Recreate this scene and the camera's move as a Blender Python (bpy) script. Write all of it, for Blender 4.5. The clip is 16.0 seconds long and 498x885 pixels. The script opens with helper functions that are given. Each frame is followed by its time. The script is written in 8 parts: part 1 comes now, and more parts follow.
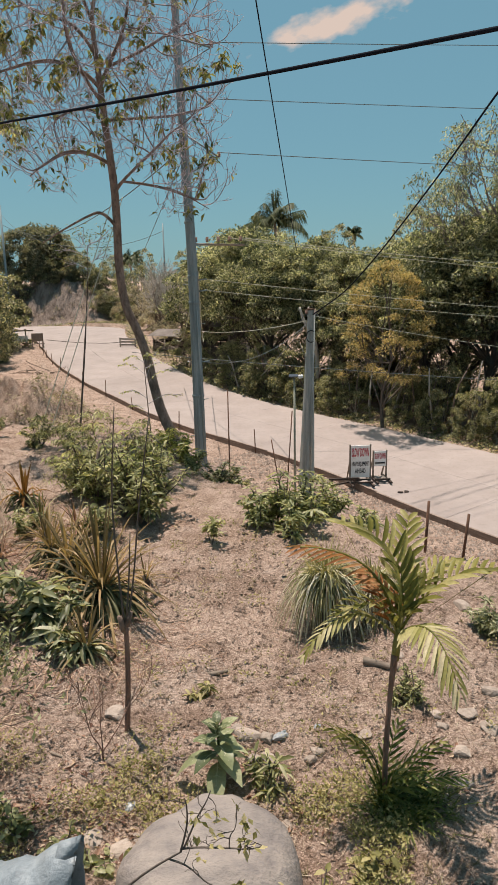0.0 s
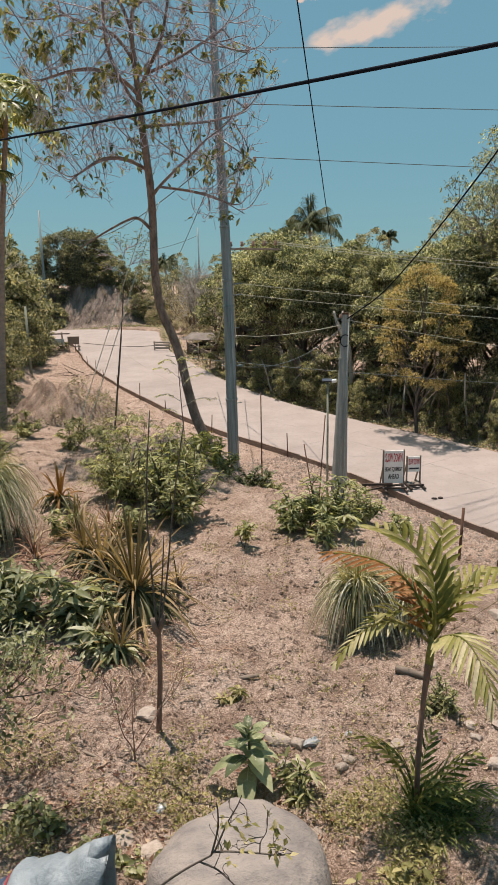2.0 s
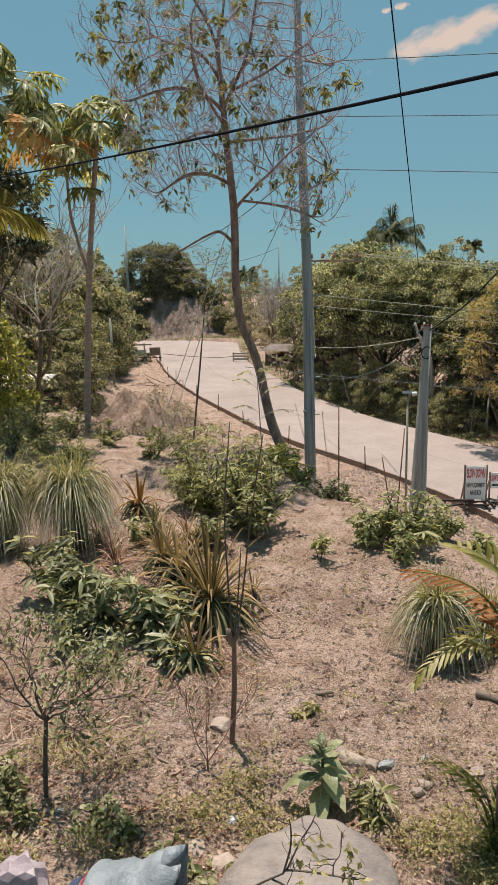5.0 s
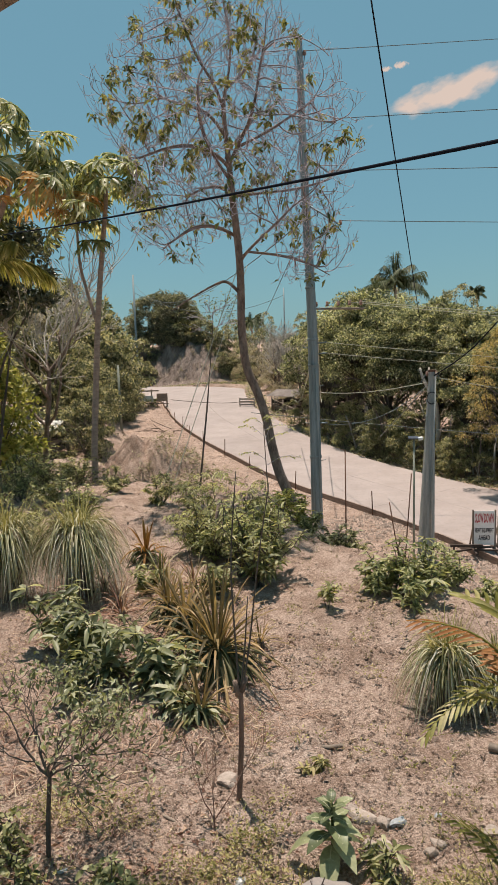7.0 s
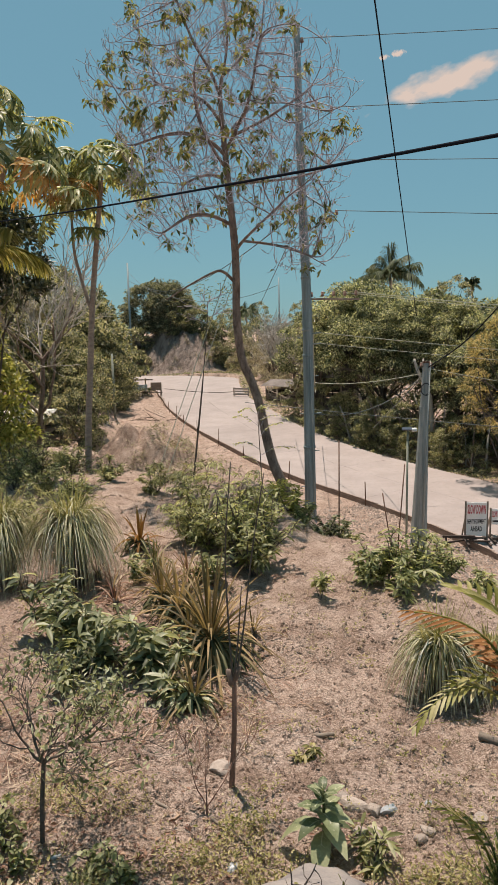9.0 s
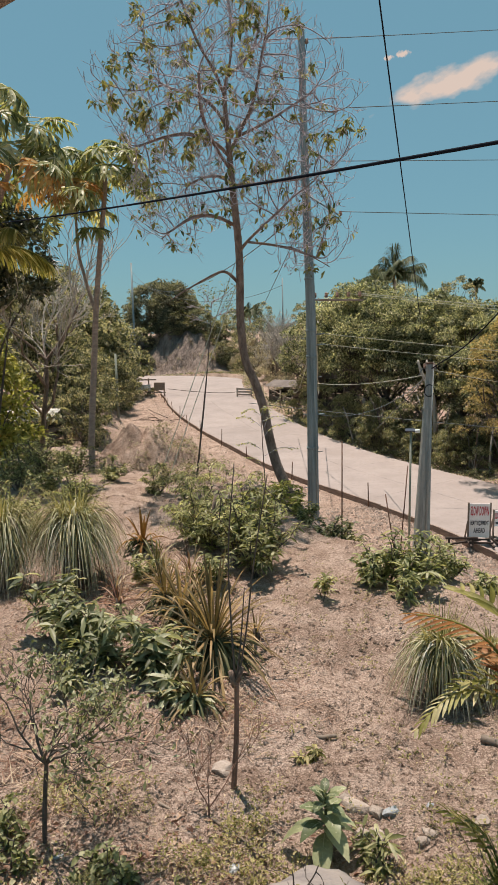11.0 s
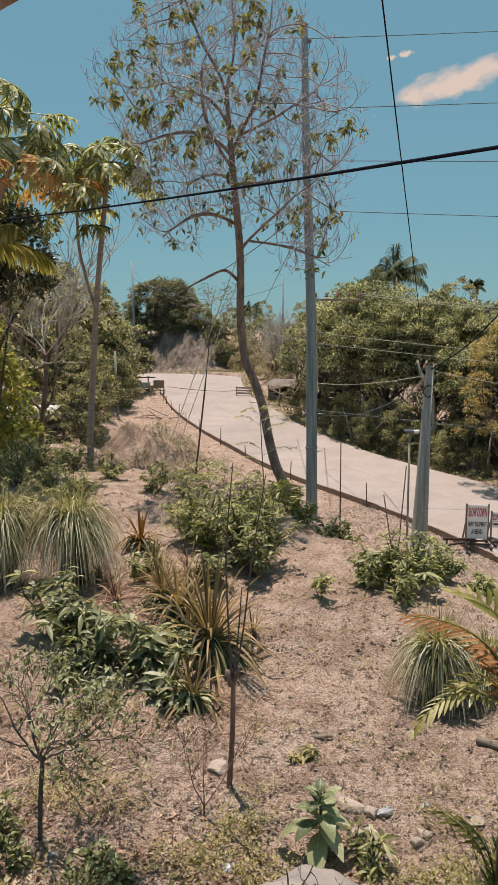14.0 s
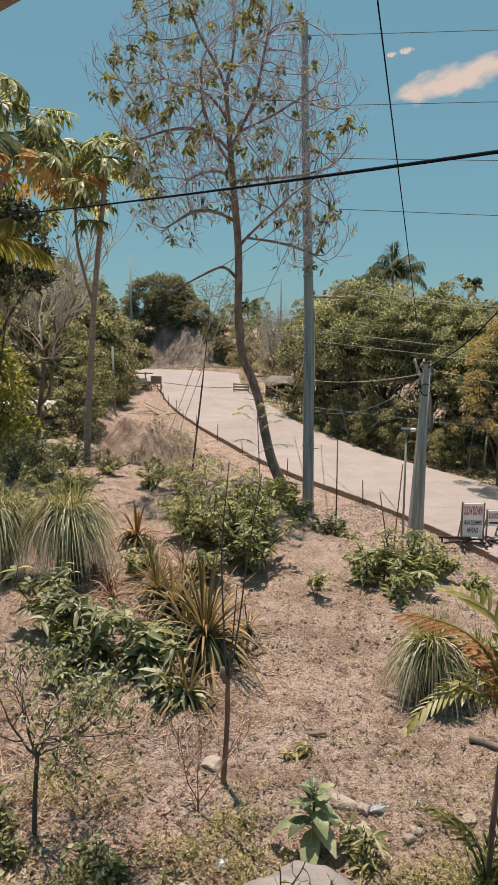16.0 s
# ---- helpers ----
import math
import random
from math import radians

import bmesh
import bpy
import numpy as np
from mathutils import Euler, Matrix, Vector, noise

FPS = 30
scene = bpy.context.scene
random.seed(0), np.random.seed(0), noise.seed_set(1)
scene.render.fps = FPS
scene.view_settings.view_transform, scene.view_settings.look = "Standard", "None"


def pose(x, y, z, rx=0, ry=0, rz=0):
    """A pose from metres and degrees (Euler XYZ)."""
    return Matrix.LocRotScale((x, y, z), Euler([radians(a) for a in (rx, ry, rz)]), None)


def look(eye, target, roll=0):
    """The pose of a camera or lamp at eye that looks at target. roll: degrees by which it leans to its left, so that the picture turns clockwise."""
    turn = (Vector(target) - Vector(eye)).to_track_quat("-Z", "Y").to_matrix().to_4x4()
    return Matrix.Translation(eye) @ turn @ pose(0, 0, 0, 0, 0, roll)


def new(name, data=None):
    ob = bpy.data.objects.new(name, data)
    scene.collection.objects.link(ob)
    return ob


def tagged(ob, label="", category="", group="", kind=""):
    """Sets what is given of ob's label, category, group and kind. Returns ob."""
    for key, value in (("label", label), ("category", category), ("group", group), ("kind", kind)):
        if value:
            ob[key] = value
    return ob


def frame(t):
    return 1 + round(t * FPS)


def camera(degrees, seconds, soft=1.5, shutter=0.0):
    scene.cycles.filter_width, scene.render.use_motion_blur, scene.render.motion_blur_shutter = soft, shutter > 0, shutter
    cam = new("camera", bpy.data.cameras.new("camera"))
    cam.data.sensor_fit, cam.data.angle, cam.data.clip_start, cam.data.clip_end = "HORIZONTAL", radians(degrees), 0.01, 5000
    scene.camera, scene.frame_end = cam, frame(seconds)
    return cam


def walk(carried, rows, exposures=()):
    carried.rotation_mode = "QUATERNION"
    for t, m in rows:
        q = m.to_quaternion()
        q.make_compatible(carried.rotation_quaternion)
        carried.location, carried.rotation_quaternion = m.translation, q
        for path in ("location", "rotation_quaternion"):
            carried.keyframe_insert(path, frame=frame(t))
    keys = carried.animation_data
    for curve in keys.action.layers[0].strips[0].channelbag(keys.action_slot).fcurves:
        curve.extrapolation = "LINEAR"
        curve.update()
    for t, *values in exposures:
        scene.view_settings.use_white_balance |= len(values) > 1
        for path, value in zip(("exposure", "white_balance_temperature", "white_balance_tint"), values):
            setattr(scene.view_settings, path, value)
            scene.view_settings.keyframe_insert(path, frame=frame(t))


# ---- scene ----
cam = camera(39.7, 16.0, 0.3)
PATH = [
    (0, (0.198, 0.09, 6.024), (0.102, 2.036, 5.573), -1.2),
    (0.5, (0.2, 0.078, 6.031), (0.105, 2.027, 5.59), -1.7),
    (1, (0.2, 0.078, 6.038), (0.051, 2.023, 5.596), -1.8),
    (1.5, (0.196, 0.083, 6.031), (0.036, 2.027, 5.591), -1.5),
    (2, (0.188, 0.082, 6.034), (-0.001, 2.024, 5.595), -1.2),
    (2.5, (0.186, 0.08, 6.04), (-0.031, 2.019, 5.599), -1.1),
    (3, (0.183, 0.083, 6.037), (-0.049, 2.019, 5.595), -1.0),
    (3.5, (0.176, 0.076, 6.049), (-0.1, 2.006, 5.605), -0.7),
    (4, (0.17, 0.089, 6.038), (-0.179, 2.011, 5.608), -0.9),
    (6.5, (0.18, 0.067, 6.068), (-0.249, 1.994, 5.747), -1.5),
    (7, (0.182, 0.061, 6.076), (-0.246, 1.996, 5.801), -1.8),
    (7.5, (0.181, 0.054, 6.084), (-0.248, 1.989, 5.816), -1.8),
    (8, (0.183, 0.058, 6.079), (-0.243, 1.994, 5.809), -1.8),
    (8.5, (0.177, 0.058, 6.08), (-0.244, 1.99, 5.784), -1.7),
    (9, (0.176, 0.052, 6.083), (-0.234, 1.986, 5.778), -1.3),
    (11.5, (0.174, 0.046, 6.097), (-0.245, 1.978, 5.793), -1.1),
    (12, (0.18, 0.047, 6.099), (-0.228, 1.98, 5.787), -1.3),
    (12.5, (0.18, 0.039, 6.101), (-0.238, 1.97, 5.79), -1.3),
    (13, (0.176, 0.042, 6.107), (-0.248, 1.972, 5.799), -0.9),
    (13.5, (0.172, 0.045, 6.103), (-0.248, 1.976, 5.795), -0.7),
    (14, (0.174, 0.043, 6.102), (-0.241, 1.975, 5.794), -0.5),
    (14.5, (0.174, 0.044, 6.103), (-0.235, 1.976, 5.787), -0.2),
    (15, (0.177, 0.039, 6.107), (-0.23, 1.971, 5.789), -0.2),
    (15.5, (0.175, 0.041, 6.105), (-0.232, 1.973, 5.787), -0.3),
    (16, (0.179, 0.032, 6.115), (-0.227, 1.964, 5.797), -0.0),
]
walk(cam, [(t, look(eye, target, roll)) for t, eye, target, roll in PATH], [(0, 0.46), (16, 0.46)])

# ---- world, sun, exposure ----
SUN_FROM = Vector((-0.14, 0.22, 1.0)).normalized()
world = bpy.data.worlds.new("sky")
scene.world = world
world.use_nodes = True
wn = world.node_tree
sky = wn.nodes.new("ShaderNodeTexSky")
sky.sky_type, sky.sun_disc = "NISHITA", False
sky.sun_elevation = math.asin(SUN_FROM.z)
sky.sun_rotation = math.atan2(SUN_FROM.x, SUN_FROM.y)
sky.air_density, sky.dust_density, sky.ozone_density = 1.0, 0.6, 1.0
tint = wn.nodes.new("ShaderNodeMix")
tint.data_type, tint.blend_type = "RGBA", "MULTIPLY"
tint.inputs[0].default_value = 1.0
tint.inputs[7].default_value = (0.80, 0.985, 0.845, 1)
even_sky = wn.nodes.new("ShaderNodeMix")
even_sky.data_type = "RGBA"
even_sky.inputs[0].default_value = 0.72
even_sky.inputs[7].default_value = (2.1, 3.6, 5.4, 1)
wn.links.new(sky.outputs[0], even_sky.inputs[6])
wn.links.new(even_sky.outputs[2], tint.inputs[6])
wn.links.new(tint.outputs[2], wn.nodes["Background"].inputs[0])
wn.nodes["Background"].inputs[1].default_value = 0.072
sun = new("sun", bpy.data.lights.new("sun", "SUN"))
sun.data.energy, sun.data.angle, sun.data.color = 4.9, radians(0.8), (1.0, 0.875, 0.76)
sun.matrix_world = look(SUN_FROM * 50, (0, 0, 0))


# ---- terrain and road lines ----
def smooth(a, b, v):
    k = np.clip((v - a) / (b - a), 0, 1)
    return k * k * (3 - 2 * k)


def vnoise(x, y, seed=0):
    """Smooth value noise in about -1..1 on arrays."""
    xi, yi = np.floor(x).astype(np.int64), np.floor(y).astype(np.int64)
    fx, fy = x - xi, y - yi
    fx, fy = fx * fx * (3 - 2 * fx), fy * fy * (3 - 2 * fy)

    def cell(i, j):
        h = (i * 374761393 + j * 668265263 + seed * 1442695041) & 0xFFFFFFFF
        h = ((h ^ (h >> 13)) * 1274126177) & 0xFFFFFFFF
        return ((h ^ (h >> 16)) & 0xFFFF) / 32767.5 - 1
    return (cell(xi, yi) * (1 - fx) + cell(xi + 1, yi) * fx) * (1 - fy) + (cell(xi, yi + 1) * (1 - fx) + cell(xi + 1, yi + 1) * fx) * fy


def curve_through(points, n=40):
    """A smooth line (Catmull-Rom) through a few points."""
    p = np.array(points, float)
    p = np.vstack((2 * p[0] - p[1], p, 2 * p[-1] - p[-2]))
    out = []
    for i in range(1, len(p) - 2):
        for k in np.arange(n) / n:
            out.append(0.5 * (2 * p[i] + (p[i + 1] - p[i - 1]) * k + (2 * p[i - 1] - 5 * p[i] + 4 * p[i + 1] - p[i + 2]) * k * k
                              + (3 * p[i] - p[i - 1] - 3 * p[i + 1] + p[i + 2]) * k ** 3))
    out.append(p[-2])
    return np.array(out)


def even(line, n):
    """The same line at n evenly spaced places."""
    s = np.concatenate(([0], np.cumsum(np.linalg.norm(np.diff(line[:, :2], axis=0), axis=1))))
    q = np.linspace(0, s[-1], n)
    return np.stack([np.interp(q, s, line[:, i]) for i in range(3)], 1)


# the road's near edge and its far edge, from the near right to beyond the bend
INNER = even(curve_through([(40, -33, -0.1), (13, 5.1, 0), (5.28, 15.75, 0), (0.73, 22.17, 0.24), (-4.44, 28.1, 0.46), (-8.1, 33.56, 0.67), (-12.28, 40.4, 0.95),
                            (-15.4, 46.3, 1.3), (-17.6, 51.2, 1.6), (-20.6, 56.4, 1.9), (-27, 60, 2.0), (-44, 62, 1.8)]), 500)
OUTER = even(curve_through([(45, -29.5, -0.1), (18, 8.6, 0), (10.6, 18.9, 0.12), (5.3, 25.3, 0.36), (1.9, 28.9, 0.5), (-1.32, 32.8, 0.65), (-4.8, 38.6, 0.88), (-6.6, 42.2, 1.15),
                            (-9.9, 48.3, 1.7), (-12.3, 55.5, 2.25), (-14.2, 62.5, 2.65), (-18.5, 66.2, 2.65), (-25, 67, 2.3), (-44, 68, 1.8)]), 500)


def nearest(line, x, y):
    """For points: signed distance from the line (positive on its left), how far along it, and its height there."""
    s = np.concatenate(([0], np.cumsum(np.linalg.norm(np.diff(line[:, :2], axis=0), axis=1))))
    d, a, z = (np.empty(len(x)) for _ in range(3))
    tx, ty = np.gradient(line[:, 0]), np.gradient(line[:, 1])
    for i in range(0, len(x), 20000):
        q = slice(i, i + 20000)
        dx, dy = x[q, None] - line[None, :, 0], y[q, None] - line[None, :, 1]
        k = np.argmin(dx * dx + dy * dy, 1)
        r = np.arange(len(k))
        dx, dy = dx[r, k], dy[r, k]
        d[q] = np.hypot(dx, dy) * np.sign(tx[k] * dy - ty[k] * dx)
        a[q], z[q] = s[k], line[k, 2]
    return d, a, z


def height(x, y, fine=True):
    """The ground's height: a flat-topped bank near the camera, a shoulder, the road's bed, hills on both sides."""
    x, y = np.atleast_1d(np.asarray(x, float)), np.atleast_1d(np.asarray(y, float))
    din, _, zin = nearest(INNER, x, y)
    dout, _, zout = nearest(OUTER, x, y)
    dout = -dout
    rough = vnoise(x / 1.9, y / 1.9, 3) * 0.10 + vnoise(x / 0.7, y / 0.7, 4) * 0.04
    along = (x - 0.73) * -0.58 + (y - 22.17) * 0.81
    # near side
    wob = vnoise(x / 2.3, y / 2.3, 7) * 0.7
    rim = 8.3 - 1.4 * smooth(-9, -6.2, along)
    steep = smooth(-9.5, -7.5, along)
    top = smooth(rim - 4.6 + 2.0 * steep, rim + 0.5 * smooth(-9, -6.2, along) + 0.4 * steep, din + wob * 0.3) ** (1 + 0.7 * smooth(-9, -6.2, along)) * (1 - smooth(-2.8, 4.5, along + wob + 0.15 * np.maximum(din - 9, 0)))
    shoulder = zin - 0.14 + 0.02 * np.clip(din, 0, 6) + 0.25 * rough
    left = shoulder + (3.12 + rough - shoulder) * top
    mound = np.exp(-((x + 7.9) / 2.7) ** 2 - ((y - 22.2) / 2.0) ** 2) * smooth(1.6, 3.6, din)
    left = left + mound * (2.15 + 0.2 * wob + 0.85 * np.abs(vnoise((x + 0.6 * y) / 0.75, y / 2.6, 16)) + 0.3 * np.abs(vnoise((x + 0.8 * y) / 0.33, y / 1.2, 18)) + 0.2 * vnoise(x / 0.45, y / 0.5, 17)) + 1.3 * np.exp(-((x + 12.5) / 2.6) ** 2 - ((y - 24.5) / 2.5) ** 2)
    hill = np.maximum(din - 3.4 + 0.8 * wob, 0) * smooth(8, 26, along)
    left = left + np.minimum(0.75 * hill, 5.5 + 0.06 * hill) * (1 + 0.1 * wob)
    # far side
    cut = smooth(-16.5, -18.5, x) * smooth(58, 62, y)
    right = zout - 0.14 + 0.35 * rough + smooth(0.5, 6.6, dout) * np.interp(x, [-30, -23.4, -20.6, -19.4, -17.2, -16.2], [4.2, 4.2, 4.6, 3.6, 3.3, 2.0]) * cut * (1 + 0.24 * vnoise((x + 0.5 * y) / 1.3, y / 5, 9) + 0.12 * vnoise((x + 0.5 * y) / 0.6, y / 4, 10)) + (1 - cut) * np.clip(dout - 2, 0, 30) * 0.16 * smooth(38, 60, y + 0.4 * x)
    # gullies down the bare road cut
    lean = (x - 0.7 * y) / 0.95 + 0.8 * vnoise(x / 2.5, y / 2.5, 14)
    gully = np.abs(vnoise(lean, y / 9, 13)) * 1.1 + np.abs(vnoise(lean * 2.3, y / 6, 15)) * 0.45
    right = right + cut * smooth(0.9, 2.2, dout) * (1 - smooth(5.0, 6.5, dout)) * (0.85 * gully - 0.4)
    z = np.where(din > 0, left, np.where(dout > 0, right, np.minimum(zin, zout) - 0.16))
    r = np.hypot(x, y)
    z = z + (3 - z) * smooth(110, 220, r)
    if fine:
        off = np.where(din > 0, smooth(0.1, 1.5, din), smooth(0.1, 1.5, dout)) * (1 - smooth(20, 60, r))
        z = z + off * (vnoise(x / 0.26, y / 0.26, 11) * 0.034 + vnoise(x / 0.11, y / 0.11, 12) * 0.027)
    return z


def ground(x, y):
    return float(height(x, y)[0])


# ---- materials ----
def nodes_of(name):
    m = bpy.data.materials.new(name)
    m.use_nodes = True
    t = m.node_tree
    return m, t, t.nodes["Principled BSDF"]


def ramp(t, fac, stops):
    r = t.nodes.new("ShaderNodeValToRGB")
    e = r.color_ramp.elements
    while len(e) < len(stops):
        e.new(0.5)
    for el, (p, c) in zip(e, stops):
        el.position, el.color = p, (*c, 1)
    t.links.new(fac, r.inputs[0])
    return r.outputs[0]


def noise_out(t, scale, detail=5, rough=0.6, stretch=None, space="Object", turn=0.0):
    co = t.nodes.new("ShaderNodeTexCoord")
    out = co.outputs[space]
    if stretch:
        mp = t.nodes.new("ShaderNodeMapping")
        mp.inputs["Scale"].default_value = stretch
        mp.inputs["Rotation"].default_value = (0, turn, 0)
        t.links.new(out, mp.inputs[0])
        out = mp.outputs[0]
    n = t.nodes.new("ShaderNodeTexNoise")
    n.inputs["Scale"].default_value, n.inputs["Detail"].default_value, n.inputs["Roughness"].default_value = scale, detail, rough
    t.links.new(out, n.inputs["Vector"])
    return n.outputs[0]


def mix(t, kind, fac, a, b):
    n = t.nodes.new("ShaderNodeMix")
    n.data_type, n.blend_type = "RGBA", kind
    for sock, v in ((n.inputs[0], fac), (n.inputs[6], a), (n.inputs[7], b)):
        if isinstance(v, bpy.types.NodeSocket):
            t.links.new(v, sock)
        elif isinstance(v, tuple):
            sock.default_value = (*v, 1)
        else:
            sock.default_value = v
    return n.outputs[2]


def bump(t, bsdf, h, dist, strength=1.0):
    b = t.nodes.new("ShaderNodeBump")
    b.inputs["Distance"].default_value, b.inputs["Strength"].default_value = dist, strength
    t.links.new(h, b.inputs["Height"])
    t.links.new(b.outputs[0], bsdf.inputs["Normal"])


def surface(name, c1, c2, scale=4.0, rough=0.85, metal=0.0, stretch=None, dist=0.004, c3=None, fine=40.0, vary=0.0, spec=0.3, turn=0.0):
    """A matt, grainy surface: two scales of colour variation and a fine relief; vary: change from object to object."""
    m, t, b = nodes_of(name)
    c3 = c3 or tuple(v * 0.6 for v in c1)
    big = noise_out(t, scale, 6, 0.62, stretch, "Object", turn)
    small = noise_out(t, fine, 4, 0.7, stretch, "Object", turn)
    col = ramp(t, big, [(0.32, c1), (0.66, c2)])
    col = mix(t, "MIX", ramp(t, small, [(0.52, (0, 0, 0)), (0.75, (0.75, 0.75, 0.75))]), col, c3)
    if vary:
        info = t.nodes.new("ShaderNodeObjectInfo")
        col = mix(t, "MULTIPLY", 1.0, col, ramp(t, info.outputs["Random"], [(0.0, (1 - vary,) * 3), (1.0, (1 + vary * 0.4,) * 3)]))
    t.links.new(col, b.inputs["Base Color"])
    b.inputs["Roughness"].default_value, b.inputs["Metallic"].default_value = rough, metal
    b.inputs["Specular IOR Level"].default_value = spec
    bump(t, b, small, dist)
    return m


def leafy(name, stops, glow=0.35, rough=0.5, wide=0.9, gloss=0.15):
    """Leaves: colour by leaf, with slow drifts over the crown, some light coming through."""
    m, t, b = nodes_of(name)
    geo = t.nodes.new("ShaderNodeNewGeometry")
    big = noise_out(t, wide, 2, 0.5)
    add = t.nodes.new("ShaderNodeMath")
    add.operation = "MULTIPLY_ADD"
    t.links.new(big, add.inputs[0])
    add.inputs[1].default_value = 0.9
    sub = t.nodes.new("ShaderNodeMath")
    sub.operation = "MULTIPLY_ADD"
    info = t.nodes.new("ShaderNodeObjectInfo")
    mixed = t.nodes.new("ShaderNodeMath")
    mixed.operation = "ADD"
    t.links.new(geo.outputs["Random Per Island"], mixed.inputs[0])
    t.links.new(info.outputs["Random"], mixed.inputs[1])
    part_of = t.nodes.new("ShaderNodeMath")
    part_of.operation = "FRACT"
    t.links.new(mixed.outputs[0], part_of.inputs[0])
    t.links.new(part_of.outputs[0], sub.inputs[0])
    sub.inputs[1].default_value, sub.inputs[2].default_value = 0.9, -0.42
    t.links.new(sub.outputs[0], add.inputs[2])
    n = len(stops)
    col = ramp(t, add.outputs[0], [(0.1 + 0.8 * i / max(n - 1, 1), c) for i, c in enumerate(stops)])
    vein = noise_out(t, 60, 3, 0.6)
    col = mix(t, "MULTIPLY", 0.6, col, ramp(t, vein, [(0.3, (0.62, 0.62, 0.6)), (0.7, (1.1, 1.1, 1.1))]))
    t.links.new(col, b.inputs["Base Color"])
    b.inputs["Roughness"].default_value = rough
    b.inputs["Specular IOR Level"].default_value = gloss
    tr = t.nodes.new("ShaderNodeBsdfTranslucent")
    t.links.new(mix(t, "MULTIPLY", 1.0, col, (1.2, 1.15, 0.65)), tr.inputs[0])
    mx = t.nodes.new("ShaderNodeMixShader")
    mx.inputs[0].default_value = glow
    t.links.new(b.outputs[0], mx.inputs[1])
    t.links.new(tr.outputs[0], mx.inputs[2])
    t.links.new(mx.outputs[0], t.nodes["Material Output"].inputs[0])
    return m


def islands(name, stops, rough=0.9, dist=0.0):
    """Loose bits (stones, dry leaves): a colour for each bit."""
    m, t, b = nodes_of(name)
    geo = t.nodes.new("ShaderNodeNewGeometry")
    n = len(stops)
    col = ramp(t, geo.outputs["Random Per Island"], [(i / max(n - 1, 1), c) for i, c in enumerate(stops)])
    spot = noise_out(t, 35, 4, 0.7)
    col = mix(t, "MULTIPLY", 0.7, col, ramp(t, spot, [(0.3, (0.6, 0.58, 0.55)), (0.7, (1.1, 1.1, 1.1))]))
    t.links.new(col, b.inputs["Base Color"])
    b.inputs["Roughness"].default_value = rough
    b.inputs["Specular IOR Level"].default_value = 0.25
    if dist:
        bump(t, b, spot, dist)
    return m


def crumbs(t, scale, rough):
    """Rounded crumbs of uneven size: how far from a crumb's heart, and a value for each crumb."""
    co = t.nodes.new("ShaderNodeTexCoord")
    push = t.nodes.new("ShaderNodeTexNoise")
    push.inputs["Scale"].default_value, push.inputs["Detail"].default_value = scale * 0.9, 3
    t.links.new(co.outputs["Object"], push.inputs["Vector"])
    at = t.nodes.new("ShaderNodeVectorMath")
    at.operation = "MULTIPLY_ADD"
    t.links.new(push.outputs["Color"], at.inputs[0])
    at.inputs[1].default_value = (rough / scale,) * 3
    t.links.new(co.outputs["Object"], at.inputs[2])
    v = t.nodes.new("ShaderNodeTexVoronoi")
    v.inputs["Scale"].default_value = scale
    t.links.new(at.outputs[0], v.inputs["Vector"])
    return v.outputs["Distance"], v.outputs["Color"]


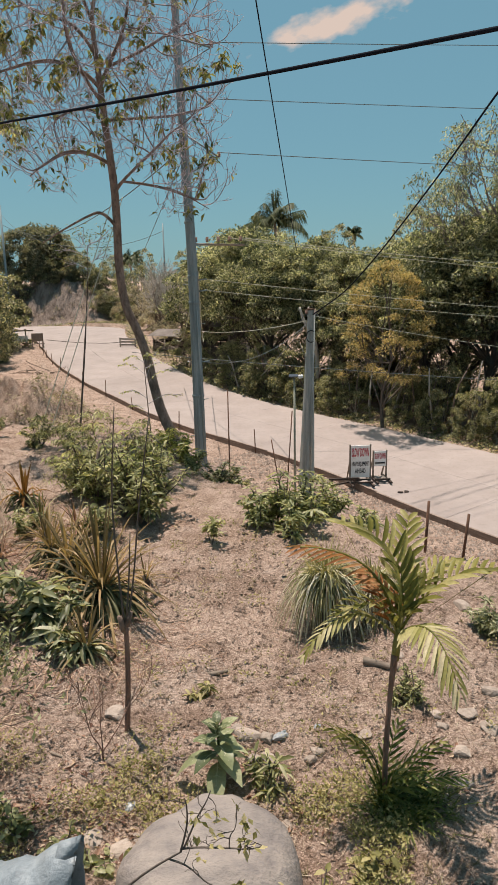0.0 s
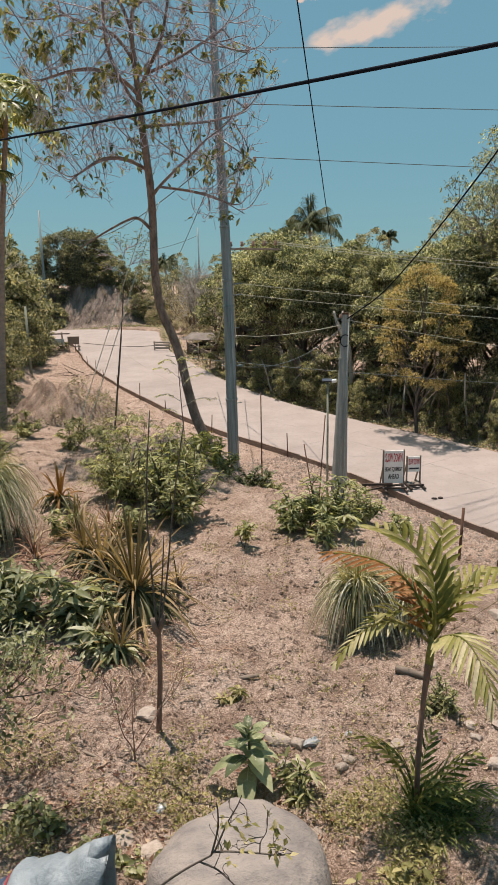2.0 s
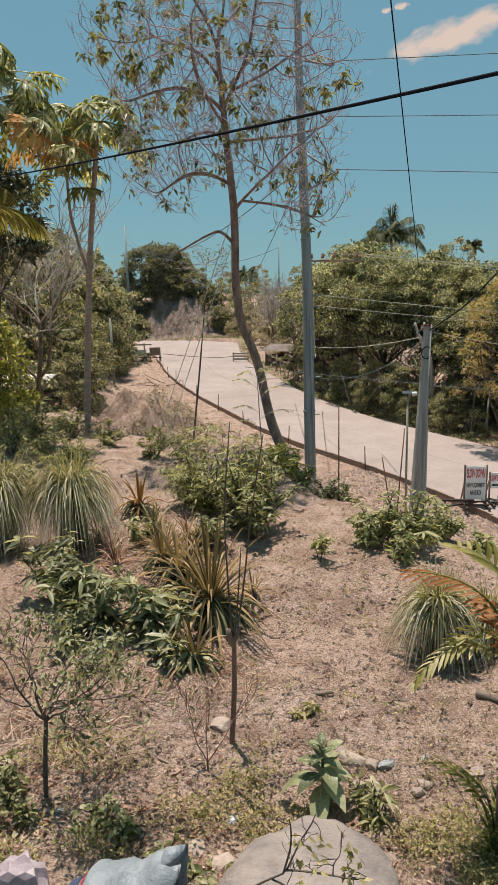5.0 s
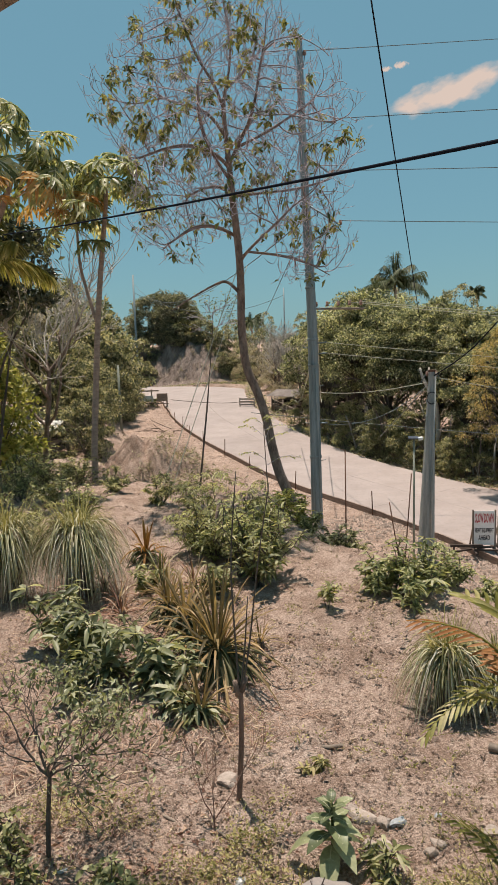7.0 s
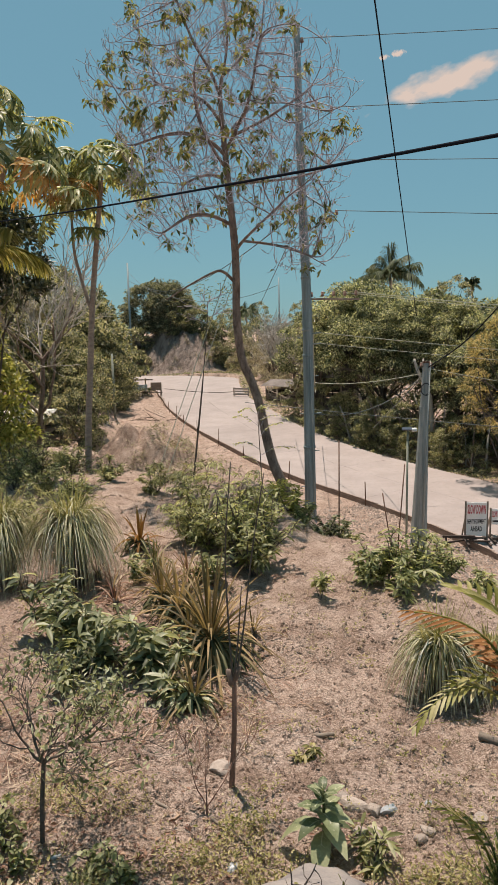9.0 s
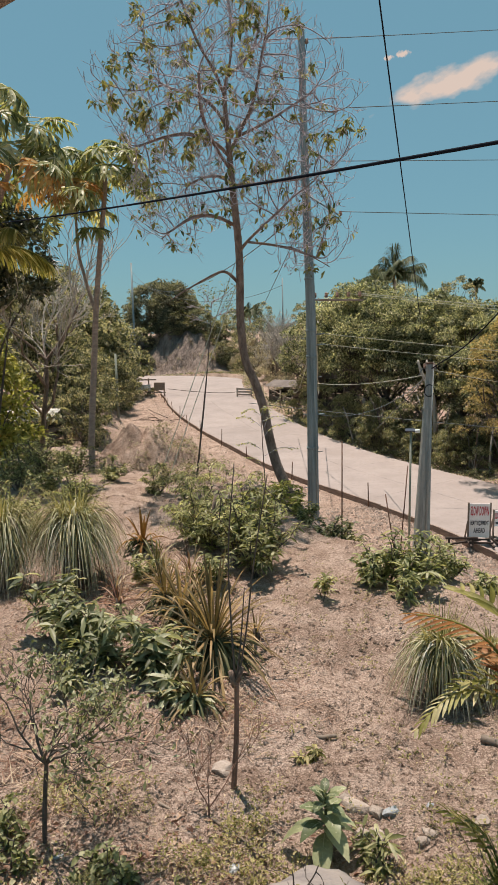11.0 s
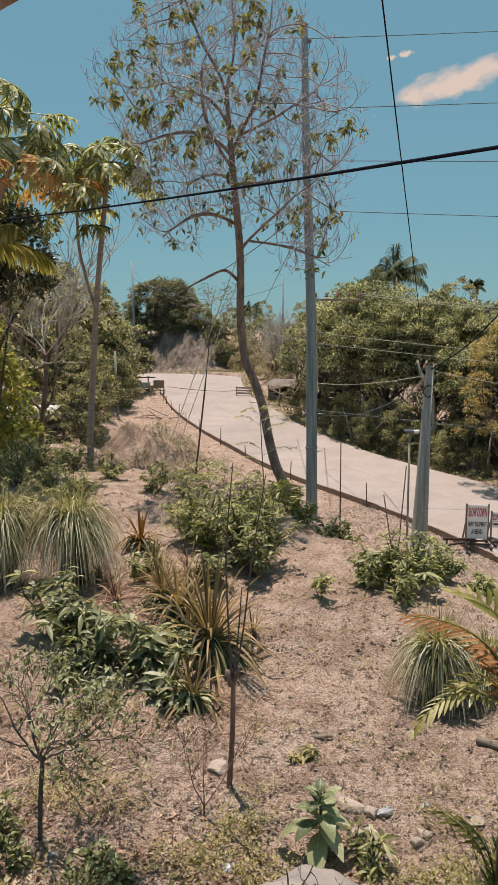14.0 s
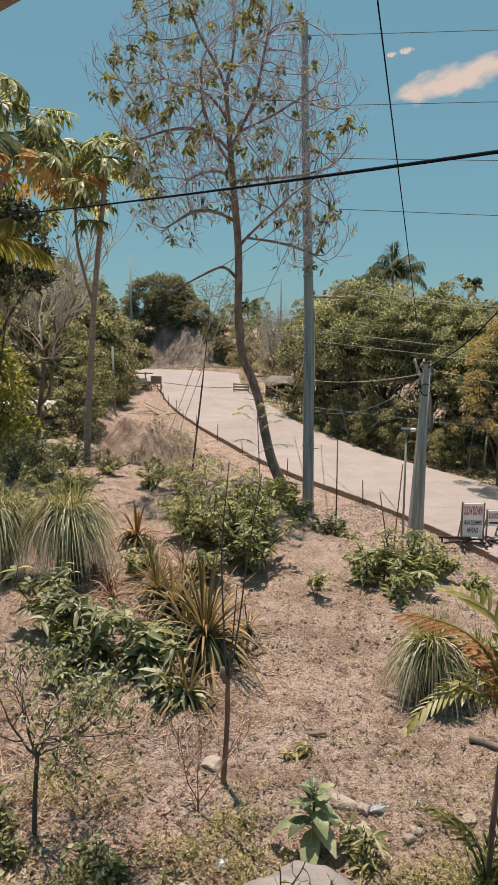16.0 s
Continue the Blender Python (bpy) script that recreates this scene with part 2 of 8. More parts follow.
def soil_material():
    m, t, b = nodes_of("dry_soil")
    big = noise_out(t, 0.35, 5, 0.6)
    mid = noise_out(t, 2.2, 8, 0.7)
    small = noise_out(t, 11, 6, 0.72)
    grit = noise_out(t, 62, 5, 0.75)
    d1, c1 = crumbs(t, 52, 1.8)
    d2, c2 = crumbs(t, 78, 1.2)
    line = noise_out(t, 24, 4, 0.64)
    col = ramp(t, big, [(0.3, (0.46, 0.338, 0.276)), (0.5, (0.552, 0.418, 0.345)), (0.72, (0.60, 0.464, 0.39))])
    col = mix(t, "MIX", ramp(t, mid, [(0.50, (0, 0, 0)), (0.64, (0.8, 0.8, 0.8))]), col, (0.35, 0.24, 0.187))
    col = mix(t, "MULTIPLY", 0.8, col, ramp(t, c1, [(0.2, (0.86, 0.85, 0.84)), (0.75, (1.05, 1.05, 1.05))]))
    col = mix(t, "MULTIPLY", 0.7, col, ramp(t, grit, [(0.36, (0.60, 0.56, 0.53)), (0.52, (1, 1, 1)), (0.66, (1.08, 1.08, 1.08))]))
    # dark crumbly patches between paler dust
    crumb = noise_out(t, 30, 7, 0.68)
    col = mix(t, "MIX", mix(t, "MULTIPLY", 1.0, ramp(t, crumb, [(0.51, (0, 0, 0)), (0.59, (0.9, 0.9, 0.9))]), ramp(t, mid, [(0.36, (0.35, 0.35, 0.35)), (0.6, (1, 1, 1))])), col, (0.20, 0.128, 0.094))
    # short dark lines: rotted straw, and shade in gaps under clods put into the colour
    dash = mix(t, "MULTIPLY", 1.0, ramp(t, line, [(0.445, (0, 0, 0)), (0.47, (1, 1, 1)), (0.505, (1, 1, 1)), (0.53, (0, 0, 0))]), ramp(t, small, [(0.47, (0, 0, 0)), (0.55, (0.8, 0.8, 0.8))]))
    col = mix(t, "MIX", dash, col, (0.19, 0.125, 0.092))
    # shade between crumbs, painted as dark brown rims round each one
    gap = mix(t, "MULTIPLY", 1.0, ramp(t, d2, [(0.46, (0, 0, 0)), (0.62, (0.9, 0.9, 0.9))]), ramp(t, mid, [(0.42, (0.2, 0.2, 0.2)), (0.58, (1, 1, 1))]))
    col = mix(t, "MIX", gap, col, (0.24, 0.165, 0.125))
    t.links.new(col, b.inputs["Base Color"])
    b.inputs["Roughness"].default_value, b.inputs["Specular IOR Level"].default_value = 0.95, 0.15
    high = t.nodes.new("ShaderNodeMath")
    high.operation = "MULTIPLY_ADD"
    t.links.new(d1, high.inputs[0])
    high.inputs[1].default_value = -0.9
    t.links.new(grit, high.inputs[2])
    deep = t.nodes.new("ShaderNodeMath")
    deep.operation = "MULTIPLY_ADD"
    t.links.new(crumb, deep.inputs[0])
    deep.inputs[1].default_value = -1.6
    t.links.new(high.outputs[0], deep.inputs[2])
    bump(t, b, deep.outputs[0], 0.02)
    return m


M_SOIL = soil_material()
M_SLAB = surface("road_concrete", (0.283, 0.238, 0.222), (0.342, 0.291, 0.274), 0.8, 0.9, dist=0.003, c3=(0.25, 0.21, 0.188), fine=7, vary=0.07, spec=0.2)
M_BOARD = surface("form_board", (0.17, 0.125, 0.10), (0.30, 0.23, 0.19), 3, 0.9, stretch=(1, 1, 6), c3=(0.30, 0.24, 0.2))
M_STEEL = surface("galvanised_steel", (0.135, 0.18, 0.195), (0.29, 0.345, 0.36), 1.6, 0.6, 0.3, stretch=(6, 6, 0.35), dist=0.001, c3=(0.12, 0.13, 0.125), fine=16)
M_POLE = surface("weathered_pole", (0.22, 0.25, 0.25), (0.40, 0.42, 0.41), 1.8, 0.8, 0.1, stretch=(6, 6, 0.35), dist=0.002, c3=(0.17, 0.18, 0.175), fine=18)
M_RUST = surface("rusty_steel", (0.09, 0.05, 0.035), (0.16, 0.09, 0.06), 9, 0.9, 0.1, c3=(0.05, 0.03, 0.025))
M_BLACK = surface("black_rubber", (0.008, 0.010, 0.016), (0.014, 0.017, 0.026), 20, 0.9, dist=0.0, spec=0.05)
M_WIRE = surface("grey_wire", (0.10, 0.12, 0.12), (0.16, 0.18, 0.18), 12, 0.6, 0.3, dist=0.0)
M_PALEWIRE = surface("weathered_wire", (0.36, 0.37, 0.30), (0.46, 0.46, 0.38), 12, 0.7, 0.0, dist=0.0)
M_PORCELAIN = surface("porcelain", (0.20, 0.12, 0.09), (0.26, 0.16, 0.12), 10, 0.3, dist=0.0)
M_BARK = surface("brown_bark", (0.11, 0.075, 0.058), (0.29, 0.215, 0.175), 7, 0.95, stretch=(1.6, 1.6, 0.7), dist=0.014, c3=(0.06, 0.042, 0.034), fine=24)
M_TWIG = surface("greyish_twig", (0.31, 0.275, 0.305), (0.48, 0.435, 0.47), 6, 0.9, dist=0.002)
M_LIMB = surface("limb_bark", (0.17, 0.135, 0.135), (0.34, 0.29, 0.295), 6, 0.95, dist=0.004, c3=(0.10, 0.075, 0.07))
M_PALEBARK = surface("pale_bark", (0.34, 0.30, 0.26), (0.46, 0.42, 0.37), 3, 0.9, dist=0.004)
M_DARKBARK = surface("dark_bark", (0.075, 0.06, 0.05), (0.15, 0.12, 0.10), 4, 0.95, dist=0.01)
M_PAPAYABARK = surface("papaya_stem", (0.24, 0.185, 0.155), (0.36, 0.29, 0.24), 6, 0.9, stretch=(1, 1, 3), dist=0.006)
M_WOOD = surface("grey_wood", (0.20, 0.155, 0.125), (0.32, 0.26, 0.21), 4, 0.9, stretch=(1, 1, 8), dist=0.003, vary=0.25)
M_PALEWOOD = surface("pale_wood", (0.42, 0.34, 0.29), (0.56, 0.47, 0.41), 4, 0.9, stretch=(8, 1, 1), dist=0.002, vary=0.2)
M_DARKWOOD = surface("dark_wood", (0.05, 0.037, 0.032), (0.10, 0.075, 0.062), 4, 0.9, stretch=(1, 8, 1), vary=0.3)
M_BAMBOO = surface("grey_green_bamboo", (0.20, 0.22, 0.18), (0.30, 0.31, 0.25), 3, 0.7, dist=0.002)
M_TIN = surface("faded_tin", (0.42, 0.40, 0.37), (0.56, 0.54, 0.50), 2, 0.6, 0.2, dist=0.002)
M_RUSTTIN = surface("brown_tin", (0.12, 0.10, 0.09), (0.22, 0.185, 0.165), 2, 0.8, 0.0, c3=(0.10, 0.07, 0.055))
M_WHITE = surface("white_sign_paint", (0.84, 0.82, 0.80), (0.9, 0.88, 0.86), 5, 0.6, dist=0.0, c3=(0.62, 0.58, 0.54))
M_REDPAINT = surface("red_paint", (0.45, 0.05, 0.07), (0.55, 0.10, 0.11), 8, 0.6, dist=0.0)
M_INK = surface("black_paint", (0.02, 0.02, 0.025), (0.04, 0.04, 0.045), 8, 0.6, dist=0.0)
M_ROCK = surface("pale_rock", (0.30, 0.24, 0.20), (0.42, 0.35, 0.30), 2.5, 0.92, dist=0.006, c3=(0.27, 0.22, 0.19), fine=6, vary=0.25)
M_BOULDER = surface("grey_boulder", (0.17, 0.148, 0.143), (0.325, 0.278, 0.245), 5.5, 0.9, dist=0.02, c3=(0.135, 0.122, 0.128), fine=11, stretch=(1, 1.4, 1.3))
M_CUT = surface("cut_earth", (0.13, 0.095, 0.078), (0.34, 0.265, 0.225), 1.1, 0.95, stretch=(1.2, 0.6, 0.3), dist=0.5, c3=(0.075, 0.052, 0.042), fine=2.6, turn=0.75)
M_SACK = surface("blue_white_sack", (0.155, 0.185, 0.21), (0.28, 0.31, 0.335), 5, 0.5, dist=0.012, c3=(0.10, 0.12, 0.14), fine=14)
M_BLUEPRINT = surface("blue_print", (0.04, 0.055, 0.10), (0.07, 0.09, 0.15), 8, 0.6, dist=0.0)
M_PINKBAG = surface("pinkish_plastic", (0.28, 0.22, 0.245), (0.40, 0.35, 0.38), 7, 0.45, dist=0.004)
M_LAMPBOX = surface("white_lamp_box", (0.60, 0.62, 0.62), (0.7, 0.72, 0.72), 5, 0.4, dist=0.0)
M_PANEL = surface("solar_panel_dark", (0.04, 0.045, 0.06), (0.06, 0.065, 0.085), 5, 0.35, dist=0.0)
M_EAVE = surface("brown_fascia", (0.20, 0.13, 0.09), (0.28, 0.19, 0.13), 4, 0.8)
M_PLASTIC = surface("clear_litter", (0.26, 0.27, 0.28), (0.36, 0.37, 0.38), 10, 0.25, dist=0.002)

# forest: lowest stop paints shaded gaps, highest stop paints glints on leaves
L_FOREST = leafy("forest_leaf", [(0.065, 0.08, 0.048), (0.15, 0.167, 0.103), (0.33, 0.338, 0.215), (0.68, 0.66, 0.48)], 0.58, 0.38, 0.9, 0.5)
L_FORESTPALE = leafy("pale_forest_leaf", [(0.08, 0.093, 0.055), (0.18, 0.193, 0.115), (0.37, 0.37, 0.235), (0.70, 0.67, 0.48)], 0.55, 0.38, 0.9, 0.5)
L_DOME = leafy("dome_leaf", [(0.085, 0.09, 0.06), (0.17, 0.172, 0.115), (0.28, 0.275, 0.185), (0.42, 0.39, 0.28)], 0.4, 0.45, 0.5, 0.3)
L_GOLD = leafy("golden_leaf", [(0.19, 0.165, 0.075), (0.36, 0.29, 0.13), (0.53, 0.41, 0.2), (0.64, 0.52, 0.32)], 0.5)
# hill: low stops darkened to paint the shade in gaps of the crowns
L_HILL = leafy("hill_leaf", [(0.065, 0.074, 0.045), (0.15, 0.158, 0.096), (0.33, 0.32, 0.195), (0.62, 0.56, 0.40)], 0.5, 0.42, 0.9, 0.4)
L_DRYHILL = leafy("dry_scrub_leaf", [(0.19, 0.16, 0.13), (0.35, 0.30, 0.255), (0.50, 0.44, 0.385), (0.62, 0.56, 0.51)], 0.5)
L_SHRUB = leafy("shrub_leaf", [(0.115, 0.125, 0.055), (0.245, 0.255, 0.12), (0.41, 0.405, 0.215), (0.62, 0.59, 0.40)], 0.5, 0.5, 2.5, 0.18)
L_DARKSHRUB = leafy("dark_shrub_leaf", [(0.085, 0.097, 0.048), (0.185, 0.198, 0.103), (0.335, 0.345, 0.195), (0.60, 0.59, 0.43)], 0.45, 0.42, 2.5, 0.32)
L_TUFT = leafy("tuft_leaf", [(0.09, 0.105, 0.045), (0.17, 0.185, 0.075), (0.29, 0.285, 0.12), (0.42, 0.37, 0.17)], 0.4, 0.5, 1.2)
L_PAPAYA = leafy("papaya_leaf", [(0.11, 0.135, 0.055), (0.24, 0.265, 0.11), (0.41, 0.415, 0.2), (0.62, 0.6, 0.4)], 0.48, 0.42, 1.0, 0.3)
L_MANGO = leafy("dark_glossy_leaf", [(0.03, 0.036, 0.02), (0.06, 0.068, 0.034), (0.11, 0.115, 0.06), (0.2, 0.2, 0.12)], 0.25, 0.35, 1.2, 0.5)
L_BRIGHT = leafy("bright_leaf", [(0.15, 0.17, 0.045), (0.30, 0.31, 0.08), (0.44, 0.43, 0.13), (0.58, 0.54, 0.22)], 0.5, 0.45, 1.5, 0.25)
L_PAPAYADRY = leafy("dying_papaya_leaf", [(0.50, 0.33, 0.12), (0.56, 0.30, 0.10), (0.42, 0.20, 0.09)], 0.4, 0.6, 3.0)
L_RIB = leafy("papaya_rib", [(0.40, 0.41, 0.26), (0.52, 0.52, 0.36), (0.62, 0.60, 0.46)], 0.3, 0.4, 1.0)
L_BROAD = leafy("broad_leaf", [(0.12, 0.145, 0.075), (0.22, 0.25, 0.13), (0.36, 0.38, 0.22), (0.5, 0.5, 0.31)], 0.35, 0.4, 3.0, 0.3)
L_COCO = leafy("coconut_leaf", [(0.05, 0.065, 0.03), (0.09, 0.11, 0.05), (0.19, 0.20, 0.11)], 0.25)
L_PALM = leafy("palm_leaflet", [(0.12, 0.125, 0.032), (0.22, 0.215, 0.06), (0.34, 0.315, 0.105), (0.48, 0.43, 0.2)], 0.4, 0.4, 2.0)
L_PALMDARK = leafy("young_palm_leaflet", [(0.056, 0.084, 0.028), (0.126, 0.154, 0.042), (0.280, 0.280, 0.084)], 0.3, 0.35, 3.0)
L_PALMRED = leafy("red_palm_leaflet", [(0.22, 0.09, 0.04), (0.36, 0.16, 0.06), (0.45, 0.24, 0.12)], 0.35, 0.45, 3.0)
L_GRASS = leafy("lemongrass_blade", [(0.08, 0.08, 0.034), (0.235, 0.228, 0.105), (0.46, 0.43, 0.25), (0.68, 0.63, 0.46)], 0.25, 0.6, 6.0, 0.08)
L_STRAW = leafy("straw_blade", [(0.22, 0.18, 0.13), (0.42, 0.37, 0.28), (0.60, 0.55, 0.45), (0.72, 0.68, 0.58)], 0.25, 0.7, 4.0, 0.1)
L_BROM = leafy("bronze_strap_leaf", [(0.11, 0.088, 0.05), (0.21, 0.155, 0.08), (0.34, 0.24, 0.12), (0.47, 0.33, 0.19)], 0.3, 0.4, 2.0)
L_BROMRED = leafy("red_strap_leaf", [(0.16, 0.08, 0.03), (0.30, 0.15, 0.05), (0.40, 0.25, 0.09)], 0.35, 0.4, 3.0)
L_BROMDARK = leafy("dark_strap_leaf", [(0.052, 0.062, 0.034), (0.125, 0.125, 0.062), (0.291, 0.250, 0.146)], 0.2, 0.45, 3.0)
L_WEED = leafy("weed_leaf", [(0.15, 0.145, 0.055), (0.285, 0.262, 0.105), (0.43, 0.375, 0.175), (0.55, 0.47, 0.27)], 0.35, 0.5, 1.4)
L_FEATHER = leafy("feathery_leaf", [(0.17, 0.18, 0.075), (0.33, 0.335, 0.15), (0.50, 0.49, 0.27), (0.66, 0.63, 0.43)], 0.55, 0.5, 2.0, 0.18)
L_PALESHRUB = leafy("pale_shrub_leaf", [(0.13, 0.15, 0.068), (0.27, 0.29, 0.14), (0.44, 0.45, 0.25), (0.64, 0.62, 0.43)], 0.55, 0.5, 2.5, 0.18)
L_LITTER = islands("dry_litter", [(0.11, 0.072, 0.053), (0.19, 0.13, 0.095), (0.28, 0.20, 0.15), (0.37, 0.28, 0.215), (0.46, 0.37, 0.29)])
L_STONES = islands("small_stones", [(0.24, 0.18, 0.145), (0.34, 0.265, 0.22), (0.42, 0.335, 0.285), (0.49, 0.40, 0.345)], 0.92, 0.004)

L_HEAPSCRUB = leafy("heap_scrub_leaf", [(0.14, 0.12, 0.07), (0.26, 0.225, 0.14), (0.37, 0.33, 0.22), (0.46, 0.43, 0.30)], 0.35, 0.6, 1.0)
L_TUSSOCK = leafy("dry_tussock_blade", [(0.13, 0.10, 0.06), (0.24, 0.18, 0.11), (0.34, 0.28, 0.18), (0.30, 0.29, 0.14)], 0.3, 0.7, 2.0)
L_LIESTRAW = leafy("lying_straw", [(0.09, 0.06, 0.045), (0.22, 0.155, 0.115), (0.42, 0.33, 0.25), (0.58, 0.49, 0.39)], 0.15, 0.8, 3.0)
L_STALK = leafy("dead_stalk", [(0.16, 0.085, 0.065), (0.31, 0.18, 0.135), (0.45, 0.30, 0.22), (0.58, 0.47, 0.36)], 0.2, 0.8, 3.0)
L_UNDER = leafy("undergrowth_leaf", [(0.11, 0.12, 0.066), (0.235, 0.24, 0.135), (0.38, 0.37, 0.23), (0.58, 0.55, 0.40)], 0.55, 0.4, 1.2, 0.4)
L_PALMPALE = leafy("pale_palm_leaflet", [(0.26, 0.25, 0.08), (0.40, 0.37, 0.16), (0.54, 0.48, 0.28), (0.62, 0.55, 0.38)], 0.35, 0.45, 2.0)
M_REDBARK = surface("reddish_bark", (0.17, 0.095, 0.07), (0.30, 0.18, 0.135), 6, 0.95, stretch=(2.5, 2.5, 0.6), dist=0.006, c3=(0.09, 0.05, 0.04), fine=30)


# ---- builders ----
def np_mesh(name, verts, faces, mat, smooth_shade=False, idx=None):
    """A mesh from arrays: faces all with the same number of corners; mat: one material or a list with idx by face."""
    verts, faces = np.asarray(verts, np.float32).reshape(-1, 3), np.asarray(faces, np.int32)
    me = bpy.data.meshes.new(name)
    k = faces.shape[1]
    me.vertices.add(len(verts))
    me.vertices.foreach_set("co", verts.ravel())
    me.loops.add(faces.size)
    me.loops.foreach_set("vertex_index", faces.ravel())
    me.polygons.add(len(faces))
    me.polygons.foreach_set("loop_start", np.arange(0, faces.size, k, dtype=np.int32))
    me.polygons.foreach_set("loop_total", np.full(len(faces), k, np.int32))
    for m in (mat if isinstance(mat, list) else [mat]):
        me.materials.append(m)
    if idx is not None:
        me.polygons.foreach_set("material_index", np.asarray(idx, np.int32))
    me.polygons.foreach_set("use_smooth", np.full(len(faces), smooth_shade))
    me.update(calc_edges=True)
    me.validate()
    return me


def thing(name, label, category, at=(0, 0, 0), turn=0.0, group="", scale=1.0):
    ob = new(name)
    ob.empty_display_size = 0.1
    ob.matrix_basis = pose(*at, 0, 0, turn) @ Matrix.Scale(scale, 4)
    return tagged(ob, label, category, group)


def part(name, me, parent, label=""):
    """A mesh object under a thing; me: a mesh, or a bmesh with a material as a pair."""
    if isinstance(me, tuple):
        bm, m = me
        me = bpy.data.meshes.new(name)
        bm.to_mesh(me)
        bm.free()
        me.materials.append(m)
    ob = new(name, me)
    ob.parent = parent
    return tagged(ob, label)


def single(name, me, label, category, kind="", at=(0, 0, 0), turn=0.0, group="", scale=1.0):
    ob = new(name, me)
    ob.matrix_basis = pose(*at, 0, 0, turn) @ Matrix.Scale(scale, 4)
    return tagged(ob, label, category, group, kind)


def merge(chunks):
    """Several (verts, faces) with equal face size as one."""
    v, f, n = [], [], 0
    for a, b in chunks:
        v.append(a)
        f.append(np.asarray(b) + n)
        n += len(a)
    return np.concatenate(v), np.concatenate(f)


def unit(a):
    return a / np.maximum(np.linalg.norm(a, axis=-1, keepdims=True), 1e-9)


def small_leaves(p, along, up, length, width, fold=0.12, droop=0.1):
    """Folded diamond leaves, two triangles each."""
    along = unit(along)
    side = unit(np.cross(along, up))
    nrm = np.cross(side, along)
    L, W = np.asarray(length).reshape(-1, 1) * np.ones((len(p), 1)), np.asarray(width).reshape(-1, 1) * np.ones((len(p), 1))
    mid = p + along * L * 0.45
    tip = p + along * L - np.array((0, 0, 1.0)) * L * droop
    v = np.stack((p, mid + side * W / 2 + nrm * W * fold, tip, mid - side * W / 2 + nrm * W * fold), 1).reshape(-1, 3)
    b = np.arange(len(p))[:, None] * 4
    f = np.stack((b + [0, 1, 2], b + [0, 2, 3]), 1).reshape(-1, 3)
    return v, f


def blades(p, along, length, width, droop, seg=5, shape=None, fold=0.15, curl=2.0, roll=None):
    """Long leaves as creased strips that bend under their weight; quads."""
    p, along = np.asarray(p, float), unit(np.asarray(along, float))
    n = len(p)
    L, W, Dr = (np.broadcast_to(np.asarray(a, float), (n,)) for a in (length, width, droop))
    q = np.linspace(0, 1, seg + 1)
    shape = np.asarray(shape if shape is not None else 1.0 - 0.96 * q ** 1.6)
    z = np.array((0, 0, 1.0))
    side = np.cross(along, z)
    side = np.where(np.linalg.norm(side, axis=1, keepdims=True) < 0.05, np.array((1.0, 0, 0)), side)
    side = unit(side)
    if roll is not None:
        up0 = np.cross(side, along)
        side = side * np.cos(roll)[:, None] + up0 * np.sin(roll)[:, None]
    c = p[:, None, :] + along[:, None, :] * (L[:, None] * q)[:, :, None] - z * (Dr[:, None] * L[:, None] * q ** curl)[:, :, None]
    # keep the length when it bends
    tang = unit(np.gradient(c, axis=1))
    nrm = unit(np.cross(side[:, None, :], tang))
    w = (W[:, None] * shape / 2)[:, :, None]
    left, right = c + side[:, None, :] * w + nrm * w * fold * 2, c - side[:, None, :] * w + nrm * w * fold * 2
    v = np.stack((left, c, right), 2).reshape(-1, 3)
    base = (np.arange(n)[:, None] * (seg + 1) + np.arange(seg)[None, :]).reshape(-1, 1) * 3
    f = np.concatenate((base + [0, 1, 4, 3], base + [1, 2, 5, 4]))
    return v, f


def tubes(paths, radii, sides=6, cap=True):
    """Tapered round branches along lists of places; quads."""
    out = []
    ang = np.arange(sides) * 2 * math.pi / sides
    for c, r in zip(paths, radii):
        c = np.asarray(c, float)
        k = len(c)
        r = np.broadcast_to(np.asarray(r, float), (k,))
        tang = unit(np.gradient(c, axis=0))
        ref = np.array((0, 0, 1.0)) if abs(tang[:, 2]).mean() < 0.8 else np.array((1.0, 0, 0))
        u = unit(np.cross(tang, ref))
        w = np.cross(tang, u)
        v = c[:, None, :] + r[:, None, None] * (np.cos(ang)[None, :, None] * u[:, None, :] + np.sin(ang)[None, :, None] * w[:, None, :])
        i, j = np.meshgrid(np.arange(k - 1), np.arange(sides), indexing="ij")
        i, j = i.ravel(), j.ravel()
        f = np.stack((i * sides + j, i * sides + (j + 1) % sides, (i + 1) * sides + (j + 1) % sides, (i + 1) * sides + j), 1)
        v = np.concatenate((v.reshape(-1, 3), c[:1], c[-1:]))
        if cap:
            e = k * sides
            a = np.arange(0, sides, 2)
            f = np.concatenate((f, np.stack((np.full(len(a), e), (a + 2) % sides, a + 1, a), 1),
                                np.stack((np.full(len(a), e + 1), (k - 1) * sides + a, (k - 1) * sides + a + 1, (k - 1) * sides + (a + 2) % sides), 1)))
        out.append((v, f))
    return merge(out)


def box_bm(bm, size, at=(0, 0, 0), rot=(0, 0, 0), bevel=0.0):
    g = bmesh.ops.create_cube(bm, size=1, matrix=pose(*at, *rot) @ Matrix.Diagonal((*size, 1)))
    if bevel:
        edges = list({e for v in g["verts"] for e in v.link_edges})
        bmesh.ops.bevel(bm, geom=edges, offset=bevel, segments=1, affect="EDGES")
    return bm


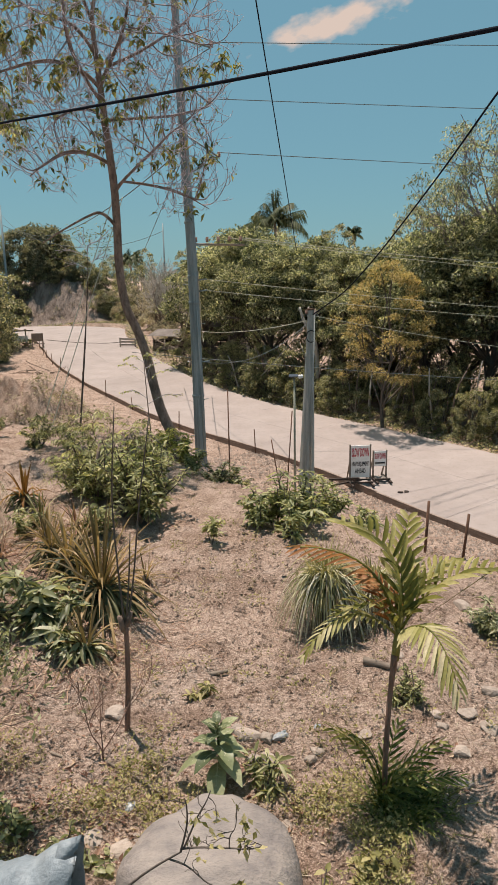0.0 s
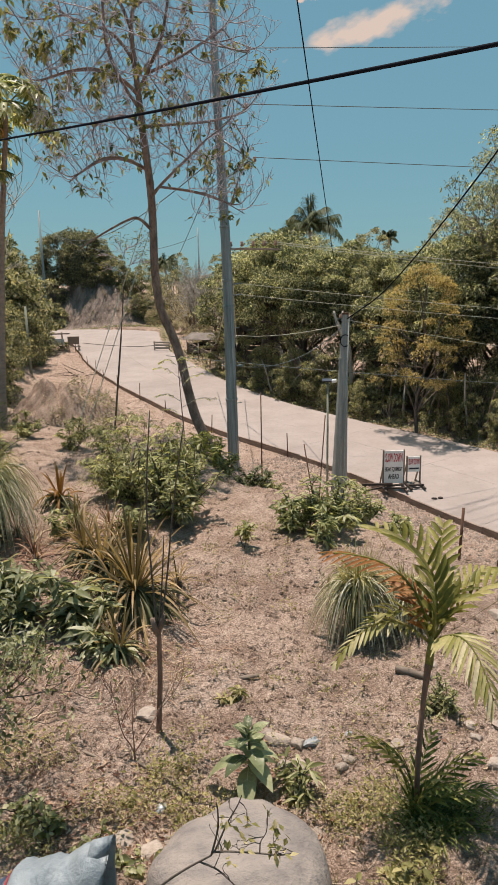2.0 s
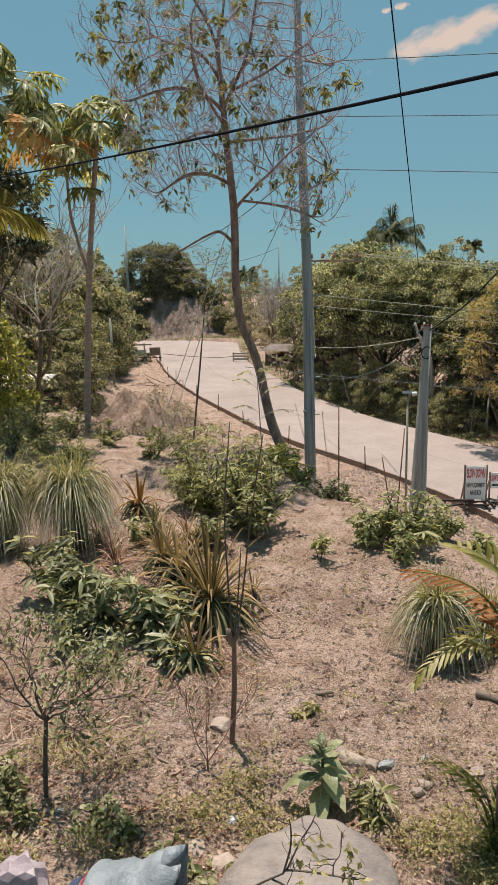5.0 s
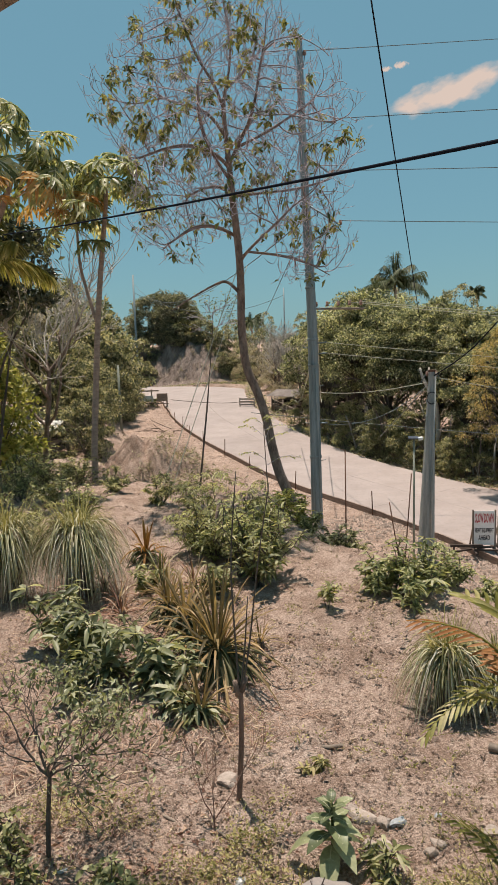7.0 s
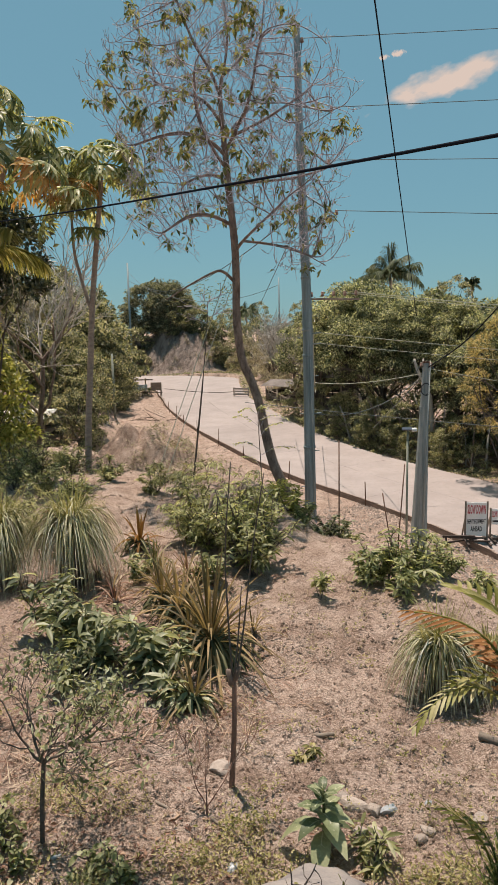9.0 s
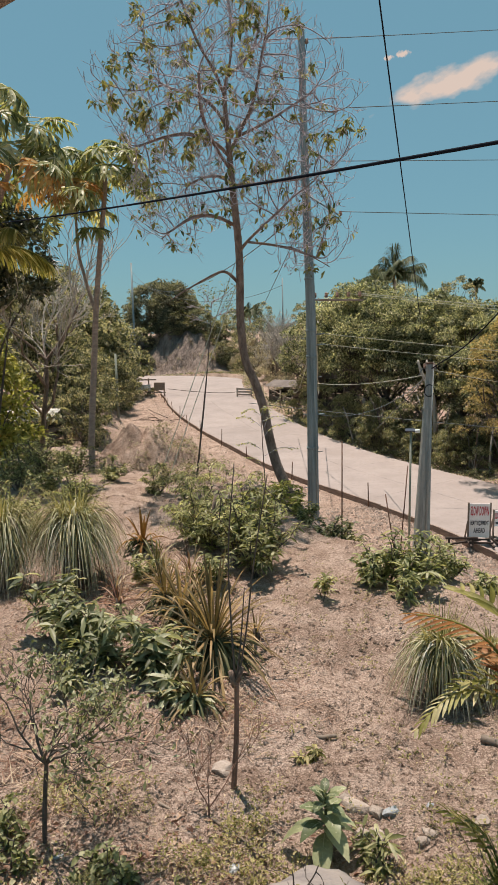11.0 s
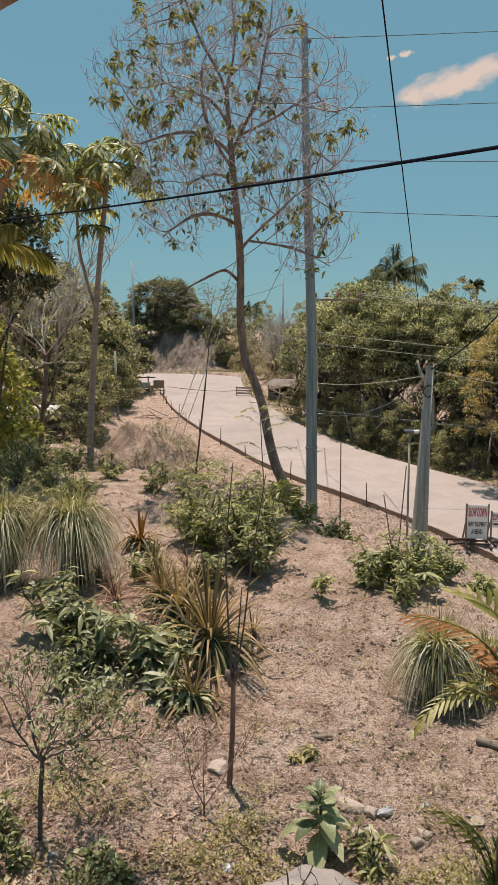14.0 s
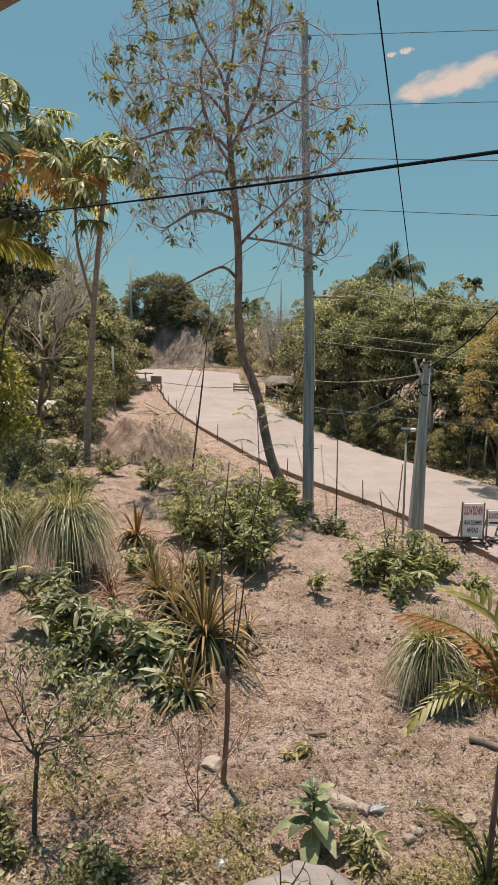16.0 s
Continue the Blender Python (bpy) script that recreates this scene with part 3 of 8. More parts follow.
def boxes(*items, bevel=0.0):
    bm = bmesh.new()
    for it in items:
        box_bm(bm, *it, bevel=bevel)
    return bm


def bar(p, q, r, sides=8, r2=None):
    """A straight round bar as arrays."""
    return tubes([np.array([p, q], float)], [np.array([r, r if r2 is None else r2])], sides)


def sag(p, q, drop, n=24):
    k = np.linspace(0, 1, n)[:, None]
    c = np.asarray(p, float) * (1 - k) + np.asarray(q, float) * k
    c[:, 2] -= (4 * k * (1 - k))[:, 0] * drop
    return c


def wander(rng, p, d, length, n, bend=0.25, lift=0.0):
    """A slightly crooked line from p in direction d."""
    out = [np.array(p, float)]
    d = unit(np.array(d, float))
    for _ in range(n):
        d = unit(d + rng.normal(0, bend, 3) / n ** 0.5 + np.array((0, 0, lift / n)))
        out.append(out[-1] + d * length / n)
    return np.array(out), d


def grow(rng, p, d, length, radius, depth, paths, radii, tips, split=(2, 4), spread=0.75, shrink=0.68, lift=0.15, bend=0.3):
    """A branch with side branches, down to twigs; collects lines, radii and the places of the tips."""
    n = 5 if depth > 1 else 3
    c, e = wander(rng, p, d, length, n, bend, lift)
    paths.append(c)
    radii.append(np.linspace(radius, radius * (0.55 if depth else 0.25), n + 1))
    if depth == 0:
        tips.append((c[-1], e))
        return
    for _ in range(rng.integers(split[0], split[1] + 1)):
        k = rng.uniform(0.35, 1.0)
        at = c[min(int(k * n), n - 1)] * (1 - (k * n) % 1) + c[min(int(k * n) + 1, n)] * ((k * n) % 1)
        side = rng.normal(0, 1, 3)
        nd = unit(e + unit(side - e * (side @ e)) * rng.uniform(0.5, 1.0) * spread)
        grow(rng, at, nd, length * rng.uniform(shrink - 0.15, shrink + 0.1), radius * (0.62 - 0.15 * k), depth - 1, paths, radii, tips, split, spread, shrink, lift, bend)
    grow(rng, c[-1], e, length * shrink, radius * 0.55, depth - 1, paths, radii, tips, split, spread, shrink, lift, bend)


def clump_crown(rng, clumps, per, size, leaf, droop=0.25, flat=0.75):
    """A crown of leaf clumps: places and radii of the clumps, leaves thick on their outside."""
    c = np.repeat(np.array([k[:3] for k in clumps]), per, 0)
    r = np.repeat(np.array([k[3] for k in clumps]), per)
    out = unit(rng.normal(0, 1, (len(c), 3)))
    out[:, 2] = np.where(out[:, 2] < -0.3, -out[:, 2], out[:, 2])
    p = c + out * (r * rng.uniform(0.35, 1.05, len(c)) ** 0.6)[:, None] * np.array((1, 1, flat))
    along = unit(out * 0.6 + rng.normal(0, 0.55, p.shape) - np.array((0, 0, droop)))
    up = unit(out * 0.7 + np.array((0, 0, 0.8)) + rng.normal(0, 0.45, p.shape))
    L = rng.uniform(0.7, 1.3, len(p)) * leaf
    return small_leaves(p, along, up, L, L * size, 0.15, 0.12)


def ball_clumps(rng, n, r, h, z0, clump, low=0.0):
    """Clump places over a crown's dome."""
    out = []
    while len(out) < n:
        a, b = rng.uniform(0, 2 * math.pi), rng.uniform(-0.35 + low, 1.0)
        q = rng.uniform(0.5, 1.0) ** 0.5
        ring = math.sqrt(max(1 - b * b, 0.02)) if b > 0 else 1 - 0.25 * abs(b)
        lump = 1 + 0.22 * math.sin(3 * a + r) + 0.12 * math.sin(7 * a)
        out.append((q * ring * r * lump * math.cos(a), q * ring * r * lump * math.sin(a), z0 + h * b * (0.6 + 0.4 * q), clump * rng.uniform(0.6, 1.3)))
    return out


# ---- ground, road ----
def build_ground():
    cx, cy = 0.15, 0.03
    front = np.radians(np.concatenate((np.arange(-46, 42, 0.3) + 92, np.arange(134, 406, 3.2))))
    front = front[:len(front) // 2 * 2]
    rr = [0.35]
    while rr[-1] < 3500:
        rr.append(rr[-1] * (1.016 if rr[-1] < 30 else 1.010 if rr[-1] < 60 else 1.0045 if rr[-1] < 77 else 1.010 if rr[-1] < 88 else 1.04 if rr[-1] < 150 else 1.2))
    rr = np.array(rr)
    A, R = len(front), len(rr)
    x, y = (cx + rr[:, None] * np.cos(front)).ravel(), (cy + rr[:, None] * np.sin(front)).ravel()
    z = height(x, y)
    v = np.concatenate((np.stack((x, y, z), 1), [[cx, cy, ground(cx, cy)]]))
    i, j = np.meshgrid(np.arange(R - 1), np.arange(A), indexing="ij")
    i, j = i.ravel(), j.ravel()
    f = np.stack((i * A + j, (i + 1) * A + j, (i + 1) * A + (j + 1) % A, i * A + (j + 1) % A), 1)
    a = np.arange(A)
    f = np.concatenate((f, np.stack((a[::2], a[::2] + 1, (a[::2] + 2) % A, np.full(len(a[::2]), R * A)), 1)))
    # the bare rock of the road cut is another surface
    mid = v[f].mean(1)
    dout, _, _ = nearest(OUTER, mid[:, 0], mid[:, 1])
    cut = (dout < -0.7) & (dout > -7.5) & (mid[:, 0] < -16) & (mid[:, 1] > 57) & (mid[:, 0] > -33)
    me = np_mesh("ground", v, f, [M_SOIL, M_CUT], True, cut.astype(int))
    return single("ground", me, "dry pinkish brown soil with grit and clods", "ground", "structure")


build_ground()


def earth_mound():
    """A dumped heap with rain-cut grooves running down to the road side."""
    nx, ny = 190, 170
    gx, gy = np.meshgrid(np.linspace(-11.6, -4.7, nx), np.linspace(18.3, 25.2, ny))
    x, y = gx.ravel(), gy.ravel()
    din, _, _ = nearest(INNER, x, y)
    m = np.exp(-((x + 7.9) / 2.5) ** 2 - ((y - 21.6) / 2.0) ** 2)
    m = smooth(0.12, 0.5, m) * smooth(1.5, 2.6, din)
    a = x * 0.62 + y * 0.78 + 0.35 * vnoise(x / 0.9, y / 0.9, 51)
    groove = np.abs(vnoise(a / 0.75, (x - y) / 3.5, 52)) * 0.14 + np.abs(vnoise(a / 0.36, (x - y) / 2.2, 53)) * 0.13
    z = height(x, y, False) - 0.12 + m * (0.16 + groove + 0.05 * vnoise(x / 0.2, y / 0.2, 54) + 0.03 * vnoise(x / 0.09, y / 0.09, 55))
    i, j = np.meshgrid(np.arange(ny - 1), np.arange(nx - 1), indexing="ij")
    i, j = i.ravel(), j.ravel()
    f = np.stack((i * nx + j, i * nx + j + 1, (i + 1) * nx + j + 1, (i + 1) * nx + j), 1)
    f = f[m[f].max(1) > 0.02]
    used = np.unique(f)
    at = np.zeros(nx * ny, int)
    at[used] = np.arange(len(used))
    single("earth_mound", np_mesh("earth_mound", np.stack((x, y, z), 1)[used], at[f], M_SOIL, True), "dumped heap of greyish brown earth with grooves", "earth heap")


earth_mound()


def build_road():
    road = tagged(new("road"), "pale new concrete road bending uphill to the left", "road", "", "structure")
    n = 122
    a, b = even(INNER, n), even(OUTER, n)
    # even steps along the near edge; the far edge is matched by the nearest place ahead
    k = 0
    b = []
    for p in a:
        while k < 499 and np.hypot(*(OUTER[k + 1, :2] - p[:2])) < np.hypot(*(OUTER[k, :2] - p[:2])):
            k += 1
        b.append(OUTER[k])
    b = np.array(b)
    for i in range(1, 3):
        b[1:-1] = (b[:-2] + 2 * b[1:-1] + b[2:]) / 4
    gap = 0.0035
    step = 4
    for lane in range(2):
        for i in range(0, n - 1 - step + 1, step):
            rows = []
            for j in range(step + 1):
                p, q = a[i + j], b[i + j]
                u = unit(q - p)
                m = (p + q) / 2
                s0, s1 = (p, m - u * gap) if lane == 0 else (m + u * gap, q)
                along = unit(a[min(i + j + 1, n - 1)] - a[max(i + j - 1, 0)])
                trim = along * gap * (1 if j == 0 else -1 if j == step else 0)
                lift = np.array((0, 0, 0.0))
                rows.append((s0 + trim + lift, s1 + trim + lift))
            v, f = [], []
            for s0, s1 in rows:
                v += [s0 - (0, 0, 0.22), s0, s1, s1 - (0, 0, 0.22)]
            for j in range(step):
                for c in range(3):
                    f.append((j * 4 + c, j * 4 + c + 1, j * 4 + 5 + c, j * 4 + 4 + c))
            f += [(0, 3, 2, 1), (step * 4, step * 4 + 1, step * 4 + 2, step * 4 + 3)]
            part("slab", np_mesh("slab", v, f, M_SLAB), road)
    return road


build_road()


def build_forms():
    """Dark boards left standing along the fresh slab's near edge; their dark brown also paints the slab side's shade.
    """
    edge = tagged(new("form_boards"), "weathered dark formwork boards along the road's edge, also standing for the slab side's shade", "formwork", "", "structure")
    a = even(INNER, 300)
    a = a[(a[:, 1] > 8) & (a[:, 1] < 53)]
    rng = np.random.default_rng(5)
    step = 6
    for i in range(0, len(a) - step, step):
        seg = a[i:i + step + 1]
        t = unit(np.gradient(seg, axis=0))
        nrm = np.stack((-t[:, 1], t[:, 0], np.zeros(len(t))), 1)
        h = 0.05 + rng.uniform(-0.015, 0.015)
        o = rng.uniform(0.01, 0.03)
        v, f = [], []
        for s, w in zip(seg, nrm):
            v += [s + w * o - (0, 0, 0.25), s + w * o + (0, 0, h), s + w * (o + 0.07) + (0, 0, h), s + w * (o + 0.07) - (0, 0, 0.25)]
        for j in range(step):
            f += [(j * 4 + c, j * 4 + c + 1, j * 4 + 5 + c, j * 4 + 4 + c) for c in range(3)]
        f += [(0, 3, 2, 1), (step * 4, step * 4 + 1, step * 4 + 2, step * 4 + 3)]
        part("form_board", np_mesh("form_board", v, f, M_BOARD), edge)


build_forms()


def build_cloud():
    """A small fair-weather cloud, far off: soft white puffs on a thin sheet that glows in place of sunlight."""
    m, t, b = nodes_of("cloud_white_glow")
    co = t.nodes.new("ShaderNodeTexCoord")
    grad = t.nodes.new("ShaderNodeTexGradient")
    grad.gradient_type = "SPHERICAL"
    n = noise_out(t, 1.5, 5, 0.5, (2.0, 0.8, 1))
    t.links.new(co.outputs["Object"], grad.inputs[0])
    s = t.nodes.new("ShaderNodeMath")
    s.operation = "MULTIPLY_ADD"
    t.links.new(n, s.inputs[0])
    s.inputs[1].default_value = 1.5
    t.links.new(grad.outputs["Fac"], s.inputs[2])
    half = t.nodes.new("ShaderNodeMath")
    half.operation = "MULTIPLY"
    half.inputs[1].default_value = 0.5
    t.links.new(s.outputs[0], half.inputs[0])
    fac = ramp(t, half.outputs[0], [(0.5, (0, 0, 0)), (0.72, (1, 1, 1))])
    # the cloud's sunlit white is emitted by the sheet itself
    em = t.nodes.new("ShaderNodeEmission")
    em.inputs[0].default_value, em.inputs[1].default_value = (1.0, 0.80, 0.69, 1), CLOUD_LIGHT
    tr = t.nodes.new("ShaderNodeBsdfTransparent")
    mx = t.nodes.new("ShaderNodeMixShader")
    t.links.new(fac, mx.inputs[0])
    t.links.new(tr.outputs[0], mx.inputs[1])
    t.links.new(em.outputs[0], mx.inputs[2])
    t.links.new(mx.outputs[0], t.nodes["Material Output"].inputs[0])
    for at, w, h, roll in CLOUDS:
        k = np.linspace(-1, 1, 9)
        gx, gy = np.meshgrid(k, k)
        v = np.stack((gx.ravel(), gy.ravel(), 0 * gx.ravel()), 1)
        i, j = np.meshgrid(np.arange(8), np.arange(8), indexing="ij")
        i, j = i.ravel(), j.ravel()
        f = np.stack((i * 9 + j, i * 9 + j + 1, i * 9 + j + 10, i * 9 + j + 9), 1)
        ob = single("cloud", np_mesh("cloud", v, f, m), "small soft white cloud in the blue sky", "cloud", "structure")
        ob.matrix_basis = look(at, (0, 0, 6), roll) @ Matrix.Diagonal((w, h, 1, 1))


CLOUD_LIGHT = 0.52
CLOUDS = [((103, 1500, 496), 185, 40, -10), ((2, 1500, 553), 20, 9, 0), ((-26, 1500, 548), 14, 7, 0)]
build_cloud()


# ---- trees ----
UP = np.array((0, 0, 1.0))


def colonise(rng, nodes, parent, goals, reach, kill, step, rounds, lift):
    """Branches that grow towards free places in a crown until the places are used up; extends nodes and parents."""
    nodes, parent = [np.asarray(n, float) for n in nodes], list(parent)
    best = np.full(len(goals), 1e9)
    owner = np.zeros(len(goals), int)

    def meet(first):
        for i in range(first, len(nodes)):
            d = np.linalg.norm(goals - nodes[i], axis=1)
            near = d < best
            best[near], owner[near] = d[near], i
    meet(0)
    for _ in range(rounds):
        live = (best < reach) & (best > kill)
        if not live.any():
            break
        pull = np.zeros((len(nodes), 3))
        np.add.at(pull, owner[live], unit(goals[live] - np.array(nodes)[owner[live]]))
        first = len(nodes)
        for i in np.unique(owner[live]):
            d = unit(pull[i] + rng.normal(0, 0.25, 3) + (0, 0, lift))
            nodes.append(nodes[i] + d * step)
            parent.append(i)
        meet(first)
    return np.array(nodes), np.array(parent)


def chains(nodes, parent, tip, power=2.3):
    """Lines and radii of a branching skeleton, each line following the thickest child."""
    n = len(nodes)
    kids = [[] for _ in range(n)]
    for i, p in enumerate(parent):
        if p >= 0:
            kids[p].append(i)
    flow = np.zeros(n)
    for i in range(n - 1, -1, -1):
        flow[i] = max(sum(flow[k] for k in kids[i]), tip ** power)
    r = flow ** (1 / power)
    lines, widths, ends = [], [], []
    todo = [(i, i) for i, p in enumerate(parent) if p < 0]
    while todo:
        start, at = todo.pop()
        line = [start] if start == at else [start, at]
        while kids[at]:
            order = sorted(kids[at], key=lambda k: -r[k])
            todo += [(at, k) for k in order[1:]]
            at = order[0]
            line.append(at)
        if len(line) > 1:
            w = r[line].copy()
            w[0] = w[1]
            lines.append(nodes[line])
            widths.append(w)
            ends.append((nodes[line[-1]], unit(nodes[line[-1]] - nodes[line[-2]])))
    return lines, widths, ends


def main_tree():
    rng = np.random.default_rng(11)
    z0 = ground(-1.95, 13.25)
    tree = thing("slender_tree", "slender crooked brown tree with sparse yellowing leaf tufts", "tree", (-1.95, 13.25, z0))
    o = np.array((-1.95, 13.25, z0))
    trunk = curve_through(np.array([(-1.85, 13.25, z0 - 0.15), (-1.93, 13.25, 3.10), (-2.13, 13.25, 3.57), (-2.27, 13.25, 4.12), (-2.37, 13.25, 4.66), (-2.53, 13.25, 5.17), (-2.71, 13.25, 5.6), (-2.785, 13.25, 6.06), (-2.81, 13.25, 6.6), (-2.80, 13.25, 7.12),
                                    (-2.81, 13.25, 7.75), (-2.86, 13.25, 8.38), (-2.91, 13.25, 8.9), (-2.94, 13.25, 9.31), (-2.98, 13.25, 9.82), (-3.01, 13.25, 10.23), (-3.01, 13.25, 10.63), (-2.94, 13.25, 10.92)]) - o, 5)
    rad = np.interp(np.arange(len(trunk)), [0, 4, 16, 45, 60, len(trunk) - 1], [0.155, 0.11, 0.09, 0.075, 0.066, 0.026])
    part("trunk", np_mesh("trunk", *tubes([trunk], [rad], 12), M_BARK, True), tree)
    # main limbs: places (x, depth off the trunk, z) and thickness at the fork
    limbs = (([(-2.98, 0, 9.42), (-2.73, -0.1, 9.8), (-2.47, -0.25, 10.18), (-2.31, -0.4, 10.56), (-2.22, -0.5, 10.94), (-2.1, -0.6, 11.31)], 0.048),
             ([(-2.74, -0.1, 9.75), (-2.25, 0.1, 10.01), (-1.82, 0.3, 10.31), (-1.45, 0.5, 10.57)], 0.036),
             ([(-2.89, 0, 8.9), (-2.27, 0.2, 8.96), (-1.74, 0.4, 9.02), (-1.32, 0.5, 9.13)], 0.036),
             ([(-2.81, 0, 7.68), (-2.63, -0.1, 7.85), (-2.24, -0.3, 8.13), (-1.86, -0.5, 8.37)], 0.046),
             ([(-2.63, -0.1, 7.85), (-2.09, -0.3, 7.75), (-1.56, -0.4, 7.6), (-1.04, -0.5, 7.3)], 0.028),
             ([(-2.91, 0, 8.93), (-3.2, 0.2, 9.13), (-3.58, 0.5, 9.21), (-4.04, 0.8, 9.14)], 0.036),
             ([(-2.95, 0, 9.42), (-3.18, -0.2, 9.64), (-3.61, -0.4, 9.78), (-4.07, -0.6, 9.69), (-4.47, -0.7, 9.54)], 0.044),
             ([(-3.0, 0, 9.98), (-3.31, 0.1, 10.41), (-3.63, 0.2, 10.62), (-4.07, 0.3, 10.79), (-4.4, 0.4, 10.97)], 0.04),
             ([(-2.86, 0, 8.17), (-3.23, -0.1, 8.35), (-3.62, -0.2, 8.35), (-3.97, -0.3, 8.14), (-4.21, -0.4, 7.94)], 0.042),
             ([(-3.01, 0, 10.43), (-3.13, -0.2, 10.84), (-3.38, -0.4, 11.26), (-3.53, -0.5, 11.67), (-3.68, -0.5, 12.08)], 0.034),
             ([(-2.94, 0, 10.9), (-2.87, 0, 11.3), (-2.88, 0.1, 11.79), (-2.97, 0.1, 12.28), (-3.0, 0.1, 12.5)], 0.03),
             ([(-2.96, 0, 10.82), (-2.69, 0.3, 11.18), (-2.52, 0.5, 11.55), (-2.45, 0.6, 11.93)], 0.03),
             ([(-3.0, 0, 9.6), (-3.0, 0.5, 9.95), (-2.9, 1.0, 10.3), (-2.7, 1.4, 10.7)], 0.036),
             ([(-2.95, 0, 9.2), (-3.1, -0.5, 9.5), (-3.2, -1.0, 9.9), (-3.1, -1.5, 10.4)], 0.036))
    nodes, parent = [], []
    for pts, r in limbs:
        c = curve_through(np.array(pts) + (0, 13.25, 0) - o, 4)
        for k, q in enumerate(c):
            parent.append(len(nodes) - 1 if k else -1)
            nodes.append(q)
        part("limb", np_mesh("limb", *tubes([c], [np.linspace(r * 0.82, r * 0.25, len(c))], 8), M_BARK, True), tree)
    dead = curve_through(np.array([(-2.81, 13.22, 7.1), (-3.04, 13.15, 7.31), (-3.27, 13.1, 7.27), (-3.79, 13.0, 7.0), (-4.1, 12.9, 6.8)]) - o, 5)
    part("limb", np_mesh("limb", *tubes([dead], [np.linspace(0.034, 0.010, len(dead))], 8), M_BARK, True), tree, "bare dead lower limb")
    # free places in the crown's outline
    n = 30000
    z = rng.uniform(7.2, 12.95, n)
    a = rng.uniform(0, 2 * math.pi, n)
    west = np.interp(z, [7.2, 7.6, 8.0, 8.5, 9.2, 10.0, 10.8, 11.6, 12.3, 12.95], [0.2, 1.0, 1.7, 2.15, 2.0, 2.45, 2.65, 2.15, 1.45, 0.4])
    east = np.interp(z, [7.2, 7.4, 7.8, 8.3, 9.2, 10.2, 10.8, 11.4, 12.2, 12.95], [1.6, 2.0, 2.35, 2.1, 2.4, 2.35, 2.2, 1.6, 1.0, 0.3])
    q = rng.uniform(0.05, 1, n) ** 0.5
    x = np.where(np.cos(a) < 0, west, east) * np.cos(a) * q * (1 + 0.08 * np.sin(5 * a + 2 * z))
    y = (west + east) / 2 * 0.85 * np.sin(a) * q
    keep = (rng.uniform(0, 1, n) < (west + east) * 0.075) & ~((z < 8.2) & (np.abs(x) < 0.9)) & ~((z < 8.7) & (q < 0.45))
    goals = np.column_stack((x - 2.93, y + 13.25, z))[keep] - o
    nodes, parent = colonise(rng, nodes, parent, goals, 0.8, 0.13, 0.08, 75, 0.55)
    lines, widths, ends = chains(nodes, parent, 0.0040)
    for c in lines:
        for _ in range(6):
            if len(c) > 2:
                c[1:-1] = (c[:-2] + 2 * c[1:-1] + c[2:]) / 4
    thick = [i for i, r in enumerate(widths) if r[0] > 0.011]
    thin = [i for i, r in enumerate(widths) if r[0] <= 0.011]
    part("bough", np_mesh("bough", *tubes([lines[i] for i in thick], [np.minimum(widths[i], 0.024) for i in thick], 5, False), M_LIMB, True), tree, "thin forking boughs")
    paths, radii = [lines[i] for i in thin], [np.maximum(widths[i], 0.0044) for i in thin]
    for q, e in ends:
        for _ in range(2):
            c, _ = wander(rng, q, e * 0.7 + rng.normal(0, 0.35, 3) + (0, 0, 0.5), rng.uniform(0.1, 0.24), 3, 0.2, 0.3)
            paths.append(c)
            radii.append(np.linspace(0.0044, 0.0034, 4))
    part("branchwork", np_mesh("branchwork", *tubes(paths, radii, 4, False), M_TWIG, True), tree, "thin greyish bare twigs")
    p, d = [], []
    for q, e in ends:
        w, up = q[0] + o[0] + 2.93, q[2] + o[2]
        chance = 0.13 if w < -0.3 and up > 9.6 else 0.05 if up > 8.9 else 0.075
        if rng.uniform() < chance:
            m = rng.integers(14, 26) if up > 8.9 else rng.integers(8, 18)
            p.append(q + rng.normal(0, 0.045, (m, 3)))
            out = rng.normal(0, 1, (m, 3)) * (1, 1, 0.6)
            d.append(unit(out) * 0.8 - (0, 0, 0.35))
        elif up < 9.0 and rng.uniform() < 0.2:
            m = rng.integers(1, 4)
            p.append(q + rng.normal(0, 0.05, (m, 3)))
            d.append(rng.normal(0, 0.6, (m, 3)) - (0, 0, 0.5))
    p, d = np.concatenate(p), np.concatenate(d)
    L = rng.uniform(0.07, 0.15, len(p))
    part("foliage", np_mesh("foliage", *blades(p, d, L, L * 0.5, rng.uniform(0.05, 0.4, len(p)), 2, [0.15, 1.0, 0.05], 0.25, 2.0, rng.normal(0, 0.7, len(p))), L_TUFT, True), tree, "drooping yellow green leaf tufts")


main_tree()


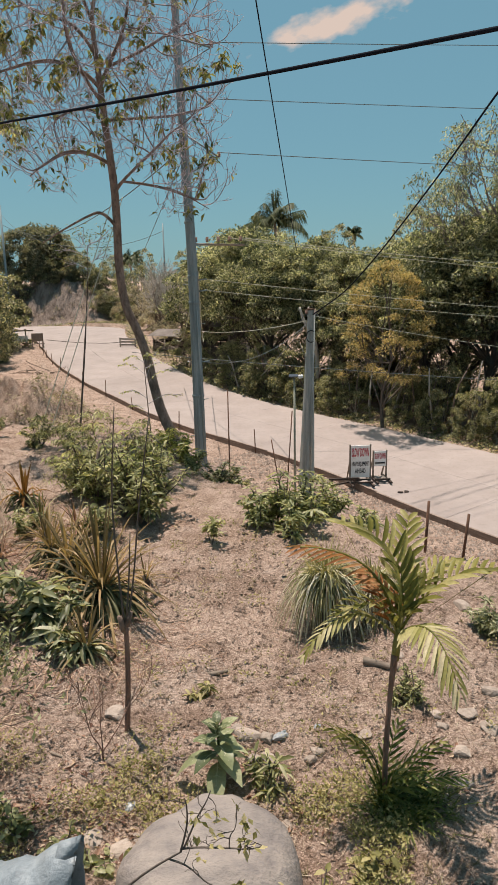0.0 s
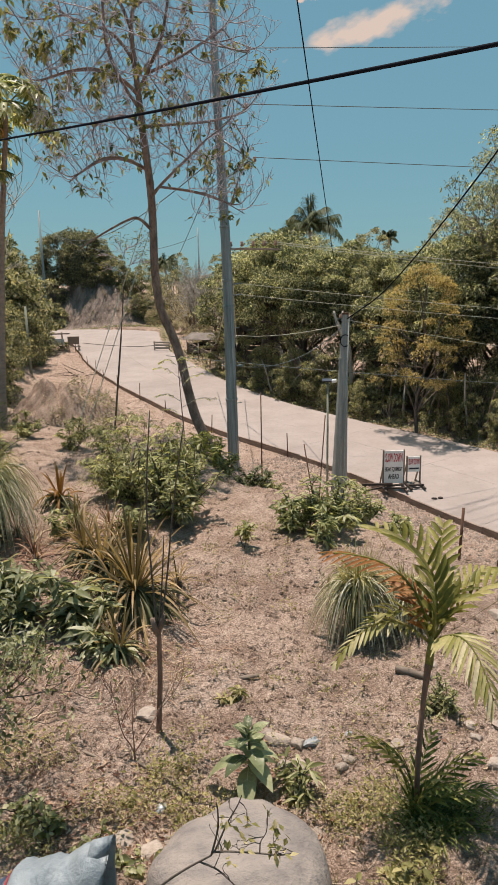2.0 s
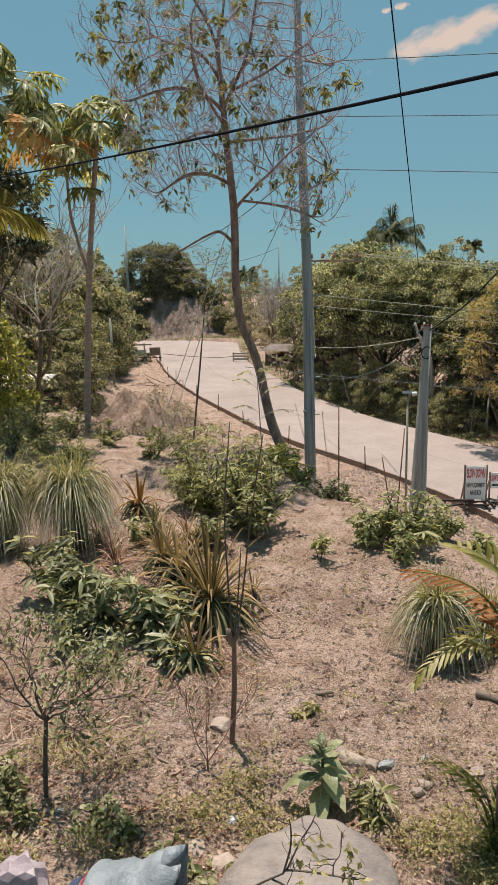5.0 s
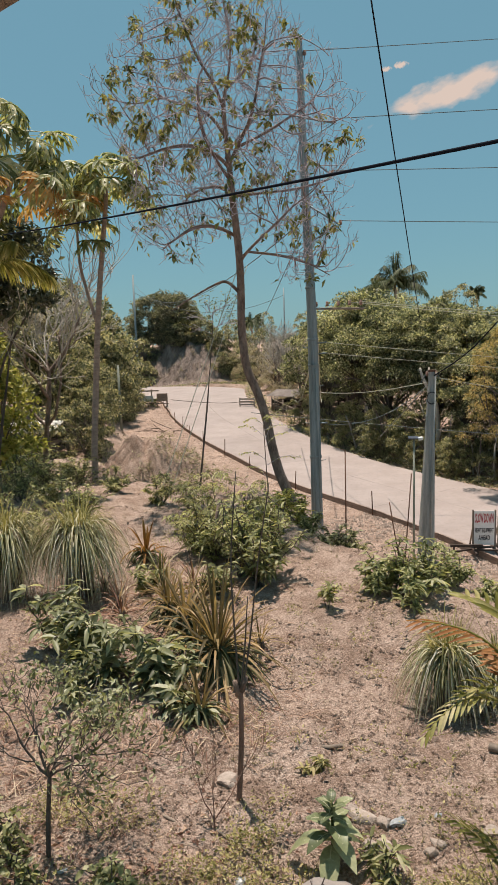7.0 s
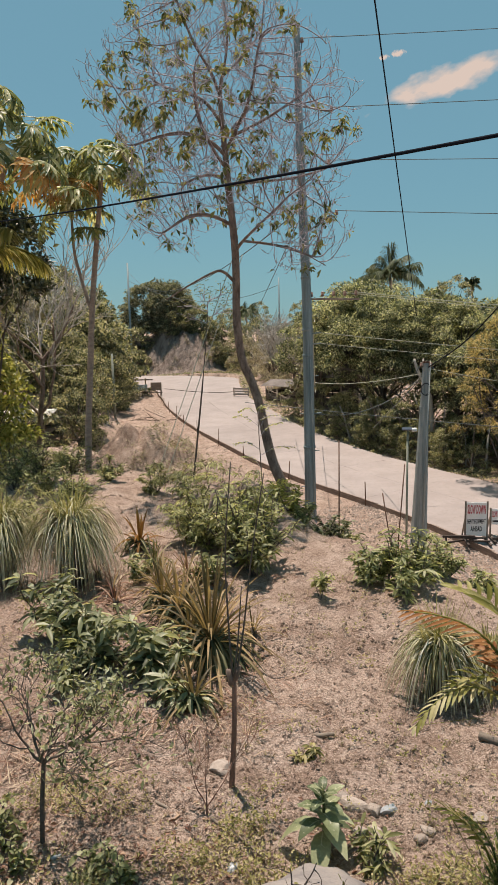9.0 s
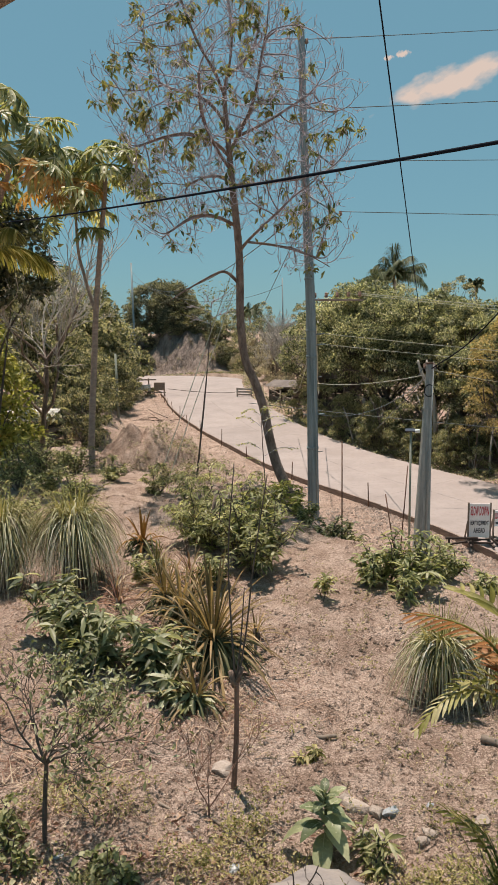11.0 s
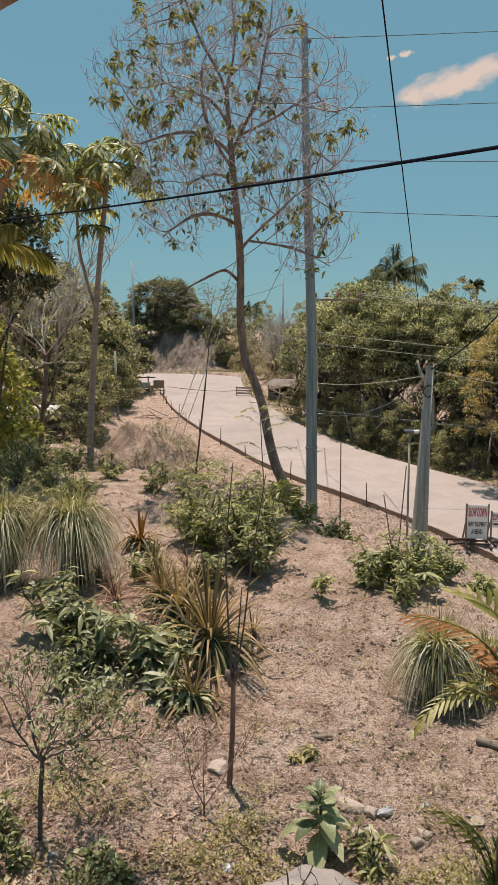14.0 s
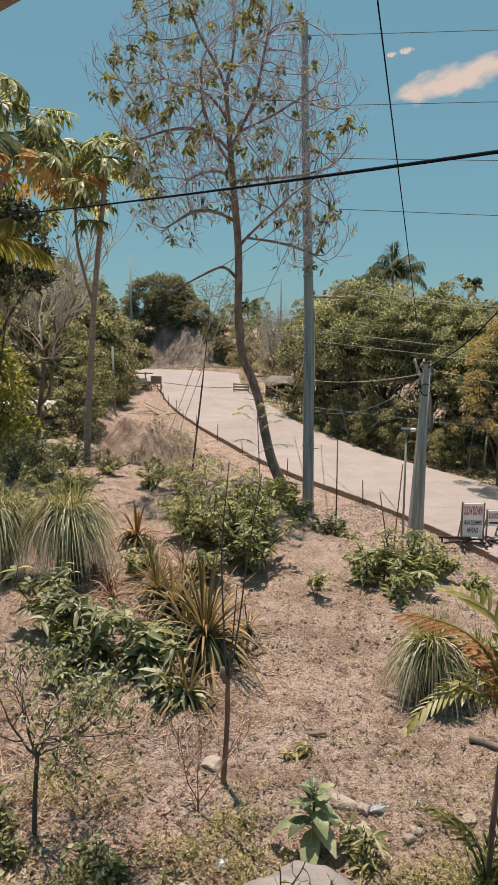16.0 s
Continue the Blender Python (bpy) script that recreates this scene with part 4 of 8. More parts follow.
def tree_meshes(seed, h, r, trunk_r, leaf, clumps, per, mat, bark, clump=0.75, low=0.0, base=0.35, narrow=0.42):
    """A broadleaf tree: forked trunk, limbs and a crown of leaf clumps."""
    rng = np.random.default_rng(seed)
    zc = h * (1 - narrow)
    cl = ball_clumps(rng, clumps, r, h * narrow, zc, clump, low)
    top, _ = wander(rng, (0, 0, -0.3), (rng.normal(0, 0.08), rng.normal(0, 0.08), 1), zc + 0.3, 6, 0.2)
    paths, radii = [top], [np.linspace(trunk_r, trunk_r * 0.55, 7)]
    for i in range(0, len(cl), 4):
        a = top[rng.integers(2, 7)]
        b = np.array(cl[i][:3])
        m = (a + b) / 2 + rng.normal(0, 0.15, 3) + (0, 0, 0.2)
        paths.append(curve_through([a, m, b], 3))
        radii.append(np.linspace(trunk_r * 0.35, 0.015, 7))
    wood = np_mesh("trunk", *tubes(paths, radii, 6, False), bark, True)
    crown = np_mesh("crown", *clump_crown(rng, cl, per, 0.46, leaf), mat)
    return wood, crown


def plant_tree(name, label, meshes, x, y, turn, scale, group="", sink=0.0, category="tree"):
    t = thing(name, label, category, (x, y, ground(x, y) - sink), turn, group, scale)
    part("trunk", meshes[0], t)
    part("crown", meshes[1], t)
    return t


def forest():
    kinds = [tree_meshes(21, 7.6, 2.5, 0.16, 0.135, 140, 200, L_FOREST, M_DARKBARK, 0.52, 0.0),
             tree_meshes(22, 8.0, 2.2, 0.14, 0.13, 130, 200, L_FORESTPALE, M_DARKBARK, 0.5, 0.0),
             tree_meshes(23, 7.2, 2.8, 0.18, 0.145, 150, 190, L_FOREST, M_DARKBARK, 0.55, -0.1),
             tree_meshes(24, 5.0, 1.9, 0.09, 0.165, 60, 100, L_UNDER, M_DARKBARK, 0.45, -0.35, narrow=0.62)]
    back = [tree_meshes(25, 7.6, 2.5, 0.16, 0.2, 110, 90, L_FOREST, M_DARKBARK, 0.6), tree_meshes(26, 8.0, 2.3, 0.14, 0.2, 100, 90, L_FORESTPALE, M_DARKBARK, 0.58), tree_meshes(27, 7.2, 2.8, 0.18, 0.2, 110, 90, L_FOREST, M_DARKBARK, 0.62)]
    labels = ["dense dark green roadside tree with small leaves", "olive green roadside tree with a ragged crown", "broad dark green tree shading the road's edge", "bushy young tree with leaves down to the ground"]
    rng = np.random.default_rng(4)
    spots = [(-2.6, 38.5, 1, 0.98), (-0.9, 36.0, 2, 1.0), (0.9, 34.2, 0, 0.94), (2.6, 32.3, 1, 0.84), (4.1, 30.6, 2, 0.86), (5.9, 29.6, 0, 0.98), (7.6, 28.0, 2, 1.1), (9.4, 26.6, 0, 1.12), (11.4, 24.8, 1, 1.1),
             (-4.4, 42.5, 0, 0.86), (1.9, 37.0, 1, 0.92), (5.2, 34.5, 0, 0.93), (8.8, 32.2, 2, 1.14), (12.2, 29, 1, 1.15), (-1.5, 41.5, 2, 1.12), (13.5, 22.5, 0, 1.1), (6.8, 36.5, 1, 0.95), (11, 33.5, 2, 1.2),
             (3.2, 40, 0, 0.95), (15.5, 27, 2, 1.15), (14.8, 33, 0, 1.2)]
    for i, (x, y, k, s) in enumerate(spots):
        x, y = (x + 1.3, y + 1.5) if 5 < i < 9 else (x + 0.65, y + 0.55) if i < 9 else (x, y)
        plant_tree("roadside_tree", labels[k], (kinds if i < 9 else back)[k], x, y, rng.uniform(0, 360), s, "trees across the road")
    for x, y, s in [(6.0, 26.5, 0.34), (7.2, 25.3, 0.4), (8.6, 23.7, 0.36), (9.4, 22.6, 0.42), (10.8, 21.2, 0.42), (11.8, 20.4, 0.45), (1.2, 31.2, 0.36), (2.3, 29.9, 0.34), (-0.9, 33.6, 0.36), (12.5, 21.4, 0.6), (10.9, 23.6, 0.62), (9.0, 25.4, 0.6), (-2.3, 36.2, 0.5), (-0.6, 34.0, 0.52), (0.9, 32.2, 0.6), (-3.6, 39.2, 0.55), (5.2, 27.9, 0.42), (8.3, 25.0, 0.5), (10.2, 22.8, 0.5), (2.9, 30.3, 0.45), (6.6, 27.4, 0.5), (-5.6, 42.8, 0.5), (6.9, 29.6, 0.8), (5.3, 31.6, 0.8), (3.6, 33.2, 0.8), (2.0, 34.6, 0.8), (12.6, 24.2, 0.7), (0.3, 36.5, 0.8), (-1.4, 38.8, 0.8), (10.4, 28.6, 0.6), (13.6, 27.5, 0.85), (5.9, 32.3, 0.9), (4.3, 34.0, 0.9), (8.8, 33.5, 0.9)]:
        plant_tree("understorey_bush", labels[3], kinds[3], x, y, rng.uniform(0, 360), s, "bushes under the roadside trees", category="bush")
    # the golden tree, feathery
    gold = tree_meshes(31, 6.5, 1.75, 0.08, 0.10, 85, 100, L_GOLD, M_DARKBARK, 0.32, -0.15, narrow=0.48)
    plant_tree("golden_tree", "feathery golden orange tree in dry season leaf", gold, 4.15, 26.7, 40, 0.98)
    # tall open tree with pale stems
    rng = np.random.default_rng(41)
    tall = thing("tall_open_tree", "tall open tree with grey forked stems and fine leaves", "tree", (10.4, 31.0, ground(10.4, 31)))
    paths, radii, tips = [], [], []
    stem, _ = wander(rng, (0, 0, -0.3), (-0.02, 0, 1), 7.4, 6, 0.12)
    paths.append(stem)
    radii.append(np.linspace(0.2, 0.13, 7))
    for i in range(7):
        a = i * 0.95
        grow(rng, stem[-1 - (i % 2)], (math.cos(a) * 0.9 - 0.2, math.sin(a) * 0.6, 0.75), 2.35, 0.085, 3, paths, radii, tips, (3, 4), 0.8, 0.72, 0.25, 0.3)
    part("trunk", np_mesh("trunk", *tubes(paths, [np.maximum(r, 0.012) for r in radii], 6, False), M_LIMB, True), tall, "grey forked stems")
    cl = [(*q, 0.36) for q, _ in tips if rng.uniform() < 0.85]
    part("crown", np_mesh("crown", *clump_crown(rng, cl, 40, 0.42, 0.12, 0.8), L_FORESTPALE), tall)
    # a pale forked trunk showing through the leaves
    fork = thing("forked_tree_trunk", "pale forked trunk among the roadside leaves", "tree trunk", (1.9, 31.8, ground(1.9, 31.8)))
    z = ground(1.9, 31.8)
    part("trunk", np_mesh("trunk", *tubes([curve_through([(0, 0, -0.2), (-0.1, 0, 2.9 - z), (-0.36, 0, 3.7 - z), (-0.7, 0, 4.4 - z), (-0.85, 0.1, 4.9 - z)], 5)], [np.linspace(0.11, 0.05, 21)], 8), M_PALEBARK, True), fork)
    part("limb", np_mesh("limb", *tubes([curve_through([(-0.36, 0, 3.7 - z), (-0.42, 0, 4.5 - z), (-0.46, 0, 4.75 - z), (-0.45, 0.1, 4.9 - z)], 5)], [np.linspace(0.07, 0.04, 16)], 8), M_PALEBARK, True), fork)
    # leaning poles and thin stems at the forest's foot
    rng = np.random.default_rng(8)
    for i in range(46):
        k = i / 45
        x, y = 10.6 - 12.5 * k + rng.uniform(-0.4, 0.4), 21.8 + 13.5 * k + rng.uniform(0, 1.0)
        z = ground(x, y)
        c, _ = wander(rng, (0, 0, -0.2), (rng.normal(0, 0.12), rng.normal(0, 0.1), 1), rng.uniform(1.4, 3.4), 5, 0.2)
        single("thin_stem", np_mesh("thin_stem", *tubes([c], [np.linspace(0.05, 0.025, 6) * rng.uniform(0.6, 1.3)], 6), M_BARK if i % 3 else M_PALEBARK, True), "thin leaning stem among the roadside trees", "sapling", "", (x, y, z), 0, "thin stems across the road")


forest()


def far_and_hill():
    kinds = [tree_meshes(51, 4.2, 1.9, 0.10, 0.2, 64, 78, L_HILL, M_DARKBARK, 0.5, -0.35, narrow=0.66),
             tree_meshes(52, 3.0, 1.7, 0.07, 0.17, 55, 85, L_HILL, M_DARKBARK, 0.45, -0.35, narrow=0.7),
             tree_meshes(53, 2.6, 1.6, 0.06, 0.15, 50, 80, L_DRYHILL, M_DARKBARK, 0.4, -0.35, narrow=0.7)]
    low = tree_meshes(58, 3.2, 1.7, 0.05, 0.17, 40, 60, L_UNDER, M_PALEBARK, 0.38, -0.35, narrow=0.74)
    brush = tree_meshes(59, 2.6, 1.6, 0.06, 0.13, 36, 46, L_TUSSOCK, M_PALEBARK, 0.4, -0.35, narrow=0.7)
    labels = ["dense green hillside tree with branches to the ground", "rounded green hillside bush", "dry brownish hillside scrub bush"]
    rng = np.random.default_rng(9)
    # left hillside, from the near flat to the bend
    n = 0
    for x, y, k, s in [(-16.2, 32.5, 0, 0.75), (-17.5, 34, 0, 0.95), (-18.5, 37.5, 1, 1.1), (-19.5, 41, 0, 0.9), (-20.5, 44.5, 0, 1.0), (-21.5, 48, 1, 1.0), (-22.5, 51.5, 0, 0.85), (-18.8, 44.5, 1, 0.7), (-20.2, 49, 1, 0.75),
                       (-19, 31, 0, 1.1), (-21, 35, 2, 1.3), (-22.5, 39.5, 0, 1.15), (-23.5, 44, 2, 1.2), (-25, 49, 0, 1.1), (-26, 53.5, 0, 1.0), (-24, 55, 1, 0.8), (-22, 54.3, 1, 0.7), (-15.8, 26, 0, 1.0), (-17, 23, 0, 1.1), 
                       (-25, 37, 0, 1.3), (-27, 42, 1, 1.6), (-29, 48, 0, 1.2), (-23, 31, 0, 1.3), (-20, 27, 0, 1.2), (-18.3, 40.2, 1, 0.75), (-21.8, 47.0, 0, 1.55), (-22.0, 51.5, 0, 1.5), (-24.3, 55, 0, 1.6), (-20.4, 46.2, 0, 1.1), (-23.5, 48, 0, 1.7), (-21.6, 42.5, 0, 1.5), (-21.2, 39, 0, 1.5), (-27, 57, 0, 1.6), (-20.5, 38.5, 0, 1.2), (-19.6, 35, 0, 1.1), (-18.6, 42.6, 0, 0.8), (-13.7, 28.4, 0, 0.62), (-14.7, 30.6, 0, 0.7), (-15.9, 33.2, 0, 0.75), (-16.9, 36.2, 0, 0.75), (-17.6, 38.8, 1, 0.8)]:
        plant_tree("hillside_tree" if k != 2 else "dry_bush", labels[k], kinds[k], x, y, rng.uniform(0, 360), s, "trees on the hillside", 0.1, "tree" if k != 2 else "bush")
    for x, y, s in [(11.2, 21.6, 0.45), (9.6, 23.4, 0.5), (7.9, 24.6, 0.45), (6.4, 26.0, 0.4), (3.4, 28.9, 0.4), (1.9, 30.8, 0.45), (0.2, 32.6, 0.45), (-1.6, 34.9, 0.45), (-3.2, 37.4, 0.5), (12.0, 22.9, 0.6), (8.9, 25.9, 0.6), (5.2, 29.3, 0.55), (-4.9, 40.8, 0.5)]:
        plant_tree("undergrowth_bush", "pale leafy undergrowth below the roadside trees", low, x, y, rng.uniform(0, 360), s, "undergrowth across the road", 0.1, "bush")
    for x, y, s in [(12.4, 20.6, 0.5), (11.4, 21.9, 0.6), (10.2, 22.6, 0.55), (9.2, 24.1, 0.55), (7.4, 26.2, 0.5), (12.6, 22.2, 0.6), (10.9, 23.4, 0.6), (8.6, 25.4, 0.55)]:
        plant_tree("dry_bush", "dry reddish brown brush under the roadside trees", brush, x, y, rng.uniform(0, 360), s, "dry brush across the road", 0.1, "bush")
    # above and beside the road cut
    for x, y, k, s in [(-17.8, 69.6, 1, 0.6), (-18.8, 72.6, 1, 0.7), (-20.2, 73.6, 1, 0.7), (-21.8, 73.2, 1, 0.75), (-23.4, 73.2, 1, 0.7), (-25, 72.6, 1, 0.75), (-26.8, 71.5, 1, 0.75), (-26, 69.2, 1, 0.6), (-26.6, 66.9, 1, 0.7), (-23.6, 72.2, 0, 0.6), (-28.5, 70, 1, 0.9), (-31, 71, 0, 1.0), (-25.5, 60.8, 1, 0.8), (-24, 57.5, 0, 0.9), (-28, 58, 0, 1.1), (-16, 71, 1, 1.0), (-13.6, 70, 2, 1.2), (-12, 67, 2, 1.1), (-10.5, 62, 2, 1.0), (-9.6, 57, 2, 0.9), (-11.5, 73, 1, 1.2), (-8.5, 66, 2, 1.3), (-14.5, 75, 0, 1.0),
                       (-28.2, 65.2, 0, 0.6), (-27.0, 67.6, 0, 0.55), (-26.2, 69.4, 1, 0.6), (-17.4, 70.4, 2, 0.7), (-16.2, 69.6, 1, 0.7), (-23.8, 74.4, 0, 0.75), (-20.5, 74, 0, 0.7), (-18.0, 73.4, 0, 0.7), (-15.2, 67.6, 2, 0.7), (-14.3, 66.2, 1, 0.6),
                       (-7.7, 50.9, 2, 0.55), (-6.6, 50.2, 2, 0.5), (-8.6, 52.6, 2, 0.6), (-5.7, 49.6, 2, 0.5),
                       (-8.0, 60, 2, 1.1), (-17.2, 69.8, 1, 0.6), (-12.8, 64.5, 2, 0.7), (-11.0, 58.8, 2, 0.6), (-6.5, 55, 2, 1.1), (-29, 66.5, 1, 1.0), (-31.5, 64, 0, 0.9), (-6.8, 70, 0, 0.95), (-9.5, 78, 0, 0.85), (-4.5, 75, 0, 1.1), (-18, 82, 0, 0.7), (-24, 84, 0, 0.9)]:
        plant_tree("hillside_tree" if k != 2 else "dry_bush", labels[k], kinds[k], x, y, rng.uniform(0, 360), s, "growth round the bend", 0.1, "tree" if k != 2 else "bush")
    big = tree_meshes(54, 6.0, 3.8, 0.35, 0.24, 330, 120, L_DOME, M_DARKBARK, 0.62, -0.25, narrow=0.58)
    t = plant_tree("round_hilltop_tree", "large round dark tree on the hilltop", big, -25.3, 75.2, 10, 1.03)
    t.location.z = 6.0
    rnd = tree_meshes(55, 7.0, 2.5, 0.2, 0.28, 110, 90, L_FORESTPALE, M_DARKBARK, 0.6, -0.2, narrow=0.55)
    plant_tree("rounded_tree", "rounded yellow green tree behind the roadside trees", rnd, -3.4, 47.5, 190, 1.0)
    for x, y, s in [(-20, 105, 0.95), (-14, 110, 1.0), (-27, 115, 1.2), (-8, 100, 0.95), (0, 105, 1.5), (8, 98, 1.4), (18, 95, 1.8), (-34, 100, 1.5)]:
        plant_tree("distant_tree", "hazy green tree in the distance", kinds[0], x, y, rng.uniform(0, 360), s, "distant trees")
    # bare grey tree on the left slope
    rng = np.random.default_rng(12)
    for x, y, h, seed in ((-11.95, 21.4, 2.7, 1), (-17.2, 32.2, 1.7, 2), (-9.4, 55.5, 1.5, 3), (-8.2, 53.6, 1.4, 4), (-10.3, 58.5, 1.5, 5), (-7.2, 52.4, 1.2, 6), (-6.3, 51.6, 1.3, 7), (-8.9, 54.6, 1.2, 8)):
        bare = thing("bare_tree", "leafless grey tree with a wide spray of branches", "tree", (x, y, ground(x, y)), 0, "bare trees on the slope")
        paths, radii, tips = [], [], []
        stem, _ = wander(rng, (0, 0, -0.2), (0.05, 0, 1), h * 1.75, 5, 0.15)
        paths.append(stem)
        radii.append(np.linspace(0.10, 0.07, 6))
        for i in range(6):
            a = i * 1.05 + seed
            grow(rng, stem[-1 - i % 3], (math.cos(a), math.sin(a) * 0.8, 1.3), h, 0.055, 3, paths, radii, tips, (2, 3), 0.8, 0.72, 0.2, 0.4)
        thick = [i for i, r in enumerate(radii) if r[0] > 0.045]
        thin = [i for i, r in enumerate(radii) if r[0] <= 0.045]
        part("trunk", np_mesh("trunk", *tubes([paths[i] for i in thick], [radii[i] for i in thick], 6, False), M_BARK, True), bare)
        part("branchwork", np_mesh("branchwork", *tubes([paths[i] for i in thin], [np.maximum(radii[i], 0.011) for i in thin], 4, False), M_PALEBARK, True), bare)


far_and_hill()


def frond_mesh(rng, length, arch, leaflets, leaf, width, droop, mat, stem_mat, name="frond", seg=4, forward=0.55, lift=0.35):
    """One feather leaf along +x from the origin: a bowed stem with leaflets on both sides. Returns (stem, leaflets)."""
    q = np.linspace(0, 1, 12)
    c = np.stack((length * q, 0 * q, arch * length * np.sin(q * 2.2) * 0.5 - droop * length * q ** 2.2), 1)
    stem = tubes([c], [np.linspace(0.012, 0.004, 12) * length / 0.75], 5)
    k = np.repeat(np.linspace(0.16, 1.0, leaflets), 2)
    p = np.stack([np.interp(k, q, c[:, i]) for i in range(3)], 1)
    tang = unit(np.stack([np.interp(k, q, np.gradient(c[:, i])) for i in range(3)], 1))
    side = np.tile([1.0, -1.0], leaflets)
    a = forward + 0.55 * k + rng.normal(0, 0.06, len(k))
    d = tang * a[:, None] + np.cross(tang, UP) * -side[:, None] + UP * (lift + rng.normal(0, 0.08, len(k)))[:, None]
    L = leaf * np.sin(np.clip(0.25 + 0.68 * k, 0, 1) * math.pi) ** 0.6 * rng.uniform(0.85, 1.1, len(k))
    v, f = blades(p, d, L, width * rng.uniform(0.8, 1.15, len(k)), rng.uniform(0.12, 0.45, len(k)), seg, np.interp(np.linspace(0, 1, seg + 1), [0, 0.3, 0.75, 1], [0.35, 1, 0.85, 0.12]), 0.25)
    return np_mesh("rachis", *stem, stem_mat, True), np_mesh("leaflets", v, f, mat, True)


def coconut(x, y, zc, r, seed, label, count=24, leaf=None, lean=1.0):
    rng = np.random.default_rng(seed)
    z0 = ground(x, y)
    t = thing("coconut_palm", label, "palm", (x, y, z0))
    h = zc - z0
    part("trunk", np_mesh("trunk", *tubes([np.array([(0.9 * lean, 0, -0.3), (0.5 * lean, 0, h * 0.4), (0.1 * lean, 0, h * 0.8), (0, 0, h)])], [np.array([0.2, 0.16, 0.14, 0.12])], 8), M_PALEBARK, True), t)
    leaf = leaf or L_COCO
    for i in range(count):
        el, q = rng.uniform(0.1, 1.5), np.linspace(0, 1, 10)
        L = r * rng.uniform(0.85, 1.15)
        c = np.stack((L * q * math.cos(el), 0 * q, L * (q * math.sin(el) - rng.uniform(0.1, 0.65) * q ** 2.4)), 1)
        k = np.repeat(np.linspace(0.15, 1, 40), 2)
        p = np.stack([np.interp(k, q, c[:, j]) for j in range(3)], 1)
        tang = unit(np.stack([np.interp(k, q, np.gradient(c[:, j])) for j in range(3)], 1))
        side = np.tile([1.0, -1.0], 40)
        d = tang * 0.5 + np.cross(tang, UP) * side[:, None] * 0.6 - UP * rng.uniform(0.2, 0.7, 80)[:, None]
        v, f = blades(p, d, r * 0.33 * np.sin(np.clip(0.2 + 0.7 * k, 0, 1) * math.pi) ** 0.5, 0.06, 0.5, 2, [0.7, 1, 0.1])
        a = part("frond", np_mesh("frond", v, f, leaf, True), t)
        a.matrix_basis = pose(0, 0, h, 0, 0, i * 137.5)
        part("rachis", np_mesh("rachis", *tubes([c], [np.linspace(0.05, 0.015, 10)], 5), leaf, True), a)


coconut(-0.3, 70, 11.7, 3.3, 61, "coconut palm rising over the roadside trees")
coconut(11.3, 110, 13.0, 1.7, 62, "distant coconut palm over the tree tops")
coconut(-8.6, 13.9, 8.1, 1.5, 64, "young coconut palm with yellow green fronds beside the papayas", 8, L_PALM, -4.5)
coconut(-19.5, 92, 9.2, 2.0, 63, "distant small coconut palm beyond the bend")


def papaya_leaf(rng, size):
    """A deeply cut hand-shaped leaf along +x, hanging from its stalk: lobes with side lobes, and pale ribs lying on them."""
    n = 7
    a = np.linspace(-2.2, 2.2, n) + rng.normal(0, 0.06, n)
    d = np.stack((np.cos(a), np.sin(a), np.full(n, 0.05)), 1)
    L = size * (0.66 + 0.34 * np.cos(a * 0.7)) * rng.uniform(0.9, 1.1, n)
    fall = rng.uniform(0.15, 0.7, n)
    shape = [0.45, 0.75, 1.0, 0.95, 0.55, 0.06]
    chunks = [blades(np.zeros((n, 3)), d, L, size * 0.21, fall, 5, shape, 0.22)]
    # side lobes
    q = np.repeat(np.arange(n), 4)
    s = np.tile([0.85, -0.85, 0.7, -0.7], n)
    k = np.tile([0.42, 0.42, 0.68, 0.68], n)
    b = a[q] + s
    d2 = np.stack((np.cos(b), np.sin(b), np.full(len(q), -0.25)), 1)
    at = d[q] * (L[q] * k)[:, None] - UP * (fall[q] * L[q] * k ** 2)[:, None]
    chunks.append(blades(at, d2, L[q] * np.tile([0.44, 0.44, 0.32, 0.32], n), size * 0.15, 0.7, 2, [1.0, 0.8, 0.05], 0.2))
    green = merge(chunks)
    ribs = merge([blades(np.tile((0, 0, 0.008), (n, 1)), d, L * 0.9, size * 0.045, fall, 5, [1, 0.9, 0.8, 0.7, 0.5, 0.2], 0.0),
                  blades(at + (0, 0, 0.008), d2, L[q] * 0.3, size * 0.03, 0.7, 2, [1.0, 0.8, 0.2], 0.0)])
    return green, ribs


